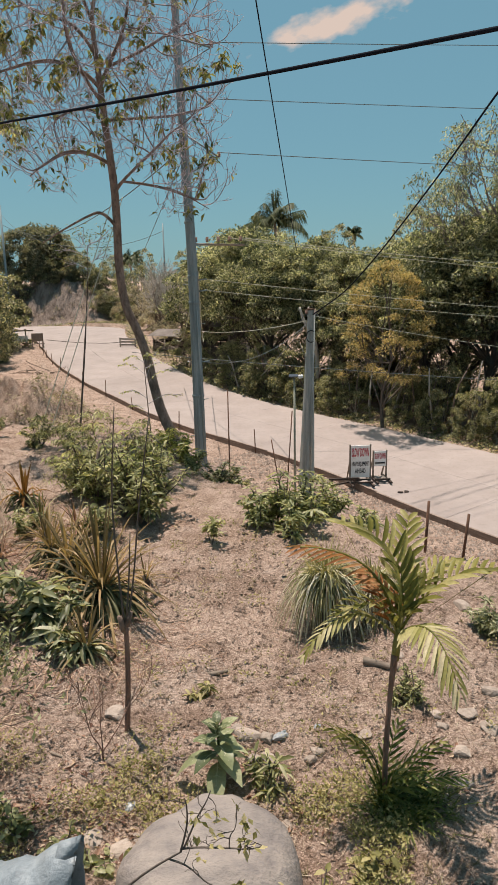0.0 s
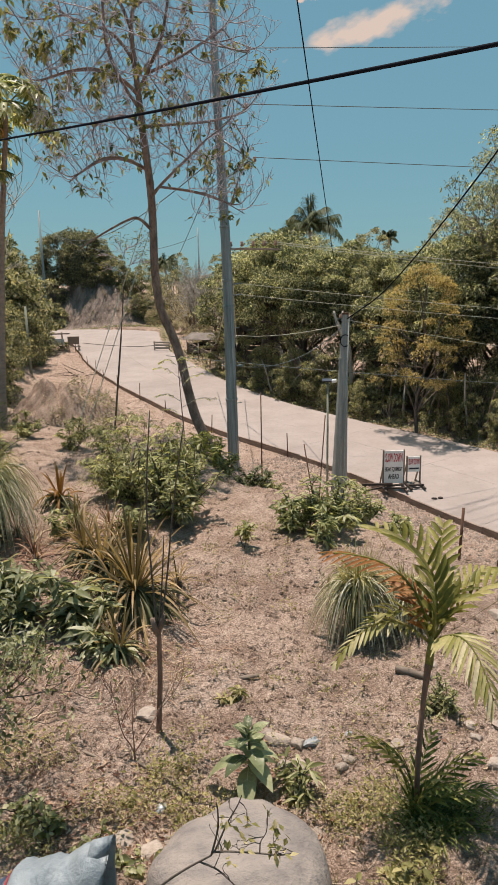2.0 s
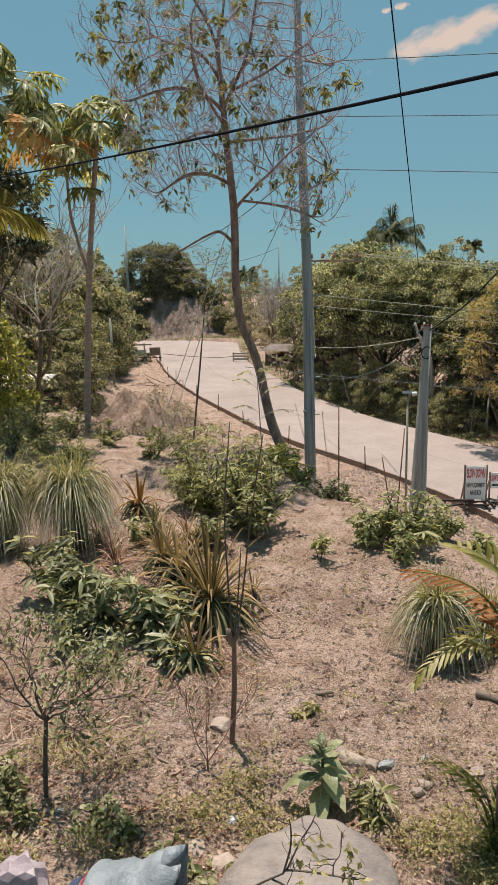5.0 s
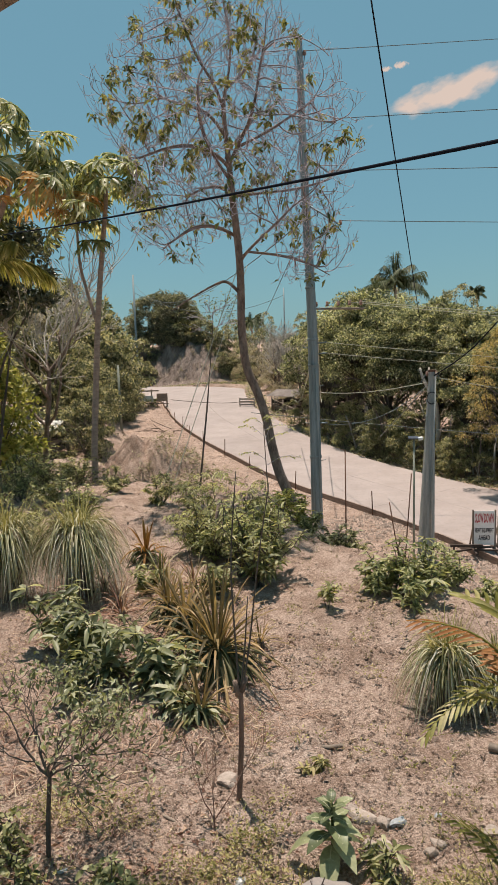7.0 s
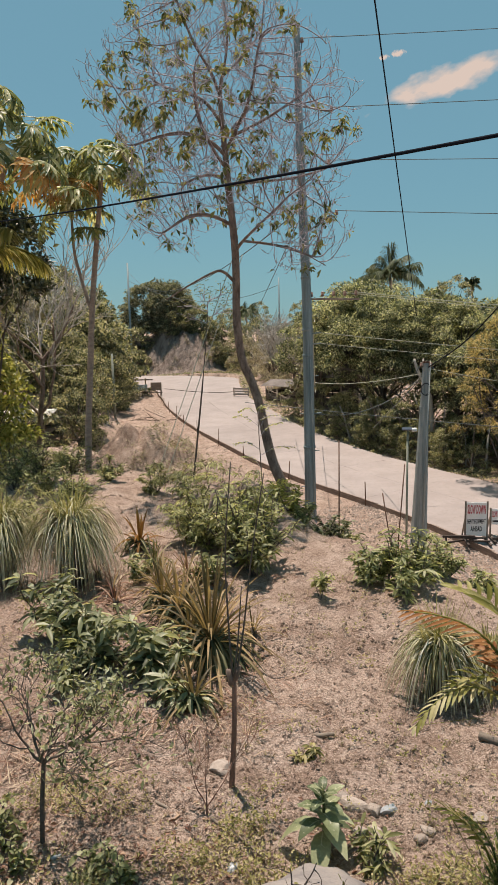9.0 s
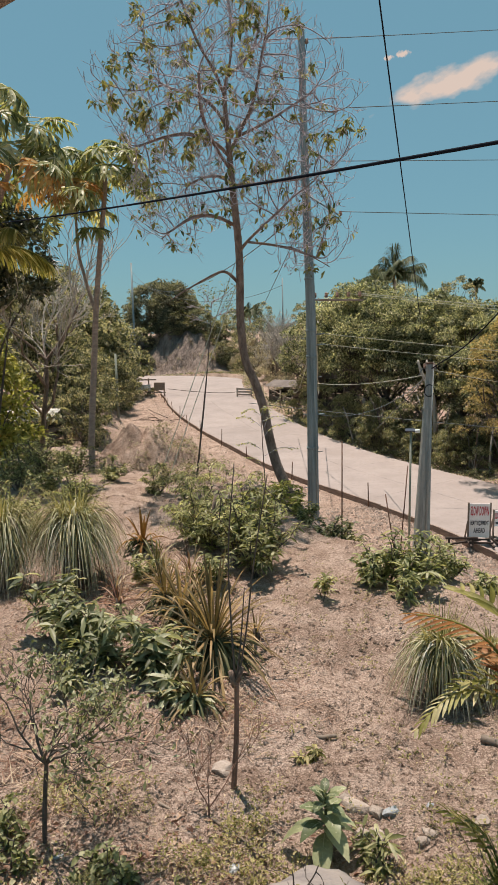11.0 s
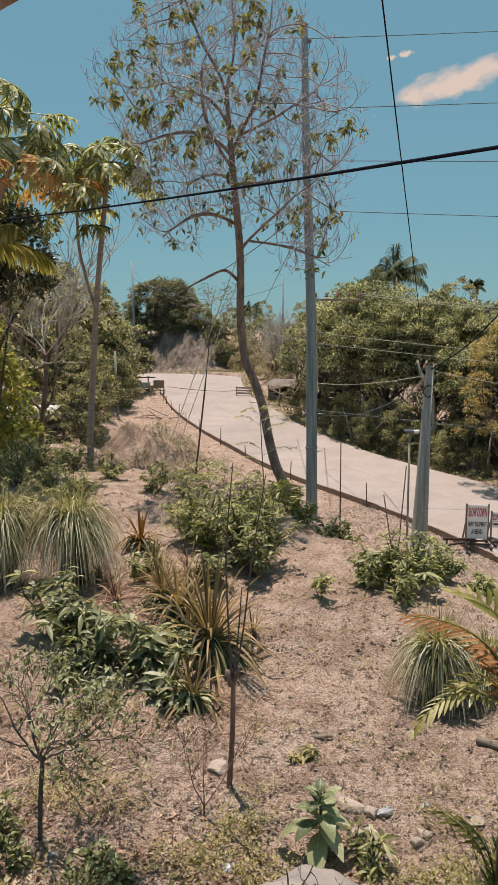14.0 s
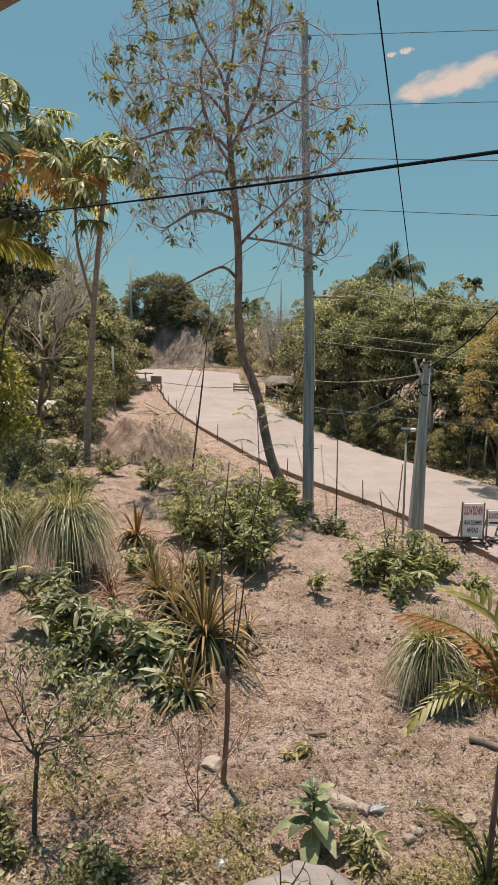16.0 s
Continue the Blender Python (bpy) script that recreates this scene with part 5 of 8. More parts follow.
def papaya(at, top, lean, leaves, stalk, size, seed, label, forks=(), dying=0):
    rng = np.random.default_rng(seed)
    x, y = at
    z0 = ground(x, y)
    t = thing("papaya_tree", label, "papaya tree", (x, y, z0), 0, "papaya trees")
    o = np.array((x, y, z0))
    main = curve_through(np.array([(x, y, z0 - 0.2), *lean, top]) - o, 6)
    part("trunk", np_mesh("trunk", *tubes([main], [np.linspace(0.095, 0.05, len(main))], 10), M_PAPAYABARK, True), t)
    ends = [(main[-1], leaves, dying)]
    for pts, n, old in forks:
        c = curve_through(np.array(pts) - o, 6)
        part("stem", np_mesh("stem", *tubes([c], [np.linspace(0.055, 0.035, len(c))], 8), M_PAPAYABARK, True), t)
        ends.append((c[-1], n, old))
    for e, n, faded in ends:
        for i in range(n):
            old = i >= n - faded
            k = i / max(n - 1, 1)
            az, el = i * 2.4 + rng.uniform(-0.3, 0.3), 1.2 - 1.35 * k + rng.uniform(-0.2, 0.2)
            if old:
                az, el = rng.uniform(-2.9, -0.4), rng.uniform(-0.15, 0.2)
            d = np.array((math.cos(az) * math.cos(el), math.sin(az) * math.cos(el), math.sin(el)))
            s = stalk * rng.uniform(0.7, 1.15)
            c = np.stack([e + d * s * k - UP * 0.30 * s * k * k for k in np.linspace(0, 1, 6)])
            (v, f), (rv, rf) = papaya_leaf(rng, size * rng.uniform(0.8, 1.1))
            turn = np.array(Euler((rng.uniform(-0.3, 0.3), rng.uniform(0.0, 1.1), az), "XYZ").to_matrix())
            leaf = part("leaf", np_mesh("leaf", v @ turn.T + c[-1], f, L_PAPAYADRY if old else L_PAPAYA, True), t, "wilting orange leaf" if old else "")
            part("rib", np_mesh("rib", rv @ turn.T + c[-1], rf, L_RIB, True), leaf)
            part("stalk", np_mesh("stalk", *tubes([c], [np.linspace(0.016, 0.009, 6)], 5), L_RIB, True), leaf)


papaya((-7.86, 17), (-7.06, 17, 10.22), [(-7.8, 17, 3.4), (-7.59, 17, 5.73), (-7.46, 17, 7.04), (-7.25, 17, 8.59), (-7.07, 17, 9.83)], 17, 1.0, 0.64, 71, "slender papaya tree with drooping lobed leaves",
       [([(-7.5, 17.05, 6.8), (-7.63, 17.1, 7.1), (-7.86, 17.2, 7.79), (-7.98, 17.2, 8.37), (-8.0, 17.2, 9.23)], 6, 0), ([(-8.0, 17.2, 9.2), (-7.98, 17.1, 9.8), (-7.9, 17.0, 10.1)], 9, 4)])
papaya((-9.3, 13.2), (-7.45, 13.2, 9.5), [(-9.1, 13.2, 5.0), (-8.5, 13.2, 7.5), (-7.75, 13.2, 8.9)], 20, 1.25, 0.58, 72, "large papaya tree with drooping leaves, some orange and dying",
       [([(-8.45, 13.2, 7.6), (-8.3, 13.3, 8.8), (-8.0, 13.4, 10.45)], 15, 0)], 4)


def left_edge_trees():
    k = tree_meshes(56, 9.6, 1.6, 0.15, 0.2, 80, 120, L_MANGO, M_DARKBARK, 0.5, 0.1, narrow=0.26)
    plant_tree("shade_tree", "dark dense tree beside the papayas", k, -11.1, 17.8, 30, 1.0)
    b = tree_meshes(57, 6.2, 1.5, 0.10, 0.24, 60, 110, L_BRIGHT, M_DARKBARK, 0.5, -0.35, narrow=0.55)
    plant_tree("leafy_tree", "bright green leafy young tree", b, -12.75, 19.4, 60, 1.02)


left_edge_trees()


# ---- plants on the bank ----
def areca():
    rng = np.random.default_rng(81)
    x, y = 0.76, 3.5
    z0 = ground(x, y)
    o = np.array((x, y, z0))
    t = thing("young_palm", "young feather palm with yellow green arching fronds and a thin stem", "palm", (x, y, z0))
    c = curve_through(np.array([(x, y, z0 - 0.1), (0.765, 3.52, 3.4), (0.79, 3.58, 3.74), (0.82, 3.63, 3.97)]) - o, 5)
    part("stem", np_mesh("stem", *tubes([c], [np.interp(np.arange(len(c)), [0, 3, 11, len(c) - 1], [0.026, 0.016, 0.0145, 0.021])], 10), M_REDBARK, True), t)
    sh = np.array([(0.82, 3.63, 3.94), (0.83, 3.64, 4.03), (0.835, 3.65, 4.13)]) - o
    part("crownshaft", np_mesh("crownshaft", *tubes([sh], [np.array([0.024, 0.023, 0.014])], 8), L_PALM, True), t)
    hub = np.array((0.835, 3.65, 4.08)) - o
    # ends of the fronds, bow, leaflet length, count, material
    for end, arch, leaf, n, mat, w, lift in (((0.55, 3.98, 4.62), 0.95, 0.25, 14, L_PALM, 0.036, 0.75), ((0.95, 4.05, 4.62), 0.3, 0.2, 11, L_PALM, 0.032, 0.45), ((0.29, 3.62, 4.62), 0.6, 0.2, 17, L_PALMRED, 0.018, -0.2),
                                             ((1.36, 3.75, 4.42), 0.5, 0.21, 13, L_PALM, 0.036, 0.7), ((1.05, 3.15, 4.06), 0.95, 0.2, 18, L_PALMPALE, 0.022, -0.15), ((0.30, 3.40, 4.10), 0.85, 0.135, 16, L_PALMPALE, 0.02, 0.1), ((0.5, 3.5, 4.3), 0.7, 0.15, 9, L_PALM, 0.03, 0.5),
                                             ((0.68, 3.9, 4.34), 0.5, 0.16, 9, L_PALMRED, 0.026, 0.0), ((1.2, 3.95, 4.4), 0.6, 0.18, 12, L_PALM, 0.028, 0.3)):
        e = np.array(end) - o - hub
        reach = np.linalg.norm(e)
        st, lf = frond_mesh(rng, reach, arch, n, leaf, w, arch * 0.40, mat, L_PALM, forward=0.65, lift=lift)
        m = Matrix.Translation(hub) @ Vector(e).to_track_quat("X", "Z").to_matrix().to_4x4()
        a = part("frond", st, t, "reddish brown ageing frond" if mat is L_PALMRED else "")
        a.matrix_basis = m
        v = np.empty(len(lf.vertices) * 3, np.float32)
        lf.vertices.foreach_get("co", v)
        v = v.reshape(-1, 15, 3)
        quads = np.concatenate([[(j * 3, j * 3 + 1, j * 3 + 4, j * 3 + 3), (j * 3 + 1, j * 3 + 2, j * 3 + 5, j * 3 + 4)] for j in range(4)])
        for one in v:
            part("leaflet", np_mesh("leaflet", one, quads, mat, True), a)
    # young shoots at the foot
    y2 = thing("palm_seedlings", "small dark green palm shoots at the young palm's foot", "palm", (x - 0.02, y - 0.02, z0))
    for end, leaf, n, mat in (((-0.27, -0.05, 0.55), 0.2, 14, L_PALM), ((-0.16, -0.04, 0.5), 0.18, 12, L_PALMDARK), ((0.30, -0.03, 0.46), 0.15, 9, L_PALM), ((0.36, 0.1, 0.34), 0.15, 10, L_PALMDARK), ((0.2, -0.15, 0.36), 0.15, 10, L_PALMDARK), ((0.42, -0.05, 0.26), 0.17, 11, L_PALMDARK), ((0.12, 0.2, 0.4), 0.15, 10, L_PALMDARK)):
        e = np.array(end)
        st, lf = frond_mesh(rng, np.linalg.norm(e), 0.35, n, leaf * 0.9, 0.018, 0.15, mat, L_PALMDARK, forward=0.9, lift=0.15)
        a = part("frond", lf, y2)
        a.matrix_basis = Vector(e).to_track_quat("X", "Z").to_matrix().to_4x4()
        part("rachis", st, a)
    n = 420
    p = rng.normal(0, 0.075, (n, 3)) * (1.2, 1, 0) + (0.15, -0.03, 0)
    a = rng.uniform(0, 6.28, n)
    d = np.stack((np.cos(a) * 0.7, np.sin(a) * 0.7, rng.uniform(0.5, 1.5, n)), 1)
    part("foliage", np_mesh("foliage", *blades(p, d, rng.uniform(0.16, 0.40, n), 0.012, rng.uniform(0.2, 0.8, n), 4), L_PALMDARK, True), y2)


areca()


def lemongrass(x, y, h, n, seed, wide=0.75, turn=0.0):
    """Blades rise from a tussock and fall over in a dome down to the soil; older ones hang dry beneath."""
    rng = np.random.default_rng(seed)
    t = thing("lemongrass_clump", "thick fountain-like lemongrass clump with drooping blades and dry skirts", "grass clump", (x, y, ground(x, y)), turn, "lemongrass clumps")
    z = np.array((0, 0, 1.0))

    def fountain(m, start, reach, rise, low, width, mat, seg=8):
        a = rng.uniform(0, 2 * math.pi, m)
        p = np.stack((np.cos(a) * h * 0.1, np.sin(a) * h * 0.1, h * rng.uniform(*start, m)), 1) + rng.normal(0, 0.05 * h, (m, 3)) * (1, 1, 0)
        a = a + rng.normal(0, 0.35, m)
        s = h * rng.uniform(*reach, m) * (1 + 0.15 * np.sin(3 * a + seed))
        up = h * rng.uniform(*rise, m)
        d = np.stack((np.cos(a) * s, np.sin(a) * s, up), 1)
        L = np.linalg.norm(d, axis=1)
        fall = (p[:, 2] + up - h * rng.uniform(*low, m)) / L
        return np_mesh("foliage", *blades(p, d, L, rng.uniform(0.7, 1.2, m) * width, fall, seg, 1.0 - 0.85 * np.linspace(0, 1, seg + 1) ** 2, 0.3, 2.6), mat, True)
    part("foliage", fountain(n, (0.65, 1.0), (0.10, wide), (0.10, 0.6), (0.0, 0.6), 0.013, L_GRASS), t)
    part("shoot", fountain(n // 4, (0.7, 1.0), (0.05, 0.5), (0.3, 0.75), (1.0, 1.5), 0.009, L_WEED, 5), t, "upright fresh green blades")
    part("dry_skirt", fountain(int(n * 0.7), (0.6, 1.0), (0.12, wide * 1.1), (0.05, 0.45), (-0.02, 0.3), 0.010, L_STRAW, 6), t, "dry straw-coloured hanging blades")
    core = [np.array([(math.cos(k) * 0.08 * h, math.sin(k) * 0.08 * h, -0.05), (math.cos(k) * 0.1 * h, math.sin(k) * 0.1 * h, h * 0.5), (math.cos(k) * 0.06 * h, math.sin(k) * 0.06 * h, h * 0.92)]) for k in np.arange(0, 6.28, 0.7)]
    for c in core:
        part("tussock", np_mesh("tussock", *tubes([c], [np.array([0.09, 0.08, 0.03]) * h], 6), M_DARKBARK, True), t, "dark matted old tussock")


lemongrass(0.56, 5.62, 0.58, 440, 91, 0.7)
lemongrass(-3.6, 7.45, 0.98, 520, 92, 0.68)
lemongrass(-4.5, 7.35, 0.98, 520, 93, 0.6)
lemongrass(0.98, 5.75, 0.42, 260, 94, 0.8)


def strap_plant(x, y, h, n, mat, seed, label, spread=0.85, width=0.045, skirt=True):
    rng = np.random.default_rng(seed)
    t = thing("strap_leaf_plant", label, "plant", (x, y, ground(x, y)), 0, "strap-leaved plants")
    a = np.arange(n) * 2.4 + rng.normal(0, 0.2, n)
    k = np.arange(n) / n
    s = (0.12 + spread * k) * rng.uniform(0.8, 1.15, n)
    stem = 0.30 * h
    p = np.stack((np.cos(a) * 0.03, np.sin(a) * 0.03, stem * (1 - 0.6 * k)), 1)
    d = np.stack((np.cos(a) * s, np.sin(a) * s, np.full(n, 1.0) - 0.5 * k), 1)
    shape = np.interp(np.linspace(0, 1, 8), [0, 0.25, 0.7, 1], [0.7, 1, 0.75, 0.03])
    L, W, B = h * rng.uniform(0.7, 1.1, n), width * rng.uniform(0.7, 1.1, n), rng.uniform(0.3, 1.1, n) * (0.3 + 1.1 * k)
    for i in range(n):
        part("leaf", np_mesh("leaf", *blades(p[i:i + 1], d[i:i + 1], L[i], W[i], B[i], 7, shape, 0.35), mat, True), t)
    part("stem", np_mesh("stem", *tubes([np.array([(0, 0, -0.1), (0.01, 0, stem * 0.5), (0, 0, stem)])], [np.array([0.04, 0.035, 0.03])], 7), M_DARKBARK, True), t)
    if skirt:
        m = int(n * 1.7)
        a = rng.uniform(0, 6.28, m)
        p = np.stack((np.cos(a) * 0.04, np.sin(a) * 0.04, stem * rng.uniform(0.3, 0.95, m)), 1)
        d = np.stack((np.cos(a), np.sin(a), rng.uniform(-0.2, 0.6, m)), 1)
        part("old_leaves", np_mesh("old_leaves", *blades(p, d, h * rng.uniform(0.3, 0.68, m), width * 0.85, rng.uniform(0.7, 1.5, m), 7, shape, 0.35), L_BROMDARK, True), t, "dark hanging old leaves")


BRONZE = "bronze yellow strap-leaved plant with dark hanging old leaves"
strap_plant(-1.44, 5.8, 0.98, 72, L_BROM, 101, BRONZE, 1.1, 0.033)
strap_plant(-1.98, 6.55, 0.72, 30, L_BROM, 106, BRONZE, 1.2, 0.036)
strap_plant(-2.28, 6.9, 0.62, 24, L_BROM, 102, BRONZE, 1.2, 0.034)
strap_plant(-1.75, 6.15, 0.6, 22, L_BROM, 107, BRONZE, 1.2, 0.034)
strap_plant(-3.28, 8.85, 0.58, 18, L_BROMRED, 103, "small red and orange strap-leaved plant on dry soil", 0.6, 0.045)
strap_plant(-1.38, 5.02, 0.46, 22, L_BROM, 104, "small yellowish spiky plant beside the shrubs", 1.0, 0.03)
strap_plant(-2.85, 8.2, 0.45, 18, L_GRASS, 105, "small green spiky plant on dry soil", 0.9, 0.03)

DRY = "dry brown strap-leaved plant dying back on the bank"
for i, (x, y, h, n) in enumerate([(-2.5, 7.35, 0.5, 34), (-2.95, 7.1, 0.45, 30), (-2.2, 7.6, 0.5, 34), (-2.0, 7.0, 0.5, 34), (-2.75, 6.7, 0.45, 28), (-3.3, 7.5, 0.4, 26), (-1.15, 6.3, 0.4, 24)]):
    strap_plant(x, y, h, n, L_STALK if i % 3 else L_BROM, 260 + i, DRY, 1.5, 0.018, False)


def shrub(x, y, h, r, stems, leaf, mat, seed, label, name="leafy_shrub", width=0.27, per=30, droop=0.4, group="shrubs on the bank", bark=None, category="shrub", open_=0.0):
    rng = np.random.default_rng(seed)
    t = thing(name, label, category, (x, y, ground(x, y)), 0, group)
    paths, radii, p, d = [], [], [], []
    for i in range(stems):
        a = i * 2.4 + rng.uniform(-0.4, 0.4)
        k = rng.uniform(0.1, 1.0)
        c, e = wander(rng, (rng.normal(0, 0.03), rng.normal(0, 0.03), -0.05), (math.cos(a) * k * r / h, math.sin(a) * k * r / h, 0.9), h * rng.uniform(0.4, 1.35), 6, 0.4)
        paths.append(c)
        radii.append(np.linspace(0.007, 0.003, 7) * (0.6 + h))
        runs = [c]
        for _ in range(3):
            q = c[rng.integers(2, 6)]
            b, _ = wander(rng, q, (rng.normal(0, 0.8), rng.normal(0, 0.8), 0.7), h * rng.uniform(0.2, 0.45), 3, 0.3)
            paths.append(b)
            radii.append(np.linspace(0.005, 0.003, 4) * (0.6 + h))
            runs.append(b)
        for run in runs:
            m = int((per if run is c else per // 2) * (1.6 if leaf < 0.115 and h > 0.4 else 0.72 if leaf > 0.15 else 0.9))
            q = rng.uniform(0.25 + open_, 1, m) ** 0.7 * (len(run) - 1)
            i0 = np.minimum(q.astype(int), len(run) - 2)
            at = run[i0] + (run[i0 + 1] - run[i0]) * (q - i0)[:, None]
            az = rng.uniform(0, 6.28, m)
            p.append(at)
            d.append(np.stack((np.cos(az), np.sin(az), rng.uniform(-0.3, 0.7, m)), 1))
    p, d = np.concatenate(p), np.concatenate(d)
    n = len(p)
    part("branchwork", np_mesh("branchwork", *tubes(paths, radii, 5, False), bark or M_DARKBARK, True), t)
    L = leaf * (0.72 if leaf > 0.125 else 0.9) * rng.uniform(0.45, 1.15, n)
    part("foliage", np_mesh("foliage", *blades(p, d, L, L * width, rng.uniform(0.2, 0.9, n) * droop * 1.5, 3, [0.15, 0.95, 0.85, 0.03], 0.22, 2.0, rng.normal(0, 0.4, n)), mat, True), t)


G1, G2 = "leafy green shrub growing on the dry bank", "dark green broad-leaved shrub on the dry bank"
for i, (x, y, h, r, st, leaf, mat, lab) in enumerate([
        (-1.78, 5.3, 0.48, 0.24, 6, 0.27, L_DARKSHRUB, G2), (-1.55, 5.05, 0.3, 0.18, 3, 0.26, L_DARKSHRUB, G2), (-2.35, 5.45, 0.5, 0.32, 7, 0.27, L_DARKSHRUB, G2), (-2.7, 5.65, 0.55, 0.36, 7, 0.26, L_DARKSHRUB, G2), (-3.1, 5.95, 0.6, 0.3, 5, 0.25, L_DARKSHRUB, G2), (-2.55, 5.2, 0.3, 0.25, 3, 0.22, L_DARKSHRUB, G1),
        (-3.05, 6.3, 0.6, 0.15, 3, 0.16, L_SHRUB, G1), (-2.05, 5.55, 0.45, 0.3, 6, 0.17, L_SHRUB, G1), (-1.5, 8.0, 0.75, 0.36, 12, 0.2, L_SHRUB, G1), (-1.42, 8.4, 0.85, 0.32, 10, 0.19, L_SHRUB, G1), (-1.8, 8.3, 0.95, 0.36, 11, 0.17, L_PALESHRUB, G1),
        (-2.05, 8.9, 0.85, 0.4, 12, 0.12, L_SHRUB, G1), (-2.65, 9.4, 0.75, 0.38, 16, 0.09, L_SHRUB, G1), (-2.35, 9.1, 0.6, 0.35, 12, 0.10, L_PALESHRUB, G1), (-1.7, 9.5, 0.8, 0.45, 14, 0.12, L_PALESHRUB, G1), (-2.2, 10.4, 0.7, 0.5, 12, 0.09, L_PALESHRUB, G1),
        (-1.5, 11.4, 0.5, 0.4, 13, 0.15, L_BRIGHT, G1), (-1.85, 11.9, 0.5, 0.4, 11, 0.15, L_BRIGHT, G1), (-1.25, 11.1, 0.38, 0.3, 8, 0.15, L_PALESHRUB, G1), (-0.75, 10.5, 0.38, 0.35, 9, 0.17, L_DARKSHRUB, G2), (-0.5, 10.5, 0.38, 0.35, 8, 0.16, L_SHRUB, G1),
        (0.12, 8.1, 0.55, 0.38, 11, 0.18, L_PALESHRUB, G1), (0.4, 8.2, 0.6, 0.38, 13, 0.17, L_PALESHRUB, G1), (0.8, 8.4, 0.4, 0.42, 12, 0.16, L_PALESHRUB, G1), (0.3, 7.8, 0.42, 0.35, 9, 0.18, L_PALESHRUB, G1), (1.2, 8.3, 0.26, 0.42, 11, 0.14, L_PALESHRUB, G1), (-0.1, 7.9, 0.4, 0.3, 8, 0.17, L_PALESHRUB, G1),
        (1.95, 5.45, 0.3, 0.35, 14, 0.08, L_DARKSHRUB, G2), (2.25, 5.3, 0.3, 0.35, 12, 0.08, L_SHRUB, G1), (1.05, 4.5, 0.3, 0.22, 9, 0.06, L_SHRUB, G1),
        (-4.4, 12.6, 0.6, 0.6, 12, 0.10, L_SHRUB, G1), (-5.6, 13.2, 0.5, 0.6, 12, 0.10, L_SHRUB, G1), (-6.3, 11.8, 0.6, 0.6, 14, 0.12, L_SHRUB, G1), (-6.5, 10.3, 0.8, 0.6, 14, 0.13, L_PALESHRUB, G1), (-7.2, 12.3, 0.9, 0.7, 16, 0.13, L_PALESHRUB, G1),
        (-8.0, 13.5, 0.8, 0.8, 18, 0.14, L_PALESHRUB, G1), (-7.6, 15.0, 0.8, 0.8, 18, 0.14, L_PALESHRUB, G1), (-8.8, 16.2, 0.9, 0.9, 18, 0.15, L_PALESHRUB, G1), (-6.9, 14.2, 0.7, 0.6, 14, 0.12, L_SHRUB, G1), (-9.9, 18.5, 1.0, 1.0, 20, 0.16, L_PALESHRUB, G1),
        (-9.0, 14.6, 0.7, 0.8, 14, 0.14, L_PALESHRUB, G1), (-10.4, 16.8, 0.9, 0.9, 16, 0.15, L_PALESHRUB, G1), (-7.2, 10.9, 0.7, 0.6, 12, 0.13, L_PALESHRUB, G1), (-8.3, 12.2, 0.8, 0.7, 14, 0.14, L_PALESHRUB, G1), (-11.6, 20.5, 1.2, 1.1, 18, 0.18, L_PALESHRUB, G1), (-13.2, 23.5, 0.7, 1.0, 14, 0.2, L_PALESHRUB, G1), (-12.2, 22.0, 0.5, 0.9, 14, 0.18, L_SHRUB, G1),
        (-15.2, 24.6, 0.7, 1.0, 18, 0.2, L_PALESHRUB, G1), (-13.3, 23.4, 0.6, 1.0, 12, 0.2, L_SHRUB, G1), (-11.9, 23.2, 0.6, 0.9, 18, 0.18, L_PALESHRUB, G1), (-14.2, 22.6, 0.6, 1.0, 18, 0.18, L_PALESHRUB, G1), (-12.6, 21.6, 0.6, 0.9, 18, 0.18, L_SHRUB, G1), (-11.2, 21.4, 0.9, 0.9, 16, 0.16, L_PALESHRUB, G1), (-10.3, 20.2, 0.8, 0.8, 16, 0.16, L_SHRUB, G1), (-5.6, 9.6, 0.7, 0.6, 14, 0.13, L_PALESHRUB, G1), (-5.2, 10.8, 0.6, 0.6, 14, 0.12, L_PALESHRUB, G1), (-7.4, 13.6, 0.9, 0.8, 16, 0.14, L_PALESHRUB, G1),
        (-2.8, 7.6, 0.35, 0.3, 7, 0.11, L_SHRUB, G1), (-1.9, 7.5, 0.4, 0.3, 8, 0.12, L_SHRUB, G1), 
        (-0.58, 7.36, 0.30, 0.08, 3, 0.13, L_FEATHER, "single small green seedling on bare soil"), (-0.44, 4.58, 0.17, 0.1, 2, 0.08, L_WEED, "small yellowish seedling on bare soil")]):
    shrub(x, y, h, r, st, leaf, mat, 120 + i, lab)
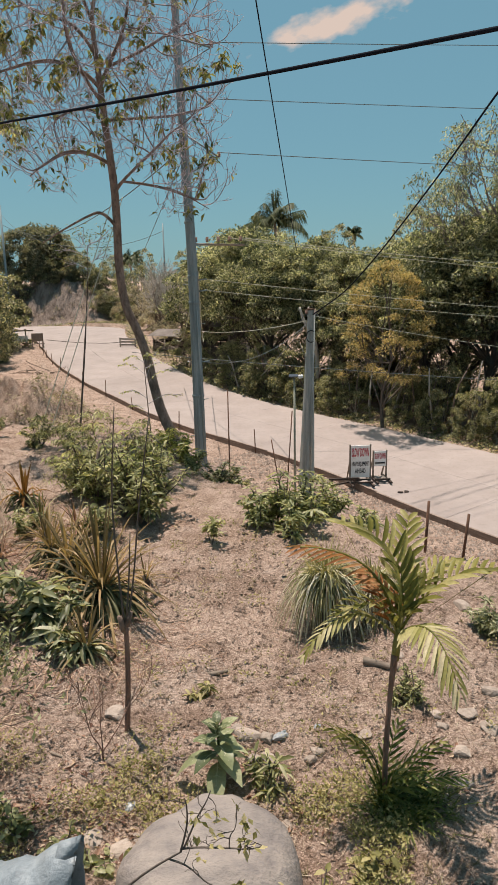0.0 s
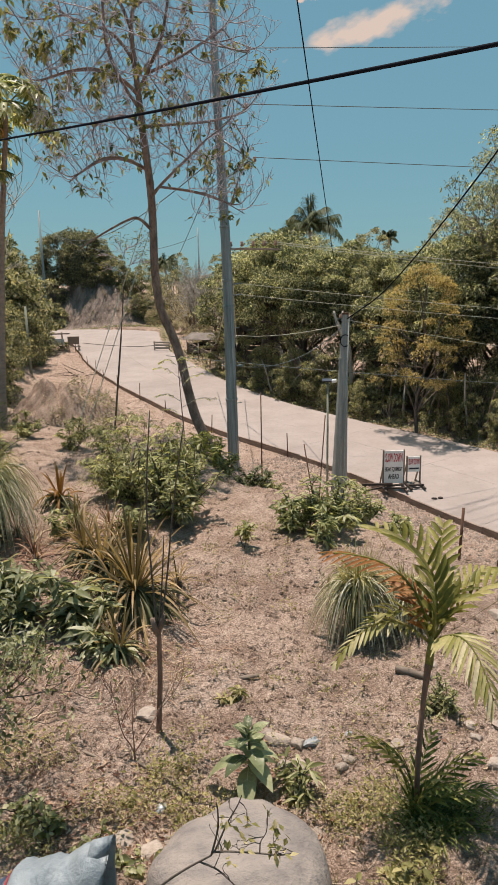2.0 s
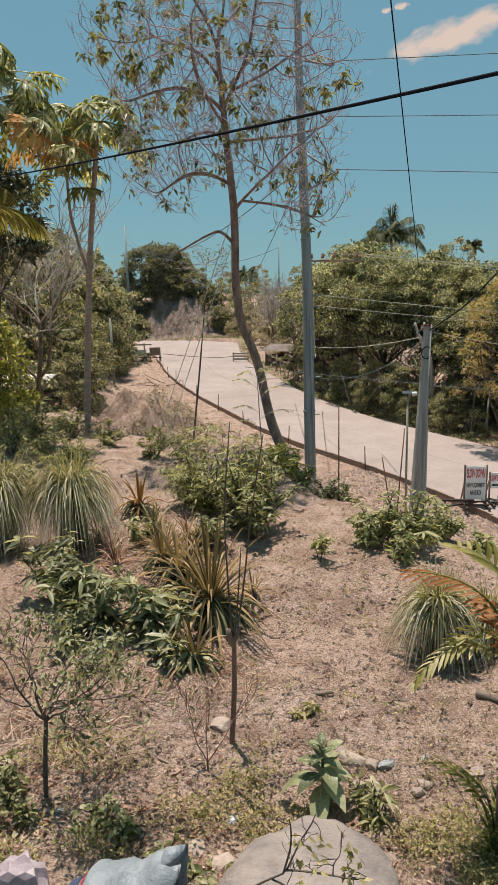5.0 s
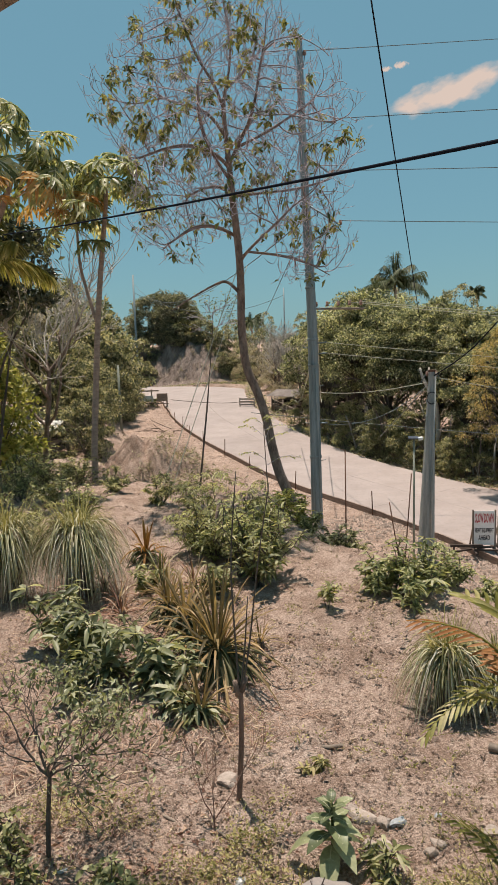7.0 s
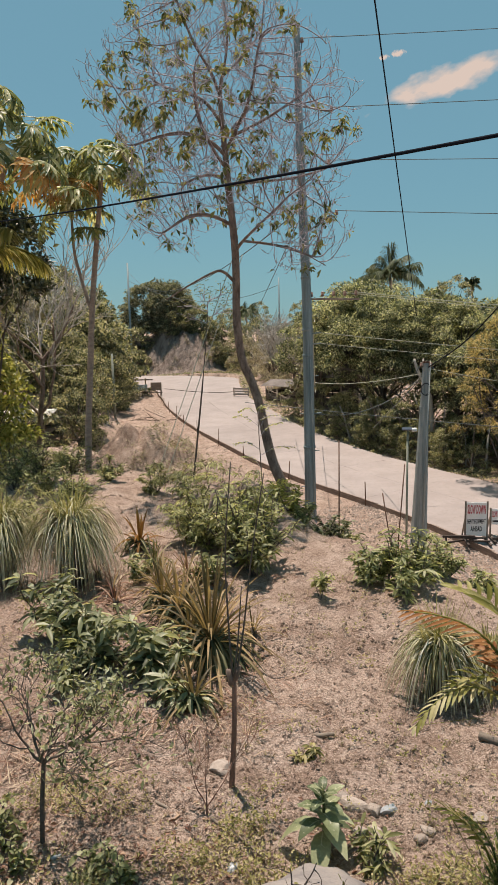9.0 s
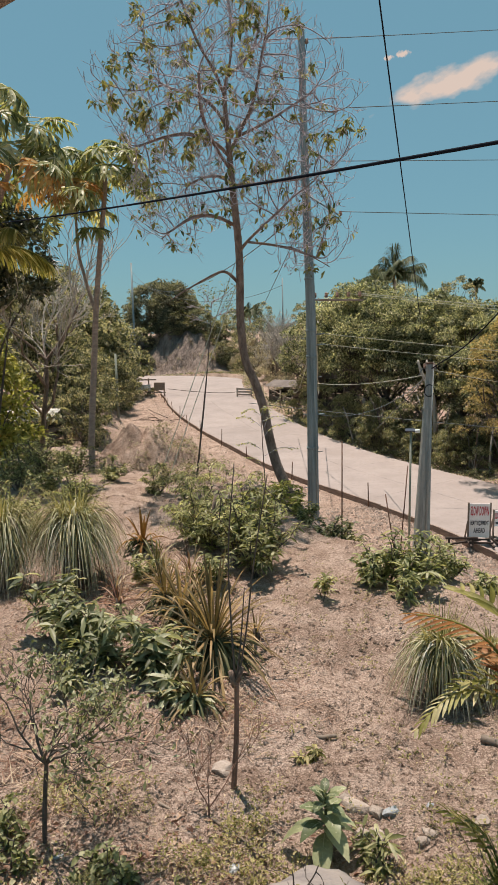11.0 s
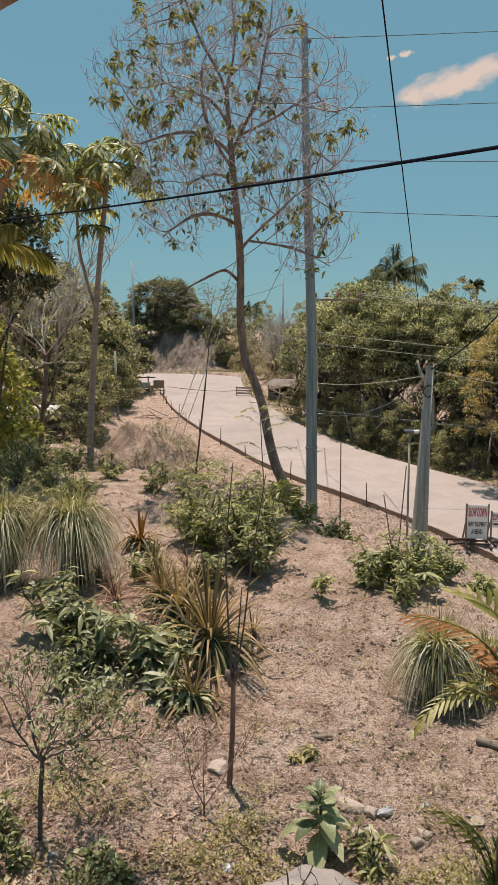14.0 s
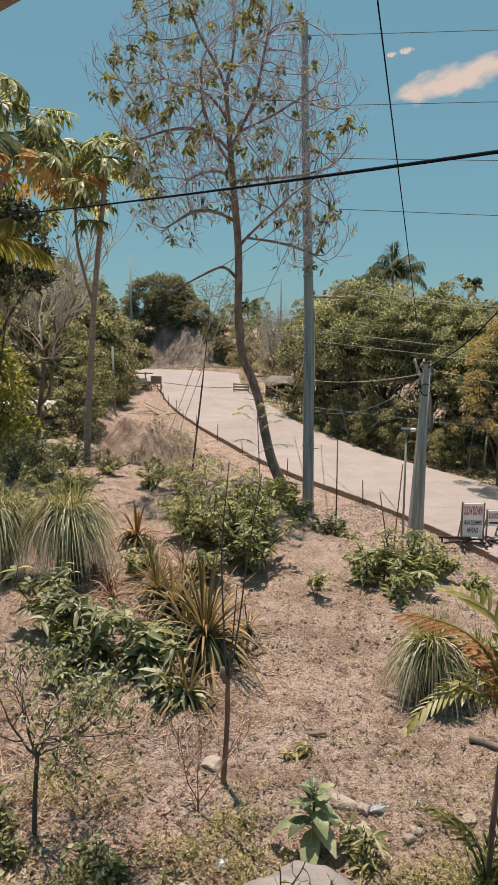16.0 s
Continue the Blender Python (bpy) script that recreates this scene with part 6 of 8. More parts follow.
# the broad-leaved plant by the boulder, and low plants in the foreground
def broad_leaf_plant(x, y, h, n, size, seed, label):
    """Large ribbed leaves in a rosette up a short stem."""
    rng = np.random.default_rng(seed)
    t = thing("broad_leaf_plant", label, "plant", (x, y, ground(x, y)))
    part("stem", np_mesh("stem", *tubes([np.array([(0, 0, -0.05), (0.01, 0, h * 0.5), (0, 0.01, h)])], [np.array([0.012, 0.01, 0.006])], 7), L_SHRUB, True), t)
    shape = np.array([0.12, 0.7, 1.0, 0.95, 0.6, 0.04])
    for i in range(n):
        k = i / (n - 1)
        a = i * 2.4 + rng.uniform(-0.3, 0.3) - 1.6
        p, L, fall = np.array([(0, 0, h * (0.35 + 0.63 * k))]), size * (1.1 - 0.55 * k) * rng.uniform(0.85, 1.1), rng.uniform(0.5, 0.95) * (1.1 - 0.7 * k)
        d = np.array([(math.cos(a), math.sin(a), 0.3 + 0.75 * k)])
        leaf = part("leaf", np_mesh("leaf", *blades(p, d, L, L * 0.40, fall, 5, shape, 0.12), L_BROAD, True), t)
        c = blades(p + (0, 0, 0.003), d, L * 0.95, L * 0.02, fall, 5, np.ones(6), 0.0)
        mid = c[0].reshape(6, 3, 3)[:, 1]
        sides = []
        for r in range(1, 5):
            along = unit(mid[r] - mid[r - 1])
            across = unit(np.cross(along, UP))
            for sgn in (1, -1):
                sides.append(blades(mid[r:r + 1] + (0, 0, 0.002), (along * 0.7 + across * sgn)[None], L * 0.17 * shape[r], L * 0.012, 0.1, 2, [1, 0.8, 0.3], 0.0))
        part("rib", np_mesh("rib", *merge([c] + sides), L_RIB, True), leaf)


broad_leaf_plant(-0.21, 3.72, 0.42, 19, 0.26, 180, "broad-leaved green plant with pale veins beside the boulder")
shrub(0.08, 3.66, 0.24, 0.18, 7, 0.18, L_SHRUB, 181, "greyish green narrow-leaved plant beside the boulder", "narrow_leaf_plant", 0.2, 10, 0.5, "", None, "plant")
for i, (x, y, h) in enumerate([(-1.28, 3.25, 0.2), (-1.05, 3.1, 0.16), (-1.5, 3.3, 0.2), (-2.12, 3.4, 0.32), (-1.95, 3.2, 0.22), (-2.3, 3.6, 0.3), (-0.78, 3.1, 0.16), (-0.62, 3.0, 0.14), (0.05, 2.42, 0.46), (0.2, 2.44, 0.36), (0.62, 3.0, 0.2)]):
    shrub(x, y, h, h * 0.7, 7, 0.065, L_WEED if i > 7 else L_SHRUB if i % 2 else L_PALESHRUB, 190 + i, "low weedy plant with small oval leaves", "weed_plant", 0.55, 9, 0.4, "weeds in the foreground", None, "weed")


def feathery(x, y, h, seed):
    """A light open shrub: thin upright stems with drooping leaf sprays of paired leaflets."""
    rng = np.random.default_rng(seed)
    t = thing("feathery_shrub", "light feathery shrub with small yellow green leaflets", "shrub", (x, y, ground(x, y)), 0, "feathery shrubs")
    paths, radii, p, d = [], [], [], []
    for i in range(6):
        a, k = i * 2.4, rng.uniform(0.05, 0.28)
        c, _ = wander(rng, (rng.normal(0, 0.05), rng.normal(0, 0.05), -0.05), (math.cos(a) * k, math.sin(a) * k, 1), h * rng.uniform(0.55, 1.08), 6, 0.2)
        paths.append(c)
        radii.append(np.linspace(0.009, 0.003, 7))
        for _ in range(8):
            j = rng.integers(2, 7)
            b = rng.uniform(0, 6.28)
            s = curve_through([c[j], c[j] + np.array((math.cos(b), math.sin(b), 0.55)) * 0.1, c[j] + np.array((math.cos(b), math.sin(b), 0.15)) * rng.uniform(0.2, 0.34)], 4)
            paths.append(s)
            radii.append(np.linspace(0.003, 0.0016, len(s)))
            side = np.array((-math.sin(b), math.cos(b), 0))
            for r in range(2, len(s)):
                for g in (1, -1):
                    p.append(s[r] + rng.normal(0, 0.006, 3))
                    d.append(side * g + unit(s[-1] - s[-2]) * 0.6 + (0, 0, rng.uniform(-0.5, 0.1)))
    p, d = np.array(p), np.array(d)
    part("branchwork", np_mesh("branchwork", *tubes(paths, radii, 4, False), M_BARK, True), t)
    L = rng.uniform(0.05, 0.10, len(p))
    part("foliage", np_mesh("foliage", *blades(p, d, L, L * 0.3, rng.uniform(0.1, 0.6, len(p)), 2, [0.2, 1.0, 0.05], 0.2, 2.0, rng.normal(0, 0.4, len(p))), L_FEATHER, True), t)


for i, (x, y, h) in enumerate([(-2.55, 9.9, 1.2), (-2.2, 9.4, 1.1), (-3.6, 11.9, 0.5), (-1.75, 9.5, 0.95), (-2.75, 9.3, 0.7)]):
    feathery(x, y, h, 210 + i)


def bare_shrub():
    rng = np.random.default_rng(221)
    x, y = -1.86, 3.42
    t = thing("sparse_shrub", "dark twiggy shrub with few small green leaves", "shrub", (x, y, ground(x, y)))
    paths, radii, tips = [], [], []
    stem = curve_through([(0, 0, -0.05), (0.02, 0, 0.25), (0.05, 0, 0.52)], 4)
    paths.append(stem)
    radii.append(np.linspace(0.016, 0.013, len(stem)))
    for d in ((-0.5, 0.1, 1.0), (0.2, 0, 1.2), (0.4, 0.25, 1.2), (-0.2, -0.1, 1.2), (-0.8, 0.2, 0.9), (0.6, 0.1, 1.0)):
        grow(rng, stem[-1], d * np.array((1.15, 1.1, 1)), 0.34, 0.009, 3, paths, radii, tips, (2, 3), 0.85, 0.72, 0.2, 0.5)
    part("branchwork", np_mesh("branchwork", *tubes(paths, [np.maximum(r, 0.0018) for r in radii], 5, False), M_DARKBARK, True), t)
    p = np.concatenate([q + rng.normal(0, 0.05, (7, 3)) for q, _ in tips if q[2] > 0.45 and rng.uniform() < (0.95 if q[0] > -0.1 else 0.35)])
    d = rng.normal(0, 0.6, p.shape) + (0, 0, -0.1)
    part("foliage", np_mesh("foliage", *small_leaves(p, d, unit(rng.normal(0, 0.6, p.shape) + UP), rng.uniform(0.028, 0.062, len(p)), 0.02), L_DARKSHRUB), t)


bare_shrub()


def boulder_twig():
    rng = np.random.default_rng(231)
    x, y = -0.55, 2.35
    z0 = ground(x, y)
    o = np.array((x, y, z0))
    t = thing("dead_branch", "dark bare branch reaching over the boulder", "branch", (x, y, z0))
    paths, radii, tips = [], [], []
    for pts, r in (([(-0.75, 2.42, z0 - 0.03), (-0.6, 2.44, 3.44), (-0.441, 2.45, 3.601), (-0.331, 2.45, 3.691), (-0.234, 2.45, 3.756)], 0.0075),
                   ([(-0.234, 2.45, 3.756), (-0.204, 2.45, 3.882), (-0.201, 2.45, 3.97), (-0.207, 2.45, 4.012)], 0.005),
                   ([(-0.22, 2.45, 3.775), (-0.166, 2.47, 3.899), (-0.124, 2.47, 3.98), (-0.105, 2.48, 4.025)], 0.0045),
                   ([(-0.234, 2.45, 3.77), (-0.167, 2.44, 3.789), (-0.035, 2.42, 3.808), (0.048, 2.42, 3.805), (0.11, 2.42, 3.82)], 0.005),
                   ([(-0.282, 2.45, 3.72), (-0.205, 2.43, 3.705), (-0.12, 2.4, 3.656), (-0.03, 2.4, 3.61)], 0.0045),
                   ([(-0.031, 2.42, 3.81), (-0.026, 2.42, 3.864), (-0.003, 2.42, 3.911), (0.005, 2.42, 3.998)], 0.003)):
        c = curve_through(np.array(pts) - o, 5)
        paths.append(c)
        radii.append(np.linspace(r, r * 0.5, len(c)))
        if r < 0.007:
            for k in range(4, len(c), 4):
                grow(rng, c[k], unit(rng.normal(0, 1, 3) * (1, 0.4, 0.6) + (0.2, 0, 0.2)), 0.07, 0.0024, 1, paths, radii, tips, (1, 2), 0.8, 0.7, 0.1, 0.5)
    part("branchwork", np_mesh("branchwork", *tubes(paths, [np.maximum(r, 0.0013) for r in radii], 5, False), M_DARKBARK, True), t)
    p = np.concatenate([q + rng.normal(0, 0.012, (3, 3)) for q, _ in tips if rng.uniform() < 0.3 or q[0] + o[0] > 0.02])
    part("foliage", np_mesh("foliage", *small_leaves(p, rng.normal(0, 0.7, p.shape), unit(rng.normal(0, 0.6, p.shape) + UP), 0.04, 0.022), L_WEED), t)
    # a small dead fork further back
    v = thing("dead_seedling", "small dead forked seedling with thin bare twigs", "seedling", (-0.97, 3.9, ground(-0.97, 3.9)))
    paths, radii, tips = [], [], []
    for d in ((-0.45, 0, 0.9), (0.75, 0.1, 0.8), (-0.1, 0.2, 1)):
        grow(rng, (0, 0, 0.05), d, 0.3, 0.005, 2, paths, radii, tips, (2, 3), 0.6, 0.7, 0.1, 0.3)
    paths.append(np.array([(0, 0, -0.05), (0, 0, 0.08)]))
    radii.append(np.array([0.008, 0.006]))
    part("branchwork", np_mesh("branchwork", *tubes(paths, [np.maximum(r, 0.0018) for r in radii], 5, False), M_REDBARK, True), v)


boulder_twig()


def sapling():
    x, y = -0.87, 4.18
    z0 = ground(x, y)
    o = np.array((x, y, z0))
    t = thing("cut_sapling", "cut brown sapling with two tall thin bare whips", "sapling", (x, y, z0))
    stem = curve_through(np.array([(-0.88, 4.18, z0 - 0.1), (-0.87, 4.18, 3.12), (-0.845, 4.18, 3.48), (-0.835, 4.18, 3.87)]) - o, 5)
    part("trunk", np_mesh("trunk", *tubes([stem], [np.interp(np.arange(len(stem)), [0, 4, 15], [0.028, 0.02, 0.016])], 9), M_REDBARK, True), t)
    knob = np.array([(-0.85, 4.17, 3.82), (-0.87, 4.16, 3.93)]) - o
    part("stub", np_mesh("stub", *tubes([knob, np.array([(-0.83, 4.18, 3.85), (-0.80, 4.19, 3.95)]) - o], [np.array([0.02, 0.016])] * 2, 7), M_BARK, True), t)
    for pts in ([(-0.845, 4.18, 3.86), (-0.865, 4.18, 4.3), (-0.87, 4.18, 4.75), (-0.82, 4.18, 5.31)], [(-0.825, 4.18, 3.86), (-0.765, 4.18, 4.2), (-0.70, 4.18, 4.7), (-0.61, 4.18, 5.24)], [(-0.835, 4.18, 3.86), (-0.80, 4.18, 4.15), (-0.77, 4.18, 4.5)]):
        c = curve_through(np.array(pts) - o, 5)
        part("whip", np_mesh("whip", *tubes([c], [np.linspace(0.0075, 0.0035, len(c))], 6), M_DARKBARK, True), t)
    # slim pole with a feathery top behind it
    rng = np.random.default_rng(5)
    x, y = -4.0, 14.0
    z0 = ground(x, y)
    s = thing("slim_sapling", "slim dark sapling with a thin feathery top", "sapling", (x, y, z0))
    o = np.array((x, y, z0))
    c = curve_through(np.array([(-4.02, 14, z0 - 0.1), (-3.97, 14, 3.4), (-3.76, 14, 5.0), (-3.62, 14, 6.2), (-3.58, 14, 6.8)]) - o, 5)
    part("trunk", np_mesh("trunk", *tubes([c], [np.interp(np.arange(len(c)), [0, 10, 11, len(c) - 1], [0.024, 0.018, 0.012, 0.005])], 6), M_DARKBARK, True), s)
    paths, radii, tips = [], [], []
    for i in range(9):
        grow(rng, c[-1 - i % 5], (math.cos(i * 2.4), math.sin(i * 2.4), 0.35), 0.4, 0.006, 1, paths, radii, tips, (3, 4), 0.8, 0.7, 0.1, 0.3)
    part("branchwork", np_mesh("branchwork", *tubes(paths, [np.maximum(r, 0.004) for r in radii], 4, False), M_TWIG, True), s)
    p = np.concatenate([q + rng.normal(0, 0.07, (9, 3)) for q, _ in tips])
    part("foliage", np_mesh("foliage", *small_leaves(p, rng.normal(0, 1, p.shape) * (1, 1, 0.3), UP + 0 * p, 0.07, 0.035), L_TUFT), s)
    k = new("dead_stick", np_mesh("dead_stick", *tubes([np.array([(0, 0, -0.1), (0.05, 0, 0.5), (0.1, 0, 0.75)])], [np.array([0.035, 0.03, 0.025])], 7), M_BARK, True))
    k.matrix_basis = pose(-2.35, 9.0, ground(-2.35, 9.0) + 0.05)
    tagged(k, "short dead brown stump stick among shrubs", "stick")


sapling()


def sprig_sapling():
    """A thin sapling whose few arching twigs carry rows of small leaflets."""
    rng = np.random.default_rng(251)
    x, y = -1.72, 10.0
    z0 = ground(x, y)
    t = thing("sprig_sapling", "thin sapling with arching twigs of small yellow green leaflets", "sapling", (x, y, z0))
    stem = curve_through([(0, 0, -0.05), (-0.02, 0, 0.7), (-0.05, 0, 1.3), (-0.07, 0, 4.93 - z0)], 6)
    part("stem", np_mesh("stem", *tubes([stem], [np.linspace(0.012, 0.005, len(stem))], 6), M_BARK, True), t)
    p, d = [], []
    for k, dx, dy, dz in ((18, -0.28, 0.0, 0.06), (17, 0.45, 0.05, 0.02), (16, -0.42, 0.2, 0.12), (14, 0.35, -0.2, 0.25), (12, -0.35, -0.15, 0.1), (11, 0.5, 0.1, 0.12), (15, 0.22, 0.3, 0.5), (9, -0.3, 0.2, 0.15), (18, 0.1, -0.1, 0.12)):
        a = stem[k]
        c = curve_through([a, a + (dx * 0.5, dy * 0.5, dz * 0.5 + 0.07), a + (dx, dy, dz)], 8)
        part("twig", np_mesh("twig", *tubes([c], [np.linspace(0.004, 0.002, len(c))], 4, False), M_TWIG, True), t)
        for r in range(4, len(c)):
            side = unit(np.array((-dy, dx, 0.0)))
            for g in (1, -1):
                p.append(c[r] + rng.normal(0, 0.008, 3))
                d.append(side * g + unit(c[r] - c[r - 1]) * 0.5 + (0, 0, rng.uniform(-0.7, 0.1)))
    p, d = np.array(p), np.array(d)
    part("foliage", np_mesh("foliage", *small_leaves(p, d, unit(rng.normal(0, 0.4, p.shape) + UP), rng.uniform(0.04, 0.075, len(p)), 0.024), L_FEATHER), t)


sprig_sapling()





# ---- poles, wires, signs, huts ----
def wire(name, pts, r, mat, label, sagging=0.0, group="overhead wires"):
    c = curve_through(pts, 12) if len(pts) > 2 else sag(pts[0], pts[1], sagging, 40)
    c = np.asarray(c)
    o = c[0].copy()
    single(name, np_mesh(name, *tubes([c - o], [np.linspace(*(r if isinstance(r, tuple) else (r, r)), len(c))], 6), mat, True), label, "cable", "", tuple(o), 0, group)


def insulator(parent, at):
    v, f = tubes([np.array([(0, 0, 0), (0, 0, 0.03), (0, 0, 0.031), (0, 0, 0.06), (0, 0, 0.061), (0, 0, 0.10), (0, 0, 0.12)])], [np.array([0.02, 0.05, 0.03, 0.045, 0.028, 0.04, 0.015])], 8)
    part("insulator", np_mesh("insulator", v + np.array(at), f, M_PORCELAIN, True), parent, "brown porcelain insulator")


def utility_pole():
    x, y = -1.79, 16.5
    z0 = ground(x, y)
    t = thing("utility_pole", "tall leaning blue grey steel utility pole with brackets", "utility pole", (x, y, z0))
    o = np.array((x, y, z0))
    c = np.array([(-1.77, 16.5, z0 - 0.5), (-1.80, 16.5, 2.0), (-1.84, 16.5, 6.5), (-1.96, 16.5, 10.0), (-2.02, 16.5, 12.85)]) - o
    c = curve_through(c, 6)
    part("shaft", np_mesh("shaft", *tubes([c], [np.linspace(0.162, 0.07, len(c))], 12), M_STEEL, False), t)
    # reinforcing strips up the shaft
    for z in (3.4, 5.6, 6.2, 7.4):
        k = np.array((np.interp(z, [2.0, 6.5, 10], [-1.80, -1.84, -1.96]), 16.5, z)) - o
        part("band", np_mesh("band", *tubes([np.array([k - (0, 0, 0.03), k + (0, 0, 0.03)])], [np.full(2, np.interp(z, [2, 12], [0.156, 0.086]))], 12), M_STEEL, True), t)
    for a, b in (((-2.0, 16.5, 12.62), (-1.9, 16.5, 12.5)), ((-2.0, 16.5, 11.2), (-1.25, 16.5, 11.0)), ((-1.98, 16.5, 10.4), (-1.32, 16.5, 9.88)), ((-1.93, 16.5, 9.3), (-1.15, 16.5, 8.77))):
        br = part("bracket", np_mesh("bracket", *bar(np.array(a) - o, np.array(b) - o, 0.022, 6), M_STEEL, True), t)
        part("brace", np_mesh("brace", *bar(np.array((a[0] + 0.05, a[1], b[2] - 0.35)) - o, np.array(b) - o, 0.012, 6), M_STEEL, True), br)
        insulator(t, np.array(b) - o)
    part("crossarm", (boxes(((1.25, 0.06, 0.05), (-1.25 - x, 0.12, 6.9 - z0), (0, 2, 0)), bevel=0.01), M_WOOD), t)
    for i in range(5):
        insulator(t, (-1.75 - x + 0.26 * i, 0.12, 6.96 - z0))
    for z in (6.1, 5.85, 4.2):
        part("hook", np_mesh("hook", *bar((0.0, 0, z - z0), (0.28, -0.05, z - z0 + 0.03), 0.018, 6), M_STEEL, True), t)
    # step bolts
    for i in range(9):
        z = 2.4 + 0.9 * i
        s = 1 if i % 2 else -1
        part("step_bolt", np_mesh("step_bolt", *bar((0.1 * s - 0.02 * i * 0.5, 0, z - z0), (0.24 * s - 0.01 * i, 0, z - z0 + 0.02), 0.009, 5), M_STEEL, True), t)
    # service lines down the shaft
    part("conduit", np_mesh("conduit", *tubes([np.array([(0.14, -0.1, -0.2), (0.08, -0.12, 3.0), (0.03, -0.12, 5.2)])], [np.full(3, 0.014)], 6), M_POLE, True), t)


def short_pole():
    x, y = 0.88, 19.3
    z0 = ground(x, y)
    t = thing("concrete_pole", "short thick tapered grey pole by the road", "utility pole", (x, y, z0))
    h = 5.26 - z0
    c = np.array([(0.0, 0, -0.5), (0.0, 0, 0), (0.07, 0, h * 0.5), (0.14, 0, h)])
    part("shaft", np_mesh("shaft", *tubes([c], [np.array([0.24, 0.235, 0.16, 0.085])], 8), M_POLE, False), t)
    part("rib", np_mesh("rib", *tubes([c[1:] + (0.10, -0.19, 0)], [np.array([0.035, 0.025, 0.012])], 6), M_POLE, True), t)
    part("cap", np_mesh("cap", *bar((0.14, 0, h), (0.14, 0, h + 0.05), 0.1, 8), M_RUST), t)
    for z in (h - 0.15, h - 0.8, h - 1.2):
        part("band", np_mesh("band", *tubes([np.array([(0.14 * z / h, 0, z - 0.03), (0.14 * z / h, 0, z + 0.03)])], [np.full(2, np.interp(z, [0, h], [0.24, 0.092]) + 0.008)], 8), M_POLE), t)
    for s in (-1, 1):
        part("arm", np_mesh("arm", *tubes([curve_through([(0.13, 0, h - 0.2), (0.13 + 0.15 * s, 0, h - 0.1), (0.13 + 0.28 * s, 0, h - 0.3)], 5)], [np.full(11, 0.014)], 6), M_WIRE, True), t)
        insulator(t, (0.13 + 0.12 * s, -0.06, h - 0.1))
    part("coil", np_mesh("coil", *tubes([np.array([(0.14 + 0.13 * math.cos(a), -0.12, h - 0.7 + 0.16 * math.sin(a)) for a in np.linspace(0, 11, 40)])], [np.full(40, 0.011)], 5), M_BLACK, True), t)


def solar_lamp():
    x, y = 0.55, 19.0
    z0 = ground(x, y)
    t = thing("solar_street_lamp", "thin post with a flat solar panel and white lamp box", "street lamp", (x, y, z0))
    h = 3.47 - z0
    part("post", np_mesh("post", *tubes([np.array([(0, 0, -0.3), (0, 0, h)])], [np.array([0.03, 0.028])], 8), M_BAMBOO, True), t)
    part("solar_panel", (boxes(((0.26, 0.24, 0.03), (-0.02, 0, h + 0.04), (8, 0, 0)), bevel=0.006), M_PANEL), t)
    part("lamp_box", (boxes(((0.14, 0.14, 0.09), (0.17, -0.02, h + 0.02), (0, -8, 0)), bevel=0.02), M_LAMPBOX), t)


utility_pole()
short_pole()
solar_lamp()


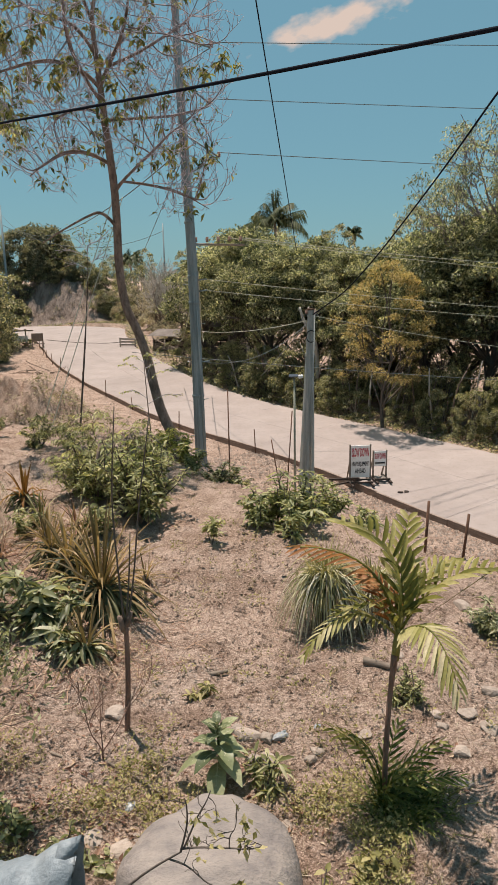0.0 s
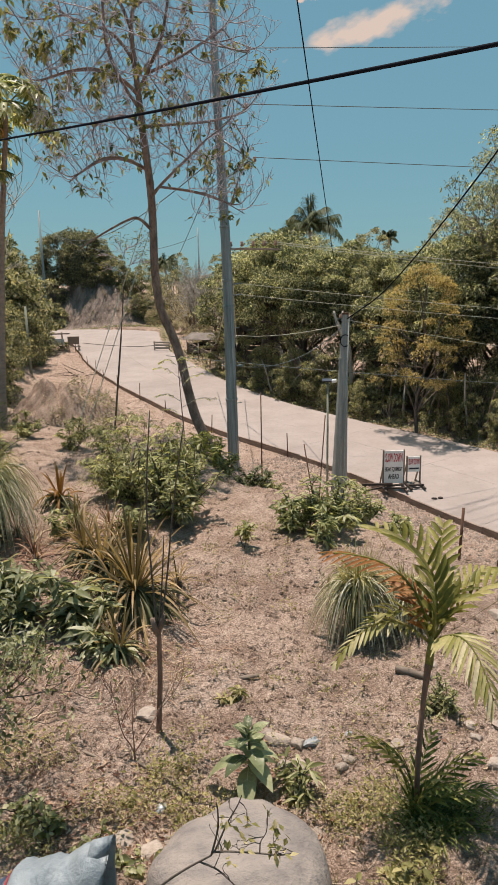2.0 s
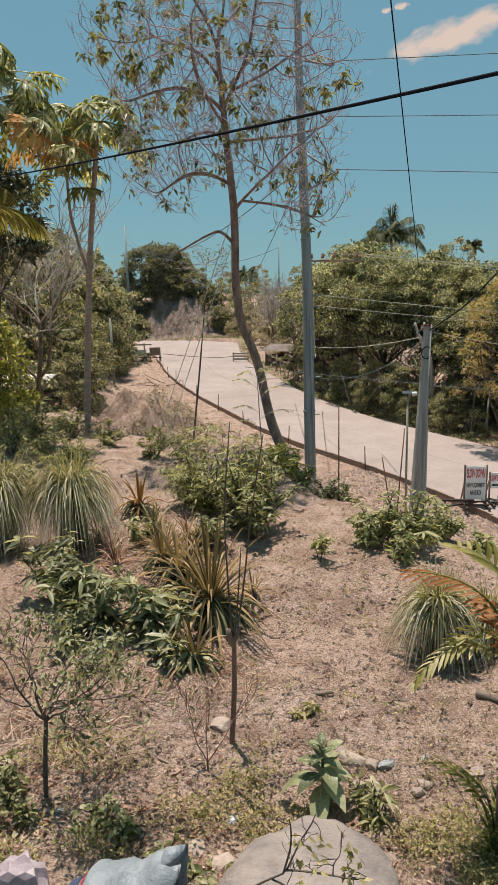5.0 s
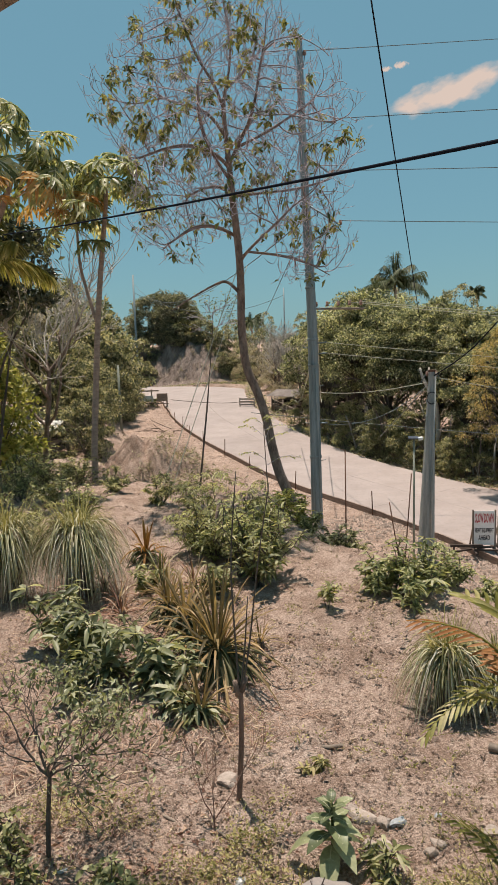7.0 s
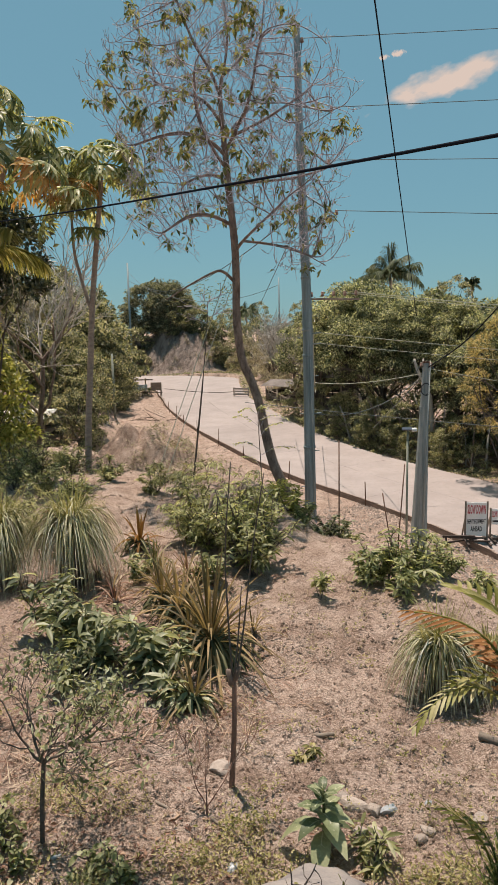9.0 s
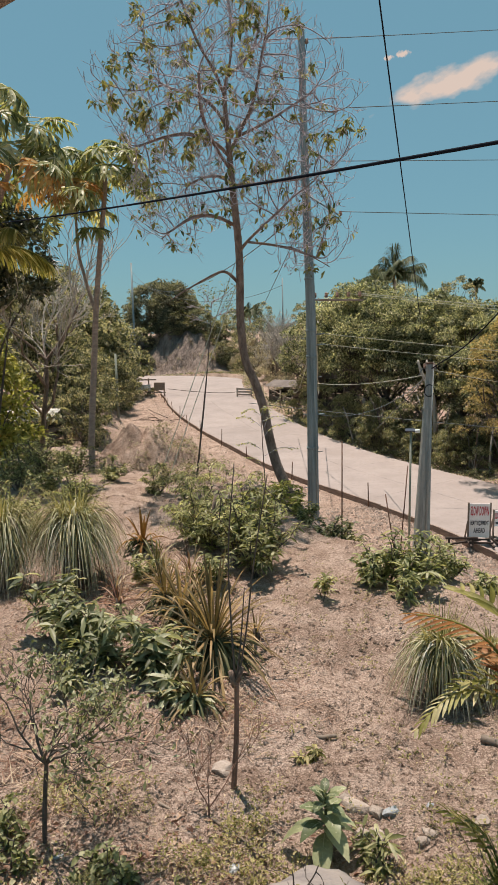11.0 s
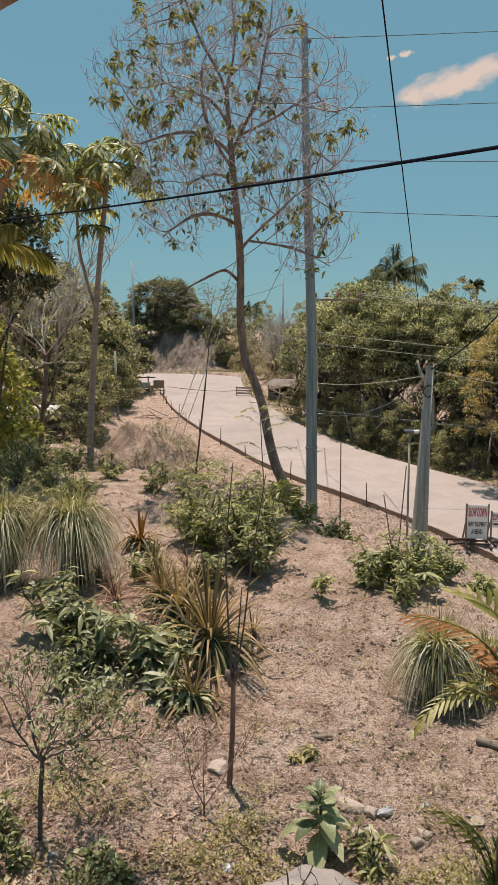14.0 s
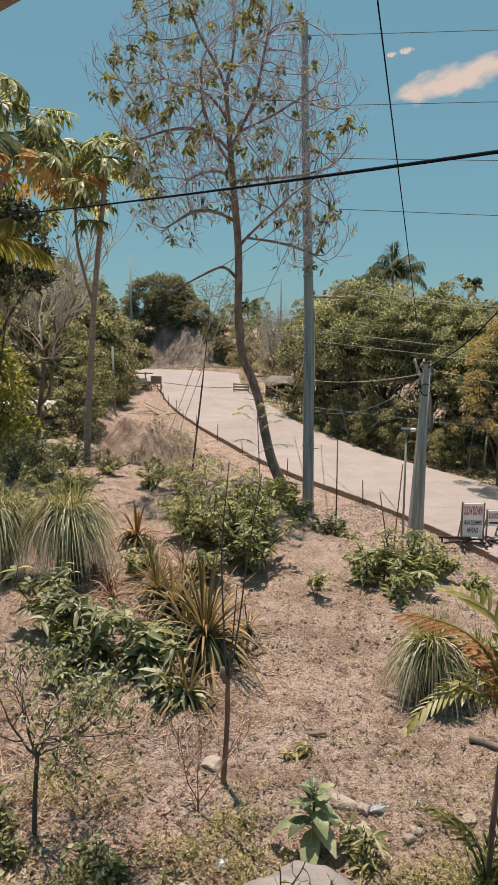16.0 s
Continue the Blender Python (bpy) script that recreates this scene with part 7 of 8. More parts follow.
def wires():
    wire("service_cable", [(-3.4, 6.016, 7.171), (-2.2, 4.74, 6.967), (-1.2, 3.676, 6.806), (-0.4, 2.825, 6.683), (0.2, 2.187, 6.594), (0.7, 1.655, 6.522), (1.2, 1.124, 6.452)], 0.0054, M_BLACK, "thick black service cable strung close by")
    wire("drop_wire", [(0.113, 0.50, 6.62), (0.146, 1.06, 6.52), (0.241, 2.66, 6.226), (0.265, 3.05, 6.15)], (0.0009, 0.0015), M_BLACK, "thin black wire running down to the trees")
    wire("drop_wire", [(2.6, 6.4, 8.29), (2.617, 8.5, 8.016), (2.604, 11.0, 7.593), (2.405, 13.5, 6.974), (2.118, 15.5, 6.363), (1.693, 17.2, 5.741), (1.07, 19.2, 5.15)], 0.0135, M_BLACK, "black service cable sagging to the short pole")
    for a, b in (((-1.9, 16.5, 12.6), (2.65, 22, 14.5)), ((-1.25, 16.5, 11.1), (6.42, 22, 12.46)), ((-1.32, 16.5, 9.98), (6.52, 22, 10.79)), ((-1.15, 16.5, 8.87), (6.62, 22, 9.21))):
        a, b = np.array(a), np.array(b)
        wire("power_line", [a, a + (b - a) * 2.2], 0.009, M_WIRE, "thin grey power line between poles", 0.02)
    for a, b, r in (((-0.72, 16.62, 7.04), (6.79, 22, 6.57), 0.009), ((-0.98, 16.62, 7.04), (6.79, 22, 6.43), 0.008), ((-1.5, 16.45, 6.12), (6.87, 22, 5.26), 0.008), ((-1.5, 16.45, 5.87), (6.89, 22, 4.97), 0.008), ((1.15, 19.2, 5.1), (6.94, 22, 4.05), 0.008)):
        a, b = np.array(a), np.array(b)
        wire("low_voltage_line", [a, a + (b - a) * 2.0], r, M_PALEWIRE, "pale weathered low voltage line", 0.12)
    wire("low_voltage_line", [(-5, 24, 3.75), (12, 24, 2.3)], 0.011, M_WIRE, "grey telephone line low over the road", 0.1)
    wire("low_voltage_line", [(-3.2, 29, 4.1), (0.9, 19.25, 4.98)], 0.012, M_PALEWIRE, "pale line from the short pole to the trees", 0.15)
    wire("service_drop", [(-1.6, 16.45, 4.2), (0.9, 19.25, 4.9)], 0.008, M_WIRE, "grey service drop between the poles", 0.35)
    wire("service_drop", [(-0.55, 26.0, 2.6), (0.8, 19.25, 4.75)], 0.012, M_WIRE, "grey slanting brace line at the short pole", 0.0)
    for a, b in (((-1.72, 16.55, 6.6), (-5.2, 36, 3.2)), ((-1.72, 16.6, 6.3), (-3.6, 34, 3.4))):
        wire("service_drop", [a, b], 0.012, M_PALEWIRE, "pale service drop towards the hut", 0.7)
    wire("guy_wire", [(-2.95, 14.1, 7.9), (-4.72, 13.5, 3.1)], 0.008, M_PALEWIRE, "slanting pale guy wire to the bank", 0.0)
    wire("guy_wire", [(-2.85, 14.1, 7.7), (-4.5, 13.5, 3.1)], 0.008, M_PALEWIRE, "slanting pale guy wire to the bank", 0.0)
    wire("guy_wire", [(-1.9, 16.5, 8.9), (-6.84, 35, 7.06), (-11, 50, 6.0)], 0.012, M_WIRE, "grey line running up the valley", 0.0)
    wire("power_line", [(-1.92, 16.5, 9.0), (-23.2, 60, 12.0)], 0.014, M_WIRE, "grey line to the hillside pole", 1.8)
    wire("power_line", [(-9.6, 60, 10.4), (-23.2, 60, 11.2)], 0.02, M_WIRE, "grey line between distant poles", 1.6)


wires()


def plain_pole(x, y, z0, z1, r, label, name="distant_pole", mat=None, lean=0.0):
    single(name, np_mesh(name, *tubes([np.array([(0, 0, -0.6), (lean, 0, z1 - z0)])], [np.array([r, r * 0.7])], 8), mat or M_STEEL, True), label, "pole", "", (x, y, z0))


plain_pole(-23.3, 60, ground(-23.3, 60), 12.8, 0.12, "grey steel pole on the hillside")
plain_pole(-9.6, 60, ground(-9.6, 60), 11.0, 0.08, "thin distant pole above the trees")
plain_pole(-16.75, 40, ground(-16.75, 40), 5.2, 0.10, "grey bamboo post at the slope's foot", "bamboo_post", M_BAMBOO)
plain_pole(-16.3, 38, ground(-16.3, 38), 4.6, 0.08, "leaning grey bamboo post at the slope's foot", "bamboo_post", M_BAMBOO, -0.25)
plain_pole(-1.22, 18, ground(-1.22, 18), 3.33, 0.022, "thin rusty steel rod standing on the shoulder", "steel_rod", M_RUST)
plain_pole(-1.68, 16.15, ground(-1.68, 16.15), ground(-1.68, 16.15) + 0.9, 0.06, "short dark wooden peg beside the pole", "wooden_peg", M_DARKWOOD)
# two thin props leaning by the road
for x, y, dx in ((0.2, 18.6, -0.3), (0.3, 18.7, 0.18)):
    single("prop_stick", np_mesh("prop_stick", *bar((0, 0, -0.1), (dx, 0.1, 1.75 if dx < 0 else 2.5), 0.018, 6), M_RUST, True), "thin leaning stick by the solar lamp", "stick", "", (x, y, ground(x, y)))


def edge_stakes():
    me = np_mesh("stake", *tubes([np.array([(0, 0, -0.15), (0, 0, 0.6)])], [np.array([0.022, 0.02])], 6), M_RUST, True)
    for i, yy in enumerate((51.5, 49.6, 47.2, 44.6, 42.0, 40.2, 37.6, 34.2, 31.0, 27.2, 23.7)):
        k = np.argmin(abs(INNER[:, 1] - yy))
        ob = single("edge_stake", me, "short rusty stake along the road's edge", "stake", "", (INNER[k, 0] - 0.16, INNER[k, 1] - 0.12, INNER[k, 2] + 0.02), 0, "stakes along the road")
        ob.scale = (1.0, 1.0, 1.0 + 0.25 * math.sin(i * 2.1))
        ob.rotation_euler.y = 0.05 * math.sin(i * 3.7)
    for x, y, h, lean in ((3.30, 14.5, 1.4, 0.06), (4.2, 14.75, 1.05, 0.10)):
        single("steel_stake", np_mesh("steel_stake", *bar((0, 0, -0.2), (lean, 0, h), 0.032, 8), M_RUST, True), "rusty steel stake in the gravel shoulder", "stake", "", (x, y, ground(x, y)), 0, "stakes on the shoulder")


edge_stakes()


def letters(text, size, mat, parent, m, stretch=1.0, name="lettering"):
    cu = bpy.data.curves.new(name, "FONT")
    cu.body, cu.size, cu.extrude, cu.align_x, cu.align_y, cu.resolution_u = text, size, 0.002, "CENTER", "CENTER", 2
    cu.offset = size * 0.025
    tmp = bpy.data.objects.new(name, cu)
    scene.collection.objects.link(tmp)
    me = bpy.data.meshes.new_from_object(tmp.evaluated_get(bpy.context.evaluated_depsgraph_get()))
    bpy.data.objects.remove(tmp)
    w = max(v.co.x for v in me.vertices) - min(v.co.x for v in me.vertices)
    me.transform(Matrix.Diagonal((stretch / w, 1, 1, 1)))
    me.materials.clear()
    me.materials.append(mat)
    ob = part(name, me, parent)
    ob.matrix_basis = m
    return ob


def road_sign(x, y, z, turn, w, h, foot, lines, label):
    t = thing("warning_sign", label, "road sign", (x, y, z), turn, "warning signs on the road")
    b = part("board", (boxes(((w, 0.025, h), (0, 0, foot + h / 2)), bevel=0.004), M_WHITE), t)
    for s in (-1, 1):
        part("upright", (boxes(((0.045, 0.05, foot + h + 0.03), (s * (w / 2 + 0.022), 0.02, (foot + h + 0.03) / 2)), bevel=0.005), M_WOOD), t)
        part("foot_rail", (boxes(((0.06, 0.95, 0.06), (s * (w / 2 + 0.02), -0.05, 0.035)), bevel=0.006), M_DARKWOOD), t)
        part("brace", (boxes(((0.04, 0.04, 0.7), (s * (w / 2 + 0.02), 0.25, 0.33), (32, 0, 0)), bevel=0.004), M_WOOD), t)
    part("cross_rail", (boxes(((w + 0.1, 0.05, 0.05), (0, -0.3, 0.09)), bevel=0.005), M_DARKWOOD), t)
    part("cross_rail", (boxes(((w + 0.1, 0.05, 0.05), (0, 0.03, 0.09)), bevel=0.005), M_DARKWOOD), t)
    for text, size, mat, at, width in lines:
        if text:
            letters(text, size, mat, b, pose(0, -0.016, foot + at, 90, 0, 0), width)
        else:
            part("lettering", (boxes(((width, 0.004, size), (0, -0.0155, foot + at))), mat), b)
    return t


def signs():
    z = 0.16
    road_sign(2.5, 19.95, z, 6, 0.56, 0.98, 0.16, [("SLOW DOWN", 0.36, M_REDPAINT, 0.76, 0.5), ("HEAVY EQUIPMENT", 0.18, M_INK, 0.42, 0.5), ("AHEAD", 0.2, M_INK, 0.2, 0.32)], "white warning sign with red and black lettering on a wooden stand")
    road_sign(3.12, 20.25, z + 0.01, 10, 0.36, 0.46, 0.42, [("SLOW DOWN", 0.24, M_REDPAINT, 0.30, 0.33), ("", 0.05, M_INK, 0.10, 0.3)], "smaller white warning sign with red lettering on a wooden stand")
    rail = thing("wooden_rail", "low dark wooden rail lying beside the warning signs", "rail", (2.0, 19.6, 0.13), 8)
    part("beam", (boxes(((0.9, 0.06, 0.06), (0, 0, 0.25)), bevel=0.006), M_DARKWOOD), rail)
    for s in (-0.35, 0.3):
        part("leg", (boxes(((0.05, 0.05, 0.28), (s, 0, 0.12)), bevel=0.005), M_DARKWOOD), rail)
    part("base_beam", (boxes(((1.1, 0.06, 0.05), (0.15, 0.3, 0.05), (0, 0, 25)), bevel=0.006), M_DARKWOOD), rail)
    rng = np.random.default_rng(3)
    for i in range(5):
        v, f = rock_arrays(rng, 1)
        single("ballast_stone", np_mesh("ballast_stone", v * np.array((0.09, 0.08, 0.06)), f, M_ROCK, True), "grey stone weighing down the sign stand", "stone", "", (3.1 + rng.uniform(-0.16, 0.16), 20.15 + rng.uniform(-0.1, 0.1), z + 0.10), 0, "stones on the sign stand")
    for x, y in ((3.55, 19.1), (3.72, 19.15)):
        v, f = rock_arrays(rng, 1)
        single("stone", np_mesh("stone", v * np.array((0.09, 0.06, 0.04)), f, M_DARKWOOD, True), "small dark lump lying on the road", "stone", "", (x, y, 0.12), 0, "lumps on the road")


def rock_arrays(rng, level=2):
    bm = bmesh.new()
    bmesh.ops.create_icosphere(bm, subdivisions=level + 1, radius=1)
    bm.verts.ensure_lookup_table()
    v = np.array([p.co[:] for p in bm.verts])
    f = np.array([[q.index for q in p.verts] for p in bm.faces])
    bm.free()
    # a few flat breaks, then roughness
    for _ in range(7):
        n = unit(rng.normal(0, 1, 3))
        d = rng.uniform(0.45, 0.8)
        over = np.maximum(v @ n - d, 0)
        v = v - over[:, None] * n * 0.9
    v = v * (1 + 0.05 * np.sin(v @ rng.normal(0, 4, 3) + rng.uniform(0, 6))[:, None] + 0.03 * np.sin(v @ rng.normal(0, 9, 3))[:, None])
    return v, f


signs()


def barricades():
    # at the shoulder's end by the bend
    for x, y, turn, w, h, foot, mat, label in ((-18.0, 51.3, 8, 0.85, 0.6, 0.45, M_WOOD, "brown wooden barricade board on legs"), (-19.6, 52.0, 5, 1.2, 0.5, 0.3, M_WHITE, "low white barricade at the bend"),
                                               (-10.75, 49.2, -10, 1.25, 0.6, 0.3, M_PALEWOOD, "pale bare-wood barricade on the road")):
        z = max(ground(x, y), float(np.interp(y, INNER[:, 1], INNER[:, 2]))) + 0.02
        t = thing("barricade", label, "barricade", (x, y, z), turn, "barricades at the bend")
        for i in range(3):
            part("plank", (boxes(((w, 0.04, h * (0.29 if mat is M_WHITE else 0.22 if mat is M_PALEWOOD else 0.33)), (0, 0, foot + h * (i + 0.5) / 3)), bevel=0.006), mat), t)
        for s in (-1, 1):
            part("leg", (boxes(((0.06, 0.06, foot + h), (s * w * 0.46, 0.05, (foot + h) / 2)), bevel=0.006), M_WOOD), t)
            part("foot", (boxes(((0.06, 0.6, 0.05), (s * w * 0.46, 0.05, 0.03)), bevel=0.006), M_WOOD), t)
        part("rail", (boxes(((w + 0.2, 0.04, 0.06), (0, -0.03, foot * 0.6)), bevel=0.006), M_WOOD), t)
    t = thing("gate_beam", "long thin beam barrier beside the bend", "barrier", (-21.5, 53, ground(-21.5, 53)), 12)
    part("beam", (boxes(((4.2, 0.07, 0.1), (0.4, 0, 1.05)), bevel=0.01), M_WOOD), t)
    for s in (-1.4, 1.9):
        part("post", (boxes(((0.09, 0.09, 1.25), (s, 0, 0.55)), bevel=0.01), M_WOOD), t)
    wire("barrier_rope", [(-17.4, 51.6, 2.15), (-15, 50.8, 2.0), (-12.8, 50.2, 1.95), (-10.9, 49.4, 2.1)], 0.02, M_DARKWOOD, "dark rope slung across the road", 0.0, "ropes")
    rng = np.random.default_rng(6)
    for i in range(9):
        x, y = -14.9 + rng.normal(0, 0.6), 41.3 + rng.normal(0, 0.5)
        c, _ = wander(rng, (0, 0, 0.04), (rng.normal(), rng.normal(0, 0.4), 0.08), rng.uniform(0.9, 1.9), 4, 0.3)
        single("dry_branch", np_mesh("dry_branch", *tubes([c], [np.linspace(0.03, 0.012, 5)], 5), M_BARK, True), "dry cut branch lying on the shoulder", "branch", "", (x, y, ground(x, y)), 0, "cut branches")


barricades()


def hut(x, y, turn, w, d, h, roof_mat, label, open_front=True):
    z = ground(x, y)
    t = thing("roadside_hut", label, "hut", (x, y, z), turn, "roadside huts")
    for sx in (-1, 1):
        for sy in (-1, 1):
            part("post", (boxes(((0.1, 0.1, h + 0.4), (sx * w / 2, sy * d / 2, h / 2 - 0.2)), bevel=0.01), M_WOOD), t)
    rows = 6
    for wall, n in (("back", 2), ("side", 1), ("side", -1), ("front", 0)):
        wl = part("wall", (boxes(((0.05, 0.05, h * 0.9), (0, (d / 2) * (1 if wall == "back" else -1 if wall == "front" else 0), h * 0.45))), M_DARKWOOD), t)
        for i in range(rows):
            hh = h * 0.9 / rows
            if wall == "front" and i > 2:
                continue
            if wall == "side":
                b = boxes(((0.03, d, hh * 0.9), (n * w / 2, 0, hh * (i + 0.5))), bevel=0.004)
            else:
                b = boxes(((w, 0.03, hh * 0.9), (0, (d / 2 if wall == "back" else -d / 2), hh * (i + 0.5))), bevel=0.004)
            part("plank", (b, M_WOOD if (i + n) % 3 else M_DARKWOOD), wl)
    # one sheet of corrugated metal, folded at the ridge
    cols, over = int(w / 0.05), 0.3
    xs = np.linspace(-w / 2 - over, w / 2 + over, cols)
    v, f = [], []
    for lift in (0, -0.012):
        for yy, zz in ((-d / 2 - over, h + 0.22), (0, h + 0.62), (d / 2 + over, h + 0.22)):
            v += [(q, yy, zz + lift + 0.02 * (i % 2)) for i, q in enumerate(xs)]
    for layer in (0, 3):
        for r in (0, 1):
            k = (layer + r) * cols
            f += [(k + i, k + i + 1, k + cols + i + 1, k + cols + i) for i in range(cols - 1)]
    part("roof", np_mesh("roof", v, f, roof_mat), t, "corrugated metal roof")


hut(-7.35, 48.6, -28, 2.1, 1.8, 0.85, M_RUSTTIN, "small weathered wooden stall with a tin roof")
hut(-3.6, 43.6, -25, 2.4, 2.2, 2.2, M_RUSTTIN, "small dark house half hidden by trees")
hut(-15.6, 27.6, 0, 2.3, 1.6, 0.7, M_TIN, "low shed with a pale tin roof among bushes")


def fence():
    f = tagged(new("stick_fence"), "rough stick fence below the hut", "fence")
    rng = np.random.default_rng(13)
    for i in range(16):
        k = np.argmin(abs(OUTER[:, 1] - (47.5 - 0.55 * i)))
        x, y = OUTER[k, 0] + 0.9 + rng.uniform(-0.1, 0.1), OUTER[k, 1] + 0.5
        z = ground(x, y)
        part("post", np_mesh("post", *bar((x, y, z - 0.2), (x + rng.normal(0, 0.05), y, z + rng.uniform(0.8, 1.2)), 0.03, 6), M_WOOD, True), f)
    for h in (0.4, 0.75):
        k0, k1 = np.argmin(abs(OUTER[:, 1] - 47.5)), np.argmin(abs(OUTER[:, 1] - 39.2))
        a, b = OUTER[k0] + (0.9, 0.5, h), OUTER[k1] + (0.9, 0.5, h)
        part("rail", np_mesh("rail", *bar(a, b, 0.022, 6), M_WOOD, True), f)


fence()


def foreground_objects():
    rng = np.random.default_rng(17)
    v, f = rock_arrays(rng, 3)
    v = unit(v) * 0.55 + v * 0.45
    v[:, 2] = np.sign(v[:, 2]) * (0.9 * np.tanh(1.5 * np.abs(v[:, 2]))) + 0.06 * vnoise(v[:, 0] * 2.6, v[:, 1] * 2.6, 61) + 0.025 * vnoise(v[:, 0] * 8, v[:, 1] * 8, 62)
    v = v * np.array((0.55, 0.46, 0.37))
    single("boulder", np_mesh("boulder", v, f, M_BOULDER, True), "large smooth pale grey boulder in the soil", "boulder", "", (-0.16, 2.98, ground(-0.16, 2.98) - 0.03), 12)
    # a half-filled plastic sack lying with its open end towards the boulder
    n, m = 26, 28
    q = np.linspace(0, 1, n)
    a = np.linspace(0, 2 * math.pi, m, endpoint=False)
    cx = -1.42 + 0.70 * q
    top = np.interp(q, [0, 0.28, 0.4, 0.62, 0.82, 1.0], [3.22, 3.40, 3.47, 3.50, 3.58, 3.66])
    low, half = 3.0, np.interp(q, [0, 0.1, 0.5, 0.9, 1.0], [0.05, 0.15, 0.19, 0.17, 0.12])
    v = np.stack((np.repeat(cx, m), 2.6 + np.outer(half, np.cos(a)).ravel(), (np.outer((top - low) / 2, np.sign(np.sin(a)) * np.abs(np.sin(a)) ** 0.8) + ((top + low) / 2)[:, None]).ravel()), 1)
    crease = 0.012 * np.sin(v[:, 0] * 31 + v[:, 2] * 17 + v[:, 1] * 9) + 0.010 * np.abs(vnoise(v[:, 0] * 9 + v[:, 2] * 6, v[:, 1] * 8 + v[:, 2] * 5, 41)) + 0.006 * vnoise(v[:, 0] * 26, v[:, 2] * 24, 42)
    mid = np.column_stack((v[:, 0], np.full(len(v), 2.6), np.repeat((top + low) / 2, m)))
    v = v + unit(v - mid) * crease[:, None]
    v[-m:, 0] += 0.05 * np.sin(a) - 0.03
    i, j = np.meshgrid(np.arange(n - 1), np.arange(m), indexing="ij")
    i, j = i.ravel(), j.ravel()
    f = np.stack((i * m + j, (i + 1) * m + j, (i + 1) * m + (j + 1) % m, i * m + (j + 1) % m), 1)
    ring = np.arange(m)
    back = len(v)
    v = np.vstack((v, mid[-m:] + (v[-m:] - mid[-m:]) * 0.9 - (0.10, 0, 0), [[cx[-1] - 0.13, 2.6, 3.34], [cx[0], 2.6, 3.1]]))
    f = np.concatenate((f, np.stack(((n - 1) * m + ring, back + ring, back + (ring + 1) % m, (n - 1) * m + (ring + 1) % m), 1),
                        np.stack((back + ring[::2], np.full(m // 2, back + m), back + (ring[::2] + 2) % m, back + ring[::2] + 1), 1),
                        np.stack((ring[::2], ring[::2] + 1, (ring[::2] + 2) % m, np.full(m // 2, back + m + 1)), 1)))
    o = np.array((-1.05, 2.6, ground(-1.05, 2.6)))
    sack = thing("plastic_sack", "crumpled blue white plastic sack lying open on soil", "sack", tuple(o))
    part("body", np_mesh("body", v - o, f, M_SACK, True), sack)
    for k, w, mat, lab in ((0.30, 0.028, M_REDPAINT, "faded red printed band"), (0.2, 0.06, M_BLUEPRINT, "dark blue printed band")):
        rows = []
        for d in (-0.5, 0.5):
            at = k + d * w / 0.7
            lift = np.stack([np.interp(at, q, v[:n * m].reshape(n, m, 3)[:, c, r]) for c in range(2, 12) for r in range(3)]).reshape(10, 3)
            rows.append(lift + unit(lift - np.array((cx[0] + 0.7 * at, 2.6, 3.25))) * 0.006)
        v2 = np.vstack(rows) - o
        c = np.arange(9)
        part("printed_band", np_mesh("printed_band", v2, np.stack((c, c + 1, c + 11, c + 10), 1), mat, True), sack, lab)
    v, f = rock_arrays(rng, 2)
    v = v * np.array((0.15, 0.13, 0.17)) * (1 + 0.10 * np.sin(v @ np.array((11, 7, 5)))[:, None] + 0.08 * np.sin(v @ np.array((-6, 15, 13)))[:, None])
    single("plastic_bag", np_mesh("plastic_bag", v, f, M_PINKBAG, False), "crumpled pinkish white plastic bag on soil", "plastic bag", "", (-1.55, 2.62, ground(-1.55, 2.62) + 0.12), 0)
    spots = [(-0.05, 4.13, 0.085, 1), (0.085, 4.11, 0.06, 1), (0.0, 3.95, 0.06, 1), (0.09, 3.94, 0.05, 1), (-0.13, 4.2, 0.05, 1), (1.45, 4.35, 0.08, 0), (1.26, 4.23, 0.055, 0), (1.24, 4.36, 0.05, 0), (1.54, 4.14, 0.07, 0), (1.82, 6.0, 0.10, 0), (0.72, 4.15, 0.06, 0), (1.3, 3.9, 0.06, 0),
             (-0.99, 4.35, 0.09, 1), (-0.87, 3.28, 0.07, 1), (-0.7, 3.22, 0.075, 0), (-0.62, 3.3, 0.05, 1), (1.24, 3.62, 0.06, 0), (0.2, 3.4, 0.05, 0), (0.4, 4.0, 0.045, 0), (0.36, 3.92, 0.05, 0), (1.7, 4.6, 0.08, 0), (2.0, 4.9, 0.1, 0), (1.1, 5.1, 0.06, 0),
             (1.9, 4.3, 0.06, 0), (1.65, 4.0, 0.05, 0)]
    meshes = []
    for i in range(5):
        v, f = rock_arrays(rng, 2)
        meshes.append(np_mesh("stone", v, f, M_ROCK, False))
    for i, (x, y, r, white) in enumerate(spots):
        ob = single("stone", meshes[i % 5], "pale whitish stone on the dry soil" if white else "rough grey brown stone on the dry soil", "stone", "", (x, y, ground(x, y) + r * 0.05), rng.uniform(0, 360), "stones on the bank")
        ob.scale = (r * rng.uniform(0.9, 1.3), r * rng.uniform(0.7, 1.0), r * rng.uniform(0.5, 0.75))
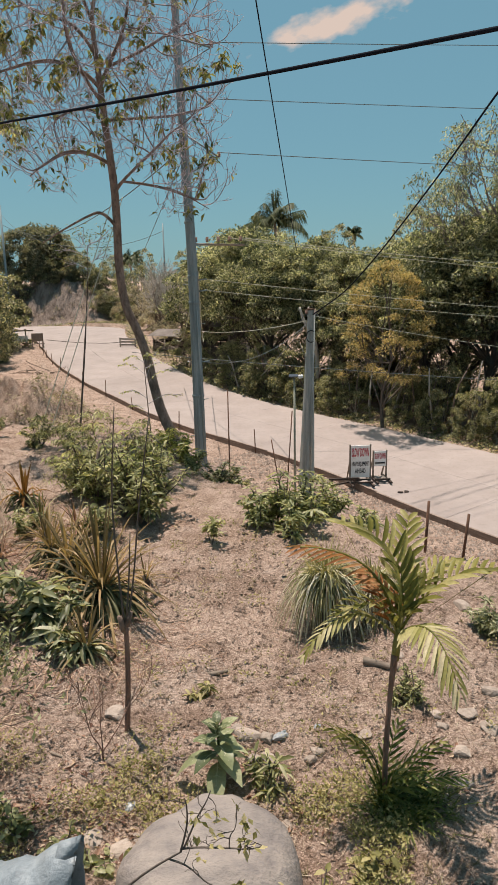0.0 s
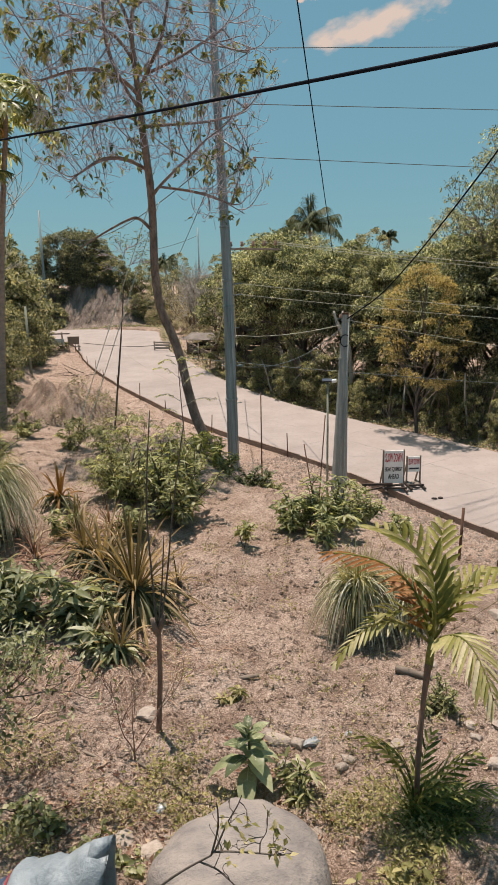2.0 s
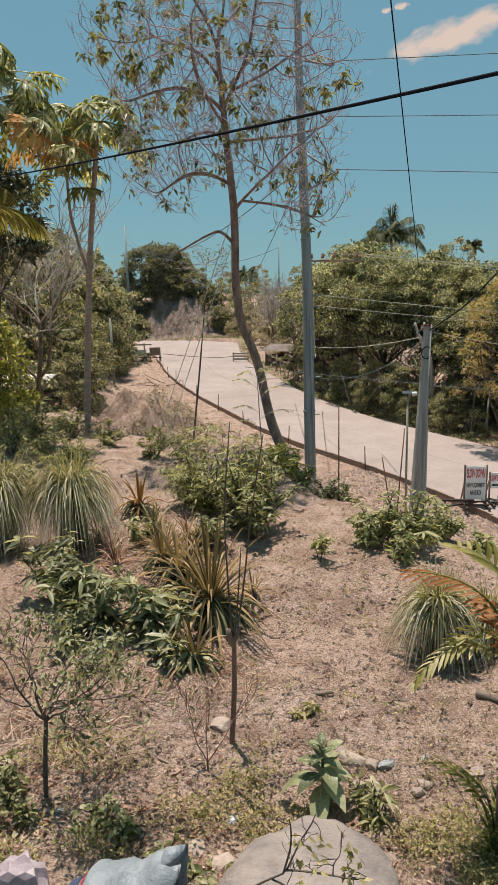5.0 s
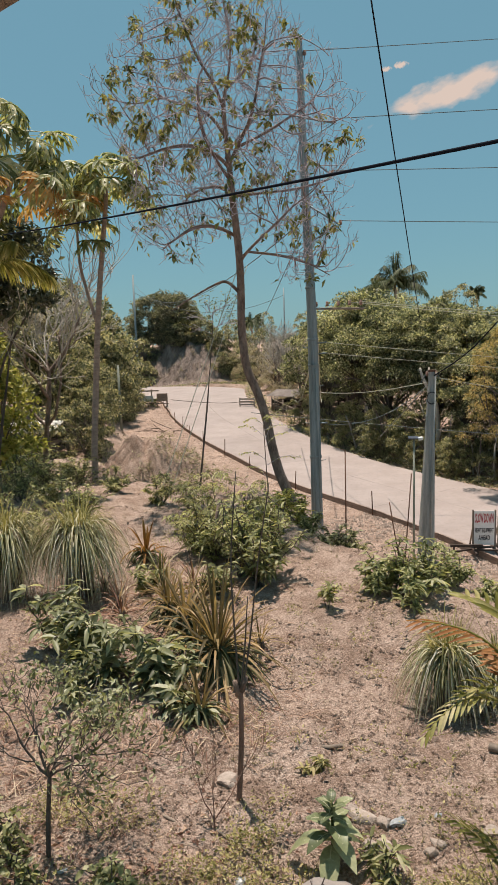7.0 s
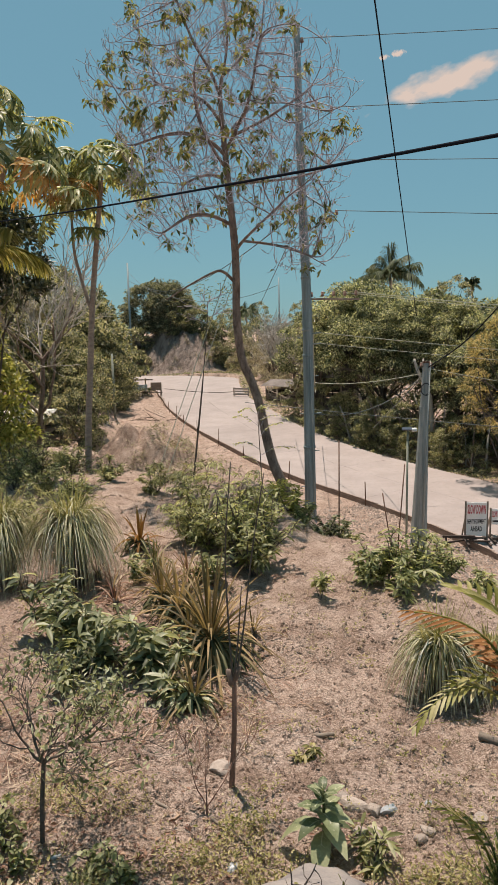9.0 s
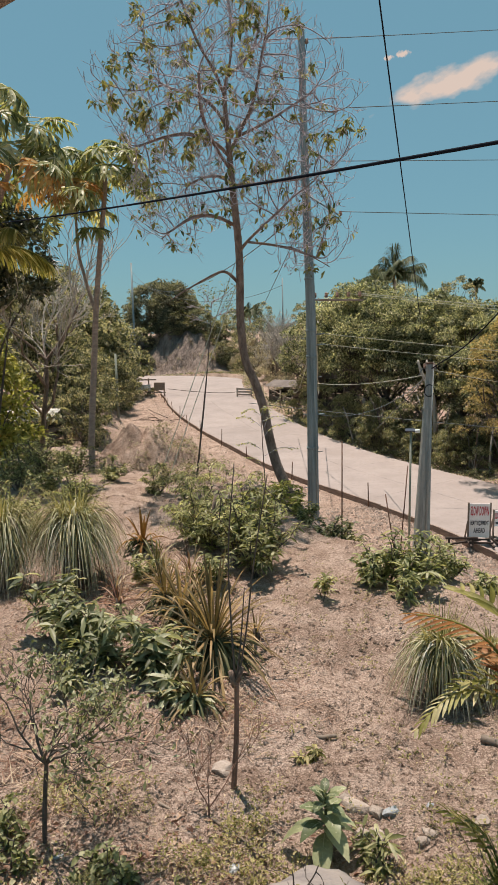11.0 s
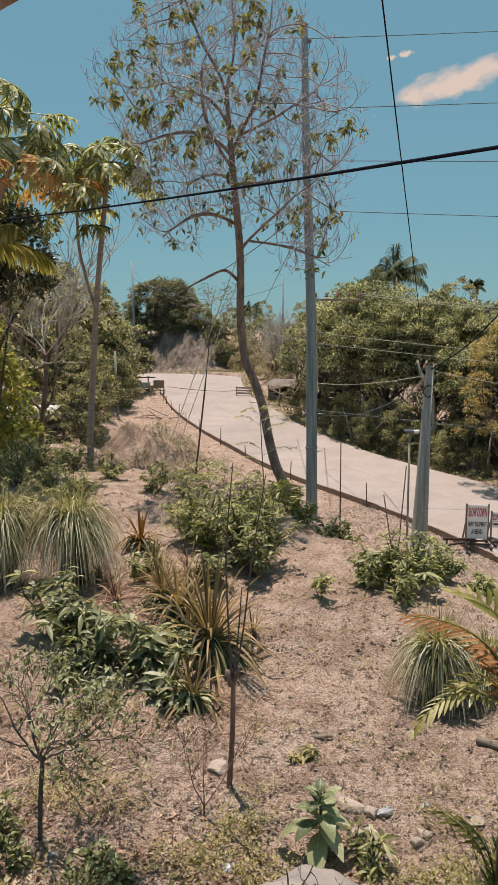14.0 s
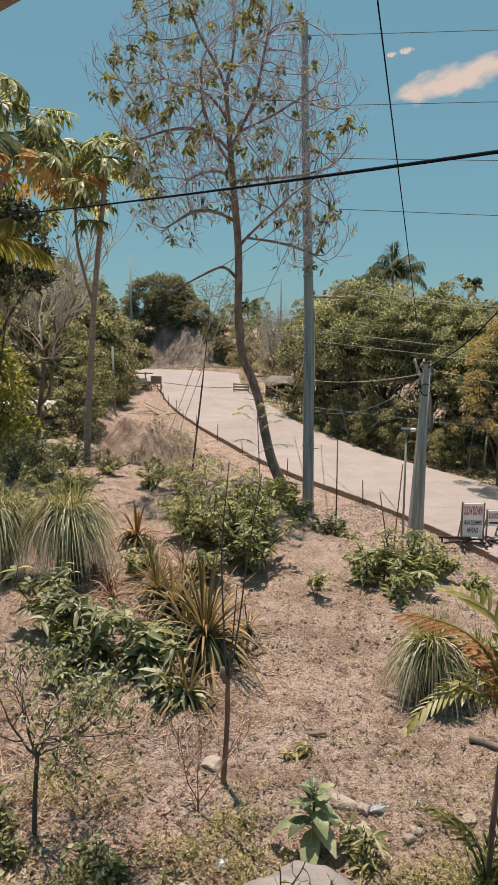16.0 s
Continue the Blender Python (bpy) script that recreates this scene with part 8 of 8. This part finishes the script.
    # fallen wood
    for x, y, L, turn, r in ((0.95, 4.95, 0.28, -20, 0.032), (-0.32, 4.9, 0.16, 5, 0.02), (-1.3, 3.95, 0.9, -28, 0.012), (0.45, 3.5, 0.18, 40, 0.015), (-0.75, 3.75, 0.5, -35, 0.010)):
        c, _ = wander(rng, (-L / 2, 0, r * 0.8), (1, 0, 0), L, 5, 0.12)
        single("fallen_wood", np_mesh("fallen_wood", *tubes([c], [np.linspace(r, r * 0.7, 6)], 8), M_WOOD, True), "weathered piece of fallen wood on soil", "branch", "", (x, y, ground(x, y)), turn, "fallen wood")
    # scraps of plastic
    for x, y, s, m in ((0.17, 4.12, 0.07, M_PLASTIC), (0.42, 4.26, 0.04, M_PLASTIC), (-0.72, 3.55, 0.05, M_PLASTIC), (-1.72, 3.32, 0.035, M_PLASTIC)):
        v, f = rock_arrays(rng, 1)
        v = v * np.array((s, s * 0.6, s * 0.35)) * (1 + 0.2 * rng.normal(0, 1, (len(v), 1)).clip(-1, 1))
        single("plastic_litter", np_mesh("plastic_litter", v, f, m, False), "crumpled pale plastic scrap on the soil", "litter", "", (x, y, ground(x, y) + s * 0.2), rng.uniform(0, 360), "litter")
    # corner of the roof over the viewpoint
    t = thing("roof_eave", "brown roof eave edge overhead", "roof eave", (-1.13, 1.6, 6.72))
    e = np.array((0.75, 0, 0.27))
    turn = -math.degrees(math.atan2(e[2], e[0]))
    L = float(np.linalg.norm(e))
    part("fascia", (boxes(((L, 0.03, 0.14), (e[0] / 2 - 0.036, 0, e[2] / 2 + 0.06), (0, turn, 0)), bevel=0.004), M_EAVE), t)
    part("drip_edge", (boxes(((L, 0.05, 0.012), (e[0] / 2, 0, e[2] / 2), (0, turn, 0)), bevel=0.002), M_WOOD), t)


foreground_objects()


# ---- loose cover: stones, litter, weeds ----
def scatter(rng, n, fn):
    """Places on the bank, thinning with distance; fn gives the chance to keep a place."""
    out = []
    while sum(map(len, out)) < n:
        r = 1.9 * (16 / 1.9) ** rng.uniform(0, 1, 4000)
        a = np.radians(rng.uniform(48, 142, 4000))
        x, y = 0.15 + r * np.cos(a), r * np.sin(a)
        d, _, _ = nearest(INNER, x, y)
        keep = (d > 0.4) & (rng.uniform(0, 1, 4000) < fn(x, y, d))
        out.append(np.stack((x[keep], y[keep]), 1))
    p = np.concatenate(out)[:n]
    return np.column_stack((p, height(p[:, 0], p[:, 1])))


def patchy(x, y, s, seed):
    return smooth(-0.35, 0.5, vnoise(x / s, y / s, seed))


def loose_cover():
    rng = np.random.default_rng(301)
    # pebbles: broken octahedra
    n = 42000
    p = scatter(rng, n, lambda x, y, d: 0.35 + 0.65 * patchy(x, y, 0.8, 21))
    oct_v = np.array([(1, 0, 0), (0, 1, 0), (-1, 0, 0), (0, -1, 0), (0, 0, 1), (0, 0, -1)], float)
    oct_f = np.array([(0, 1, 4), (1, 2, 4), (2, 3, 4), (3, 0, 4), (1, 0, 5), (2, 1, 5), (3, 2, 5), (0, 3, 5)])
    top_f = oct_f[:4]
    s = 0.005 + 0.017 * rng.uniform(0, 1, n) ** 3 * (0.7 + 0.08 * np.hypot(p[:, 0], p[:, 1]))
    a = rng.uniform(0, 6.28, n)
    v = oct_v[None] * (1 + rng.normal(0, 0.22, (n, 6, 3)).clip(-0.5, 0.5)) * s[:, None, None] * rng.uniform(0.6, 1.4, (n, 1, 3)) * np.array((1.2, 1, 0.95))
    v[:, :, 2] += oct_v[None, :, 0] * s[:, None] * rng.normal(0, 0.4, (n, 1))
    ca, sa = np.cos(a)[:, None], np.sin(a)[:, None]
    v = np.stack((v[:, :, 0] * ca - v[:, :, 1] * sa, v[:, :, 0] * sa + v[:, :, 1] * ca, v[:, :, 2]), 2) + p[:, None, :]
    f = top_f[None] + 6 * np.arange(n)[:, None, None]
    single("soil_clods", np_mesh("soil_clods", v.reshape(-1, 3), f.reshape(-1, 3), M_SOIL, False), "loose clods and crumbs of dry soil", "soil", "stuff")
    # dry leaves and straw; the trodden strip between the shrubs is nearly bare
    n = 60000
    p = scatter(rng, n, lambda x, y, d: (0.06 + 0.94 * patchy(x, y, 0.45, 22) ** 1.5) * (1 - 0.45 * smooth(1.0, 0.4, np.abs(x - 0.02 * y)) * smooth(4.2, 5.4, y)) * (0.6 + 0.4 * smooth(0.6, -0.4, x - 0.1 * y)) * np.where(d > 7, 1, 0.3))
    L = rng.uniform(0.006, 0.023, n)
    d = np.column_stack((rng.normal(0, 1, n), rng.normal(0, 1, n), rng.normal(0.08, 0.16, n)))
    v, f = small_leaves(p + (0, 0, 0.004), d, unit(rng.normal(0, 0.5, (n, 3)) + UP), L, np.minimum(L * rng.uniform(0.08, 0.34, n), 0.010), 0.35, -0.08)
    single("dry_leaf_litter", np_mesh("dry_leaf_litter", v, f, L_LITTER), "curled brown dry leaves scattered on soil", "leaf litter", "stuff")
    # twigs
    paths, radii = [], []
    for q in scatter(rng, 2600, lambda x, y, d: 0.2 + 0.8 * patchy(x, y, 1.2, 23)):
        a = rng.uniform(0, 6.28)
        c, _ = wander(rng, q + (0, 0, 0.008), (math.cos(a), math.sin(a), 0.05), rng.uniform(0.05, 0.24), 3, 0.3)
        paths.append(c)
        radii.append(np.linspace(0.0022, 0.0012, 4))
    single("dry_twigs", np_mesh("dry_twigs", *tubes(paths, radii, 4, False), L_LITTER), "thin dry twigs scattered on the soil", "twigs", "stuff")
    # weeds: small tufts, thick in the foreground
    p = scatter(rng, 6000, lambda x, y, d: (patchy(x, y, 0.35, 24) ** 1.6 * (0.06 + 0.94 * smooth(4.35, 3.4, y + 0.06 * x)) + 0.08 * patchy(x, y, 1.0, 25) ** 3) * np.where(d > 7, 1, 0.5))
    q = np.repeat(p, 17, 0)
    n = len(q)
    a = rng.uniform(0, 6.28, n)
    k = np.repeat(rng.uniform(0.5, 1.4, len(p)), 17)
    off = np.stack((np.cos(a), np.sin(a), 0 * a), 1) * (rng.uniform(0, 0.05, n) * k)[:, None] + UP * (rng.uniform(0.0, 0.09, n) * k)[:, None]
    d = np.stack((np.cos(a), np.sin(a), rng.uniform(0.1, 1.2, n)), 1)
    L = rng.uniform(0.009, 0.030, n) * k
    single("low_weeds", np_mesh("low_weeds", *small_leaves(q + off, d, unit(rng.normal(0, 0.5, (n, 3)) + UP), L, L * 0.5), L_WEED), "low yellow green weeds on the soil", "weeds", "stuff")
    # straw: thin pale and brown stalks lying flat
    n = 15000
    p = scatter(rng, n, lambda x, y, d: 0.15 + 0.85 * patchy(x, y, 0.7, 33) ** 1.3 * (0.4 + 0.6 * smooth(5.6, 4.2, y)))
    a = rng.uniform(0, 6.28, n)
    d = np.stack((np.cos(a), np.sin(a), rng.uniform(0.02, 0.22, n)), 1)
    single("dry_straw", np_mesh("dry_straw", *blades(p + (0, 0, 0.006), d, rng.uniform(0.03, 0.13, n), rng.uniform(0.0022, 0.005, n), rng.uniform(0.05, 0.5, n), 2), L_LIESTRAW, True), "thin pale and brown straw lying on the soil", "straw", "stuff")
    # thin dry and green grass
    p = scatter(rng, 1500, lambda x, y, d: (0.05 + patchy(x, y, 0.8, 26) ** 2) * (0.5 + 0.5 * smooth(8.6, 7.2, d)))
    q = np.repeat(p, 9, 0)
    n = len(q)
    a = rng.uniform(0, 6.28, n)
    d = np.stack((np.cos(a) * 0.6, np.sin(a) * 0.6, np.ones(n)), 1)
    single("sparse_grass", np_mesh("sparse_grass", *blades(q, d, rng.uniform(0.03, 0.11, n), 0.0045, rng.uniform(0.1, 0.9, n), 2), L_TUSSOCK, True), "sparse dry grass tufts on the bank", "grass", "stuff")
    # ragged growth and stones along both road edges and on the heap
    k = rng.integers(60, 430, 2600)
    o = OUTER[k] + np.column_stack((rng.uniform(0.0, 1.6, 2600) * 0.8, rng.uniform(0.0, 1.6, 2600) * 0.58, np.zeros(2600)))
    o[:, 2] = height(o[:, 0], o[:, 1])
    q = np.repeat(o, 8, 0) + np.column_stack((rng.normal(0, 0.12, 20800), rng.normal(0, 0.12, 20800), rng.uniform(0, 0.3, 20800) ** 1.5))
    n = len(q)
    a = rng.uniform(0, 6.28, n)
    L = rng.uniform(0.05, 0.16, n)
    single("roadside_weeds", np_mesh("roadside_weeds", *small_leaves(q, np.stack((np.cos(a), np.sin(a), rng.uniform(-0.2, 1, n)), 1), unit(rng.normal(0, 0.5, (n, 3)) + UP), L, L * 0.45), L_HILL), "ragged weeds along the road's far edge", "weeds", "stuff")
    n = 15000
    near = np.flatnonzero((INNER[:, 1] > 5) & (INNER[:, 1] < 24))
    k = np.where(rng.uniform(0, 1, n) < 0.7, rng.choice(near, n), rng.integers(90, 400, n))
    e = 0.15 + 3.0 * rng.uniform(0, 1, n) ** 1.4
    t = unit(np.gradient(INNER, axis=0)[k])
    g = INNER[k] + np.column_stack((-t[:, 1], t[:, 0], 0 * e)) * e[:, None] + rng.normal(0, 0.1, (n, 3)) * (1, 1, 0)
    g[:, 2] = height(g[:, 0], g[:, 1])
    s = rng.uniform(0.012, 0.05, n)
    v = oct_v[None] * (1 + rng.normal(0, 0.2, (n, 6, 3)).clip(-0.5, 0.5)) * s[:, None, None] + g[:, None, :]
    f = oct_f[None] + 6 * np.arange(n)[:, None, None]
    single("shoulder_gravel", np_mesh("shoulder_gravel", v.reshape(-1, 3), f.reshape(-1, 3), L_STONES), "coarse gravel on the road's shoulder", "gravel", "stuff")
    # dead stalks and straw lying about the shrubs
    n = 6500
    q = np.array([(-2.1, 6.0, 0.9), (-1.5, 5.6, 0.6), (-3.6, 7.3, 0.7), (-4.6, 7.2, 0.6), (-2.6, 7.2, 0.8), (-2.9, 4.6, 0.6), (-1.3, 5.0, 0.4), (-1.9, 8.0, 0.7), (-3.0, 6.4, 0.7), (-2.2, 4.2, 0.6)])[rng.integers(0, 10, n)]
    p = q[:, :2] + rng.normal(0, 1, (n, 2)) * q[:, 2:] * (0.7, 0.5)
    a = rng.uniform(0, 6.28, n)
    d = np.stack((np.cos(a), np.sin(a), rng.uniform(0.0, 0.7, n)), 1)
    single("dead_stalks", np_mesh("dead_stalks", *blades(np.column_stack((p, height(p[:, 0], p[:, 1]) + 0.005)), d, rng.uniform(0.06, 0.3, n), rng.uniform(0.003, 0.009, n), rng.uniform(0.1, 0.8, n), 3), L_STALK, True), "reddish brown and straw dead stalks among the shrubs", "dry stalks", "stuff")
    # red-brown fallen leaves in the foreground
    n = 9000
    x, y = rng.uniform(-2.6, 2.0, n), rng.uniform(2.6, 4.3, n)
    ok = rng.uniform(0, 1, n) < patchy(x, y, 0.4, 31) * smooth(0.8, -0.6, x) * smooth(4.2, 3.3, y) + 0.08 * patchy(x, y, 0.3, 32)
    q = np.column_stack((x, y, height(x, y) + 0.006))[ok]
    n = len(q)
    L = rng.uniform(0.02, 0.055, n)
    single("fallen_leaves", np_mesh("fallen_leaves", *small_leaves(q, rng.normal(0, 1, (n, 3)) * (1, 1, 0.3), unit(rng.normal(0, 0.5, (n, 3)) + UP), L, L * rng.uniform(0.25, 0.6, n), 0.4, -0.1), L_STALK), "reddish brown fallen leaves on the soil", "leaf litter", "stuff")
    # clods on the earth heap and the shoulder beside it
    n = 9000
    x, y = rng.normal(-8.0, 2.2, n), rng.normal(21.0, 2.4, n)
    d, _, _ = nearest(INNER, x, y)
    ok = d > 1.2
    g = np.column_stack((x, y, height(x, y)))[ok]
    n = len(g)
    s = 0.01 + 0.03 * rng.uniform(0, 1, n) ** 3
    v = oct_v[None] * (1 + rng.normal(0, 0.25, (n, 6, 3)).clip(-0.5, 0.5)) * s[:, None, None] + g[:, None, :]
    single("heap_clods", np_mesh("heap_clods", v.reshape(-1, 3), (top_f[None] + 6 * np.arange(n)[:, None, None]).reshape(-1, 3), M_SOIL, True), "clods of earth on the dumped heap", "soil", "stuff")
    # scrub on the heap and the flat behind it
    n = 1900
    x, y = rng.uniform(-14, -3.6, n), rng.uniform(13.5, 24, n)
    d, _, _ = nearest(INNER, x, y)
    keep = (d > 3.2) & (rng.uniform(0, 1, n) < patchy(x, y, 1.1, 27) ** 1.5)
    p = np.column_stack((x, y, height(x, y) + 0.2 * np.exp(-((x + 7.9) / 2.5) ** 2 - ((y - 21.6) / 2.0) ** 2)))[keep]
    q = np.repeat(p, 22, 0) + np.column_stack((rng.normal(0, 0.14, len(p) * 22), rng.normal(0, 0.14, len(p) * 22), rng.uniform(0, 0.34, len(p) * 22) ** 1.4))
    a = rng.uniform(0, 6.28, len(q))
    L = rng.uniform(0.05, 0.13, len(q))
    single("heap_scrub", np_mesh("heap_scrub", *small_leaves(q, np.stack((np.cos(a), np.sin(a), rng.uniform(-0.2, 1, len(q))), 1), unit(rng.normal(0, 0.5, q.shape) + UP), L, L * 0.35), L_HEAPSCRUB), "low scrubby weeds on the earth heap", "weeds", "stuff")
    # dry growth hanging on the road cut
    n = 260
    x, y = rng.uniform(-30, -16.5, n), rng.uniform(60, 76, n)
    d, _, _ = nearest(OUTER, x, y)
    keep = (d < -0.9) & (d > -7.5)
    p = np.column_stack((x, y, height(x, y)))[keep]
    q = np.repeat(p, 12, 0) + rng.normal(0, 0.12, (len(p) * 12, 3))
    a = rng.uniform(3.6, 5.8, len(q))
    dd = np.stack((np.cos(a) * 0.8, np.sin(a) * 0.8, rng.uniform(-0.2, 0.7, len(q))), 1)
    single("hanging_scrub", np_mesh("hanging_scrub", *blades(q, dd, rng.uniform(0.2, 0.6, len(q)), 0.03, rng.uniform(0.4, 1.2, len(q)), 3), L_TUSSOCK, True), "dry scrub and roots hanging on the road cut", "scrub", "stuff")


loose_cover()
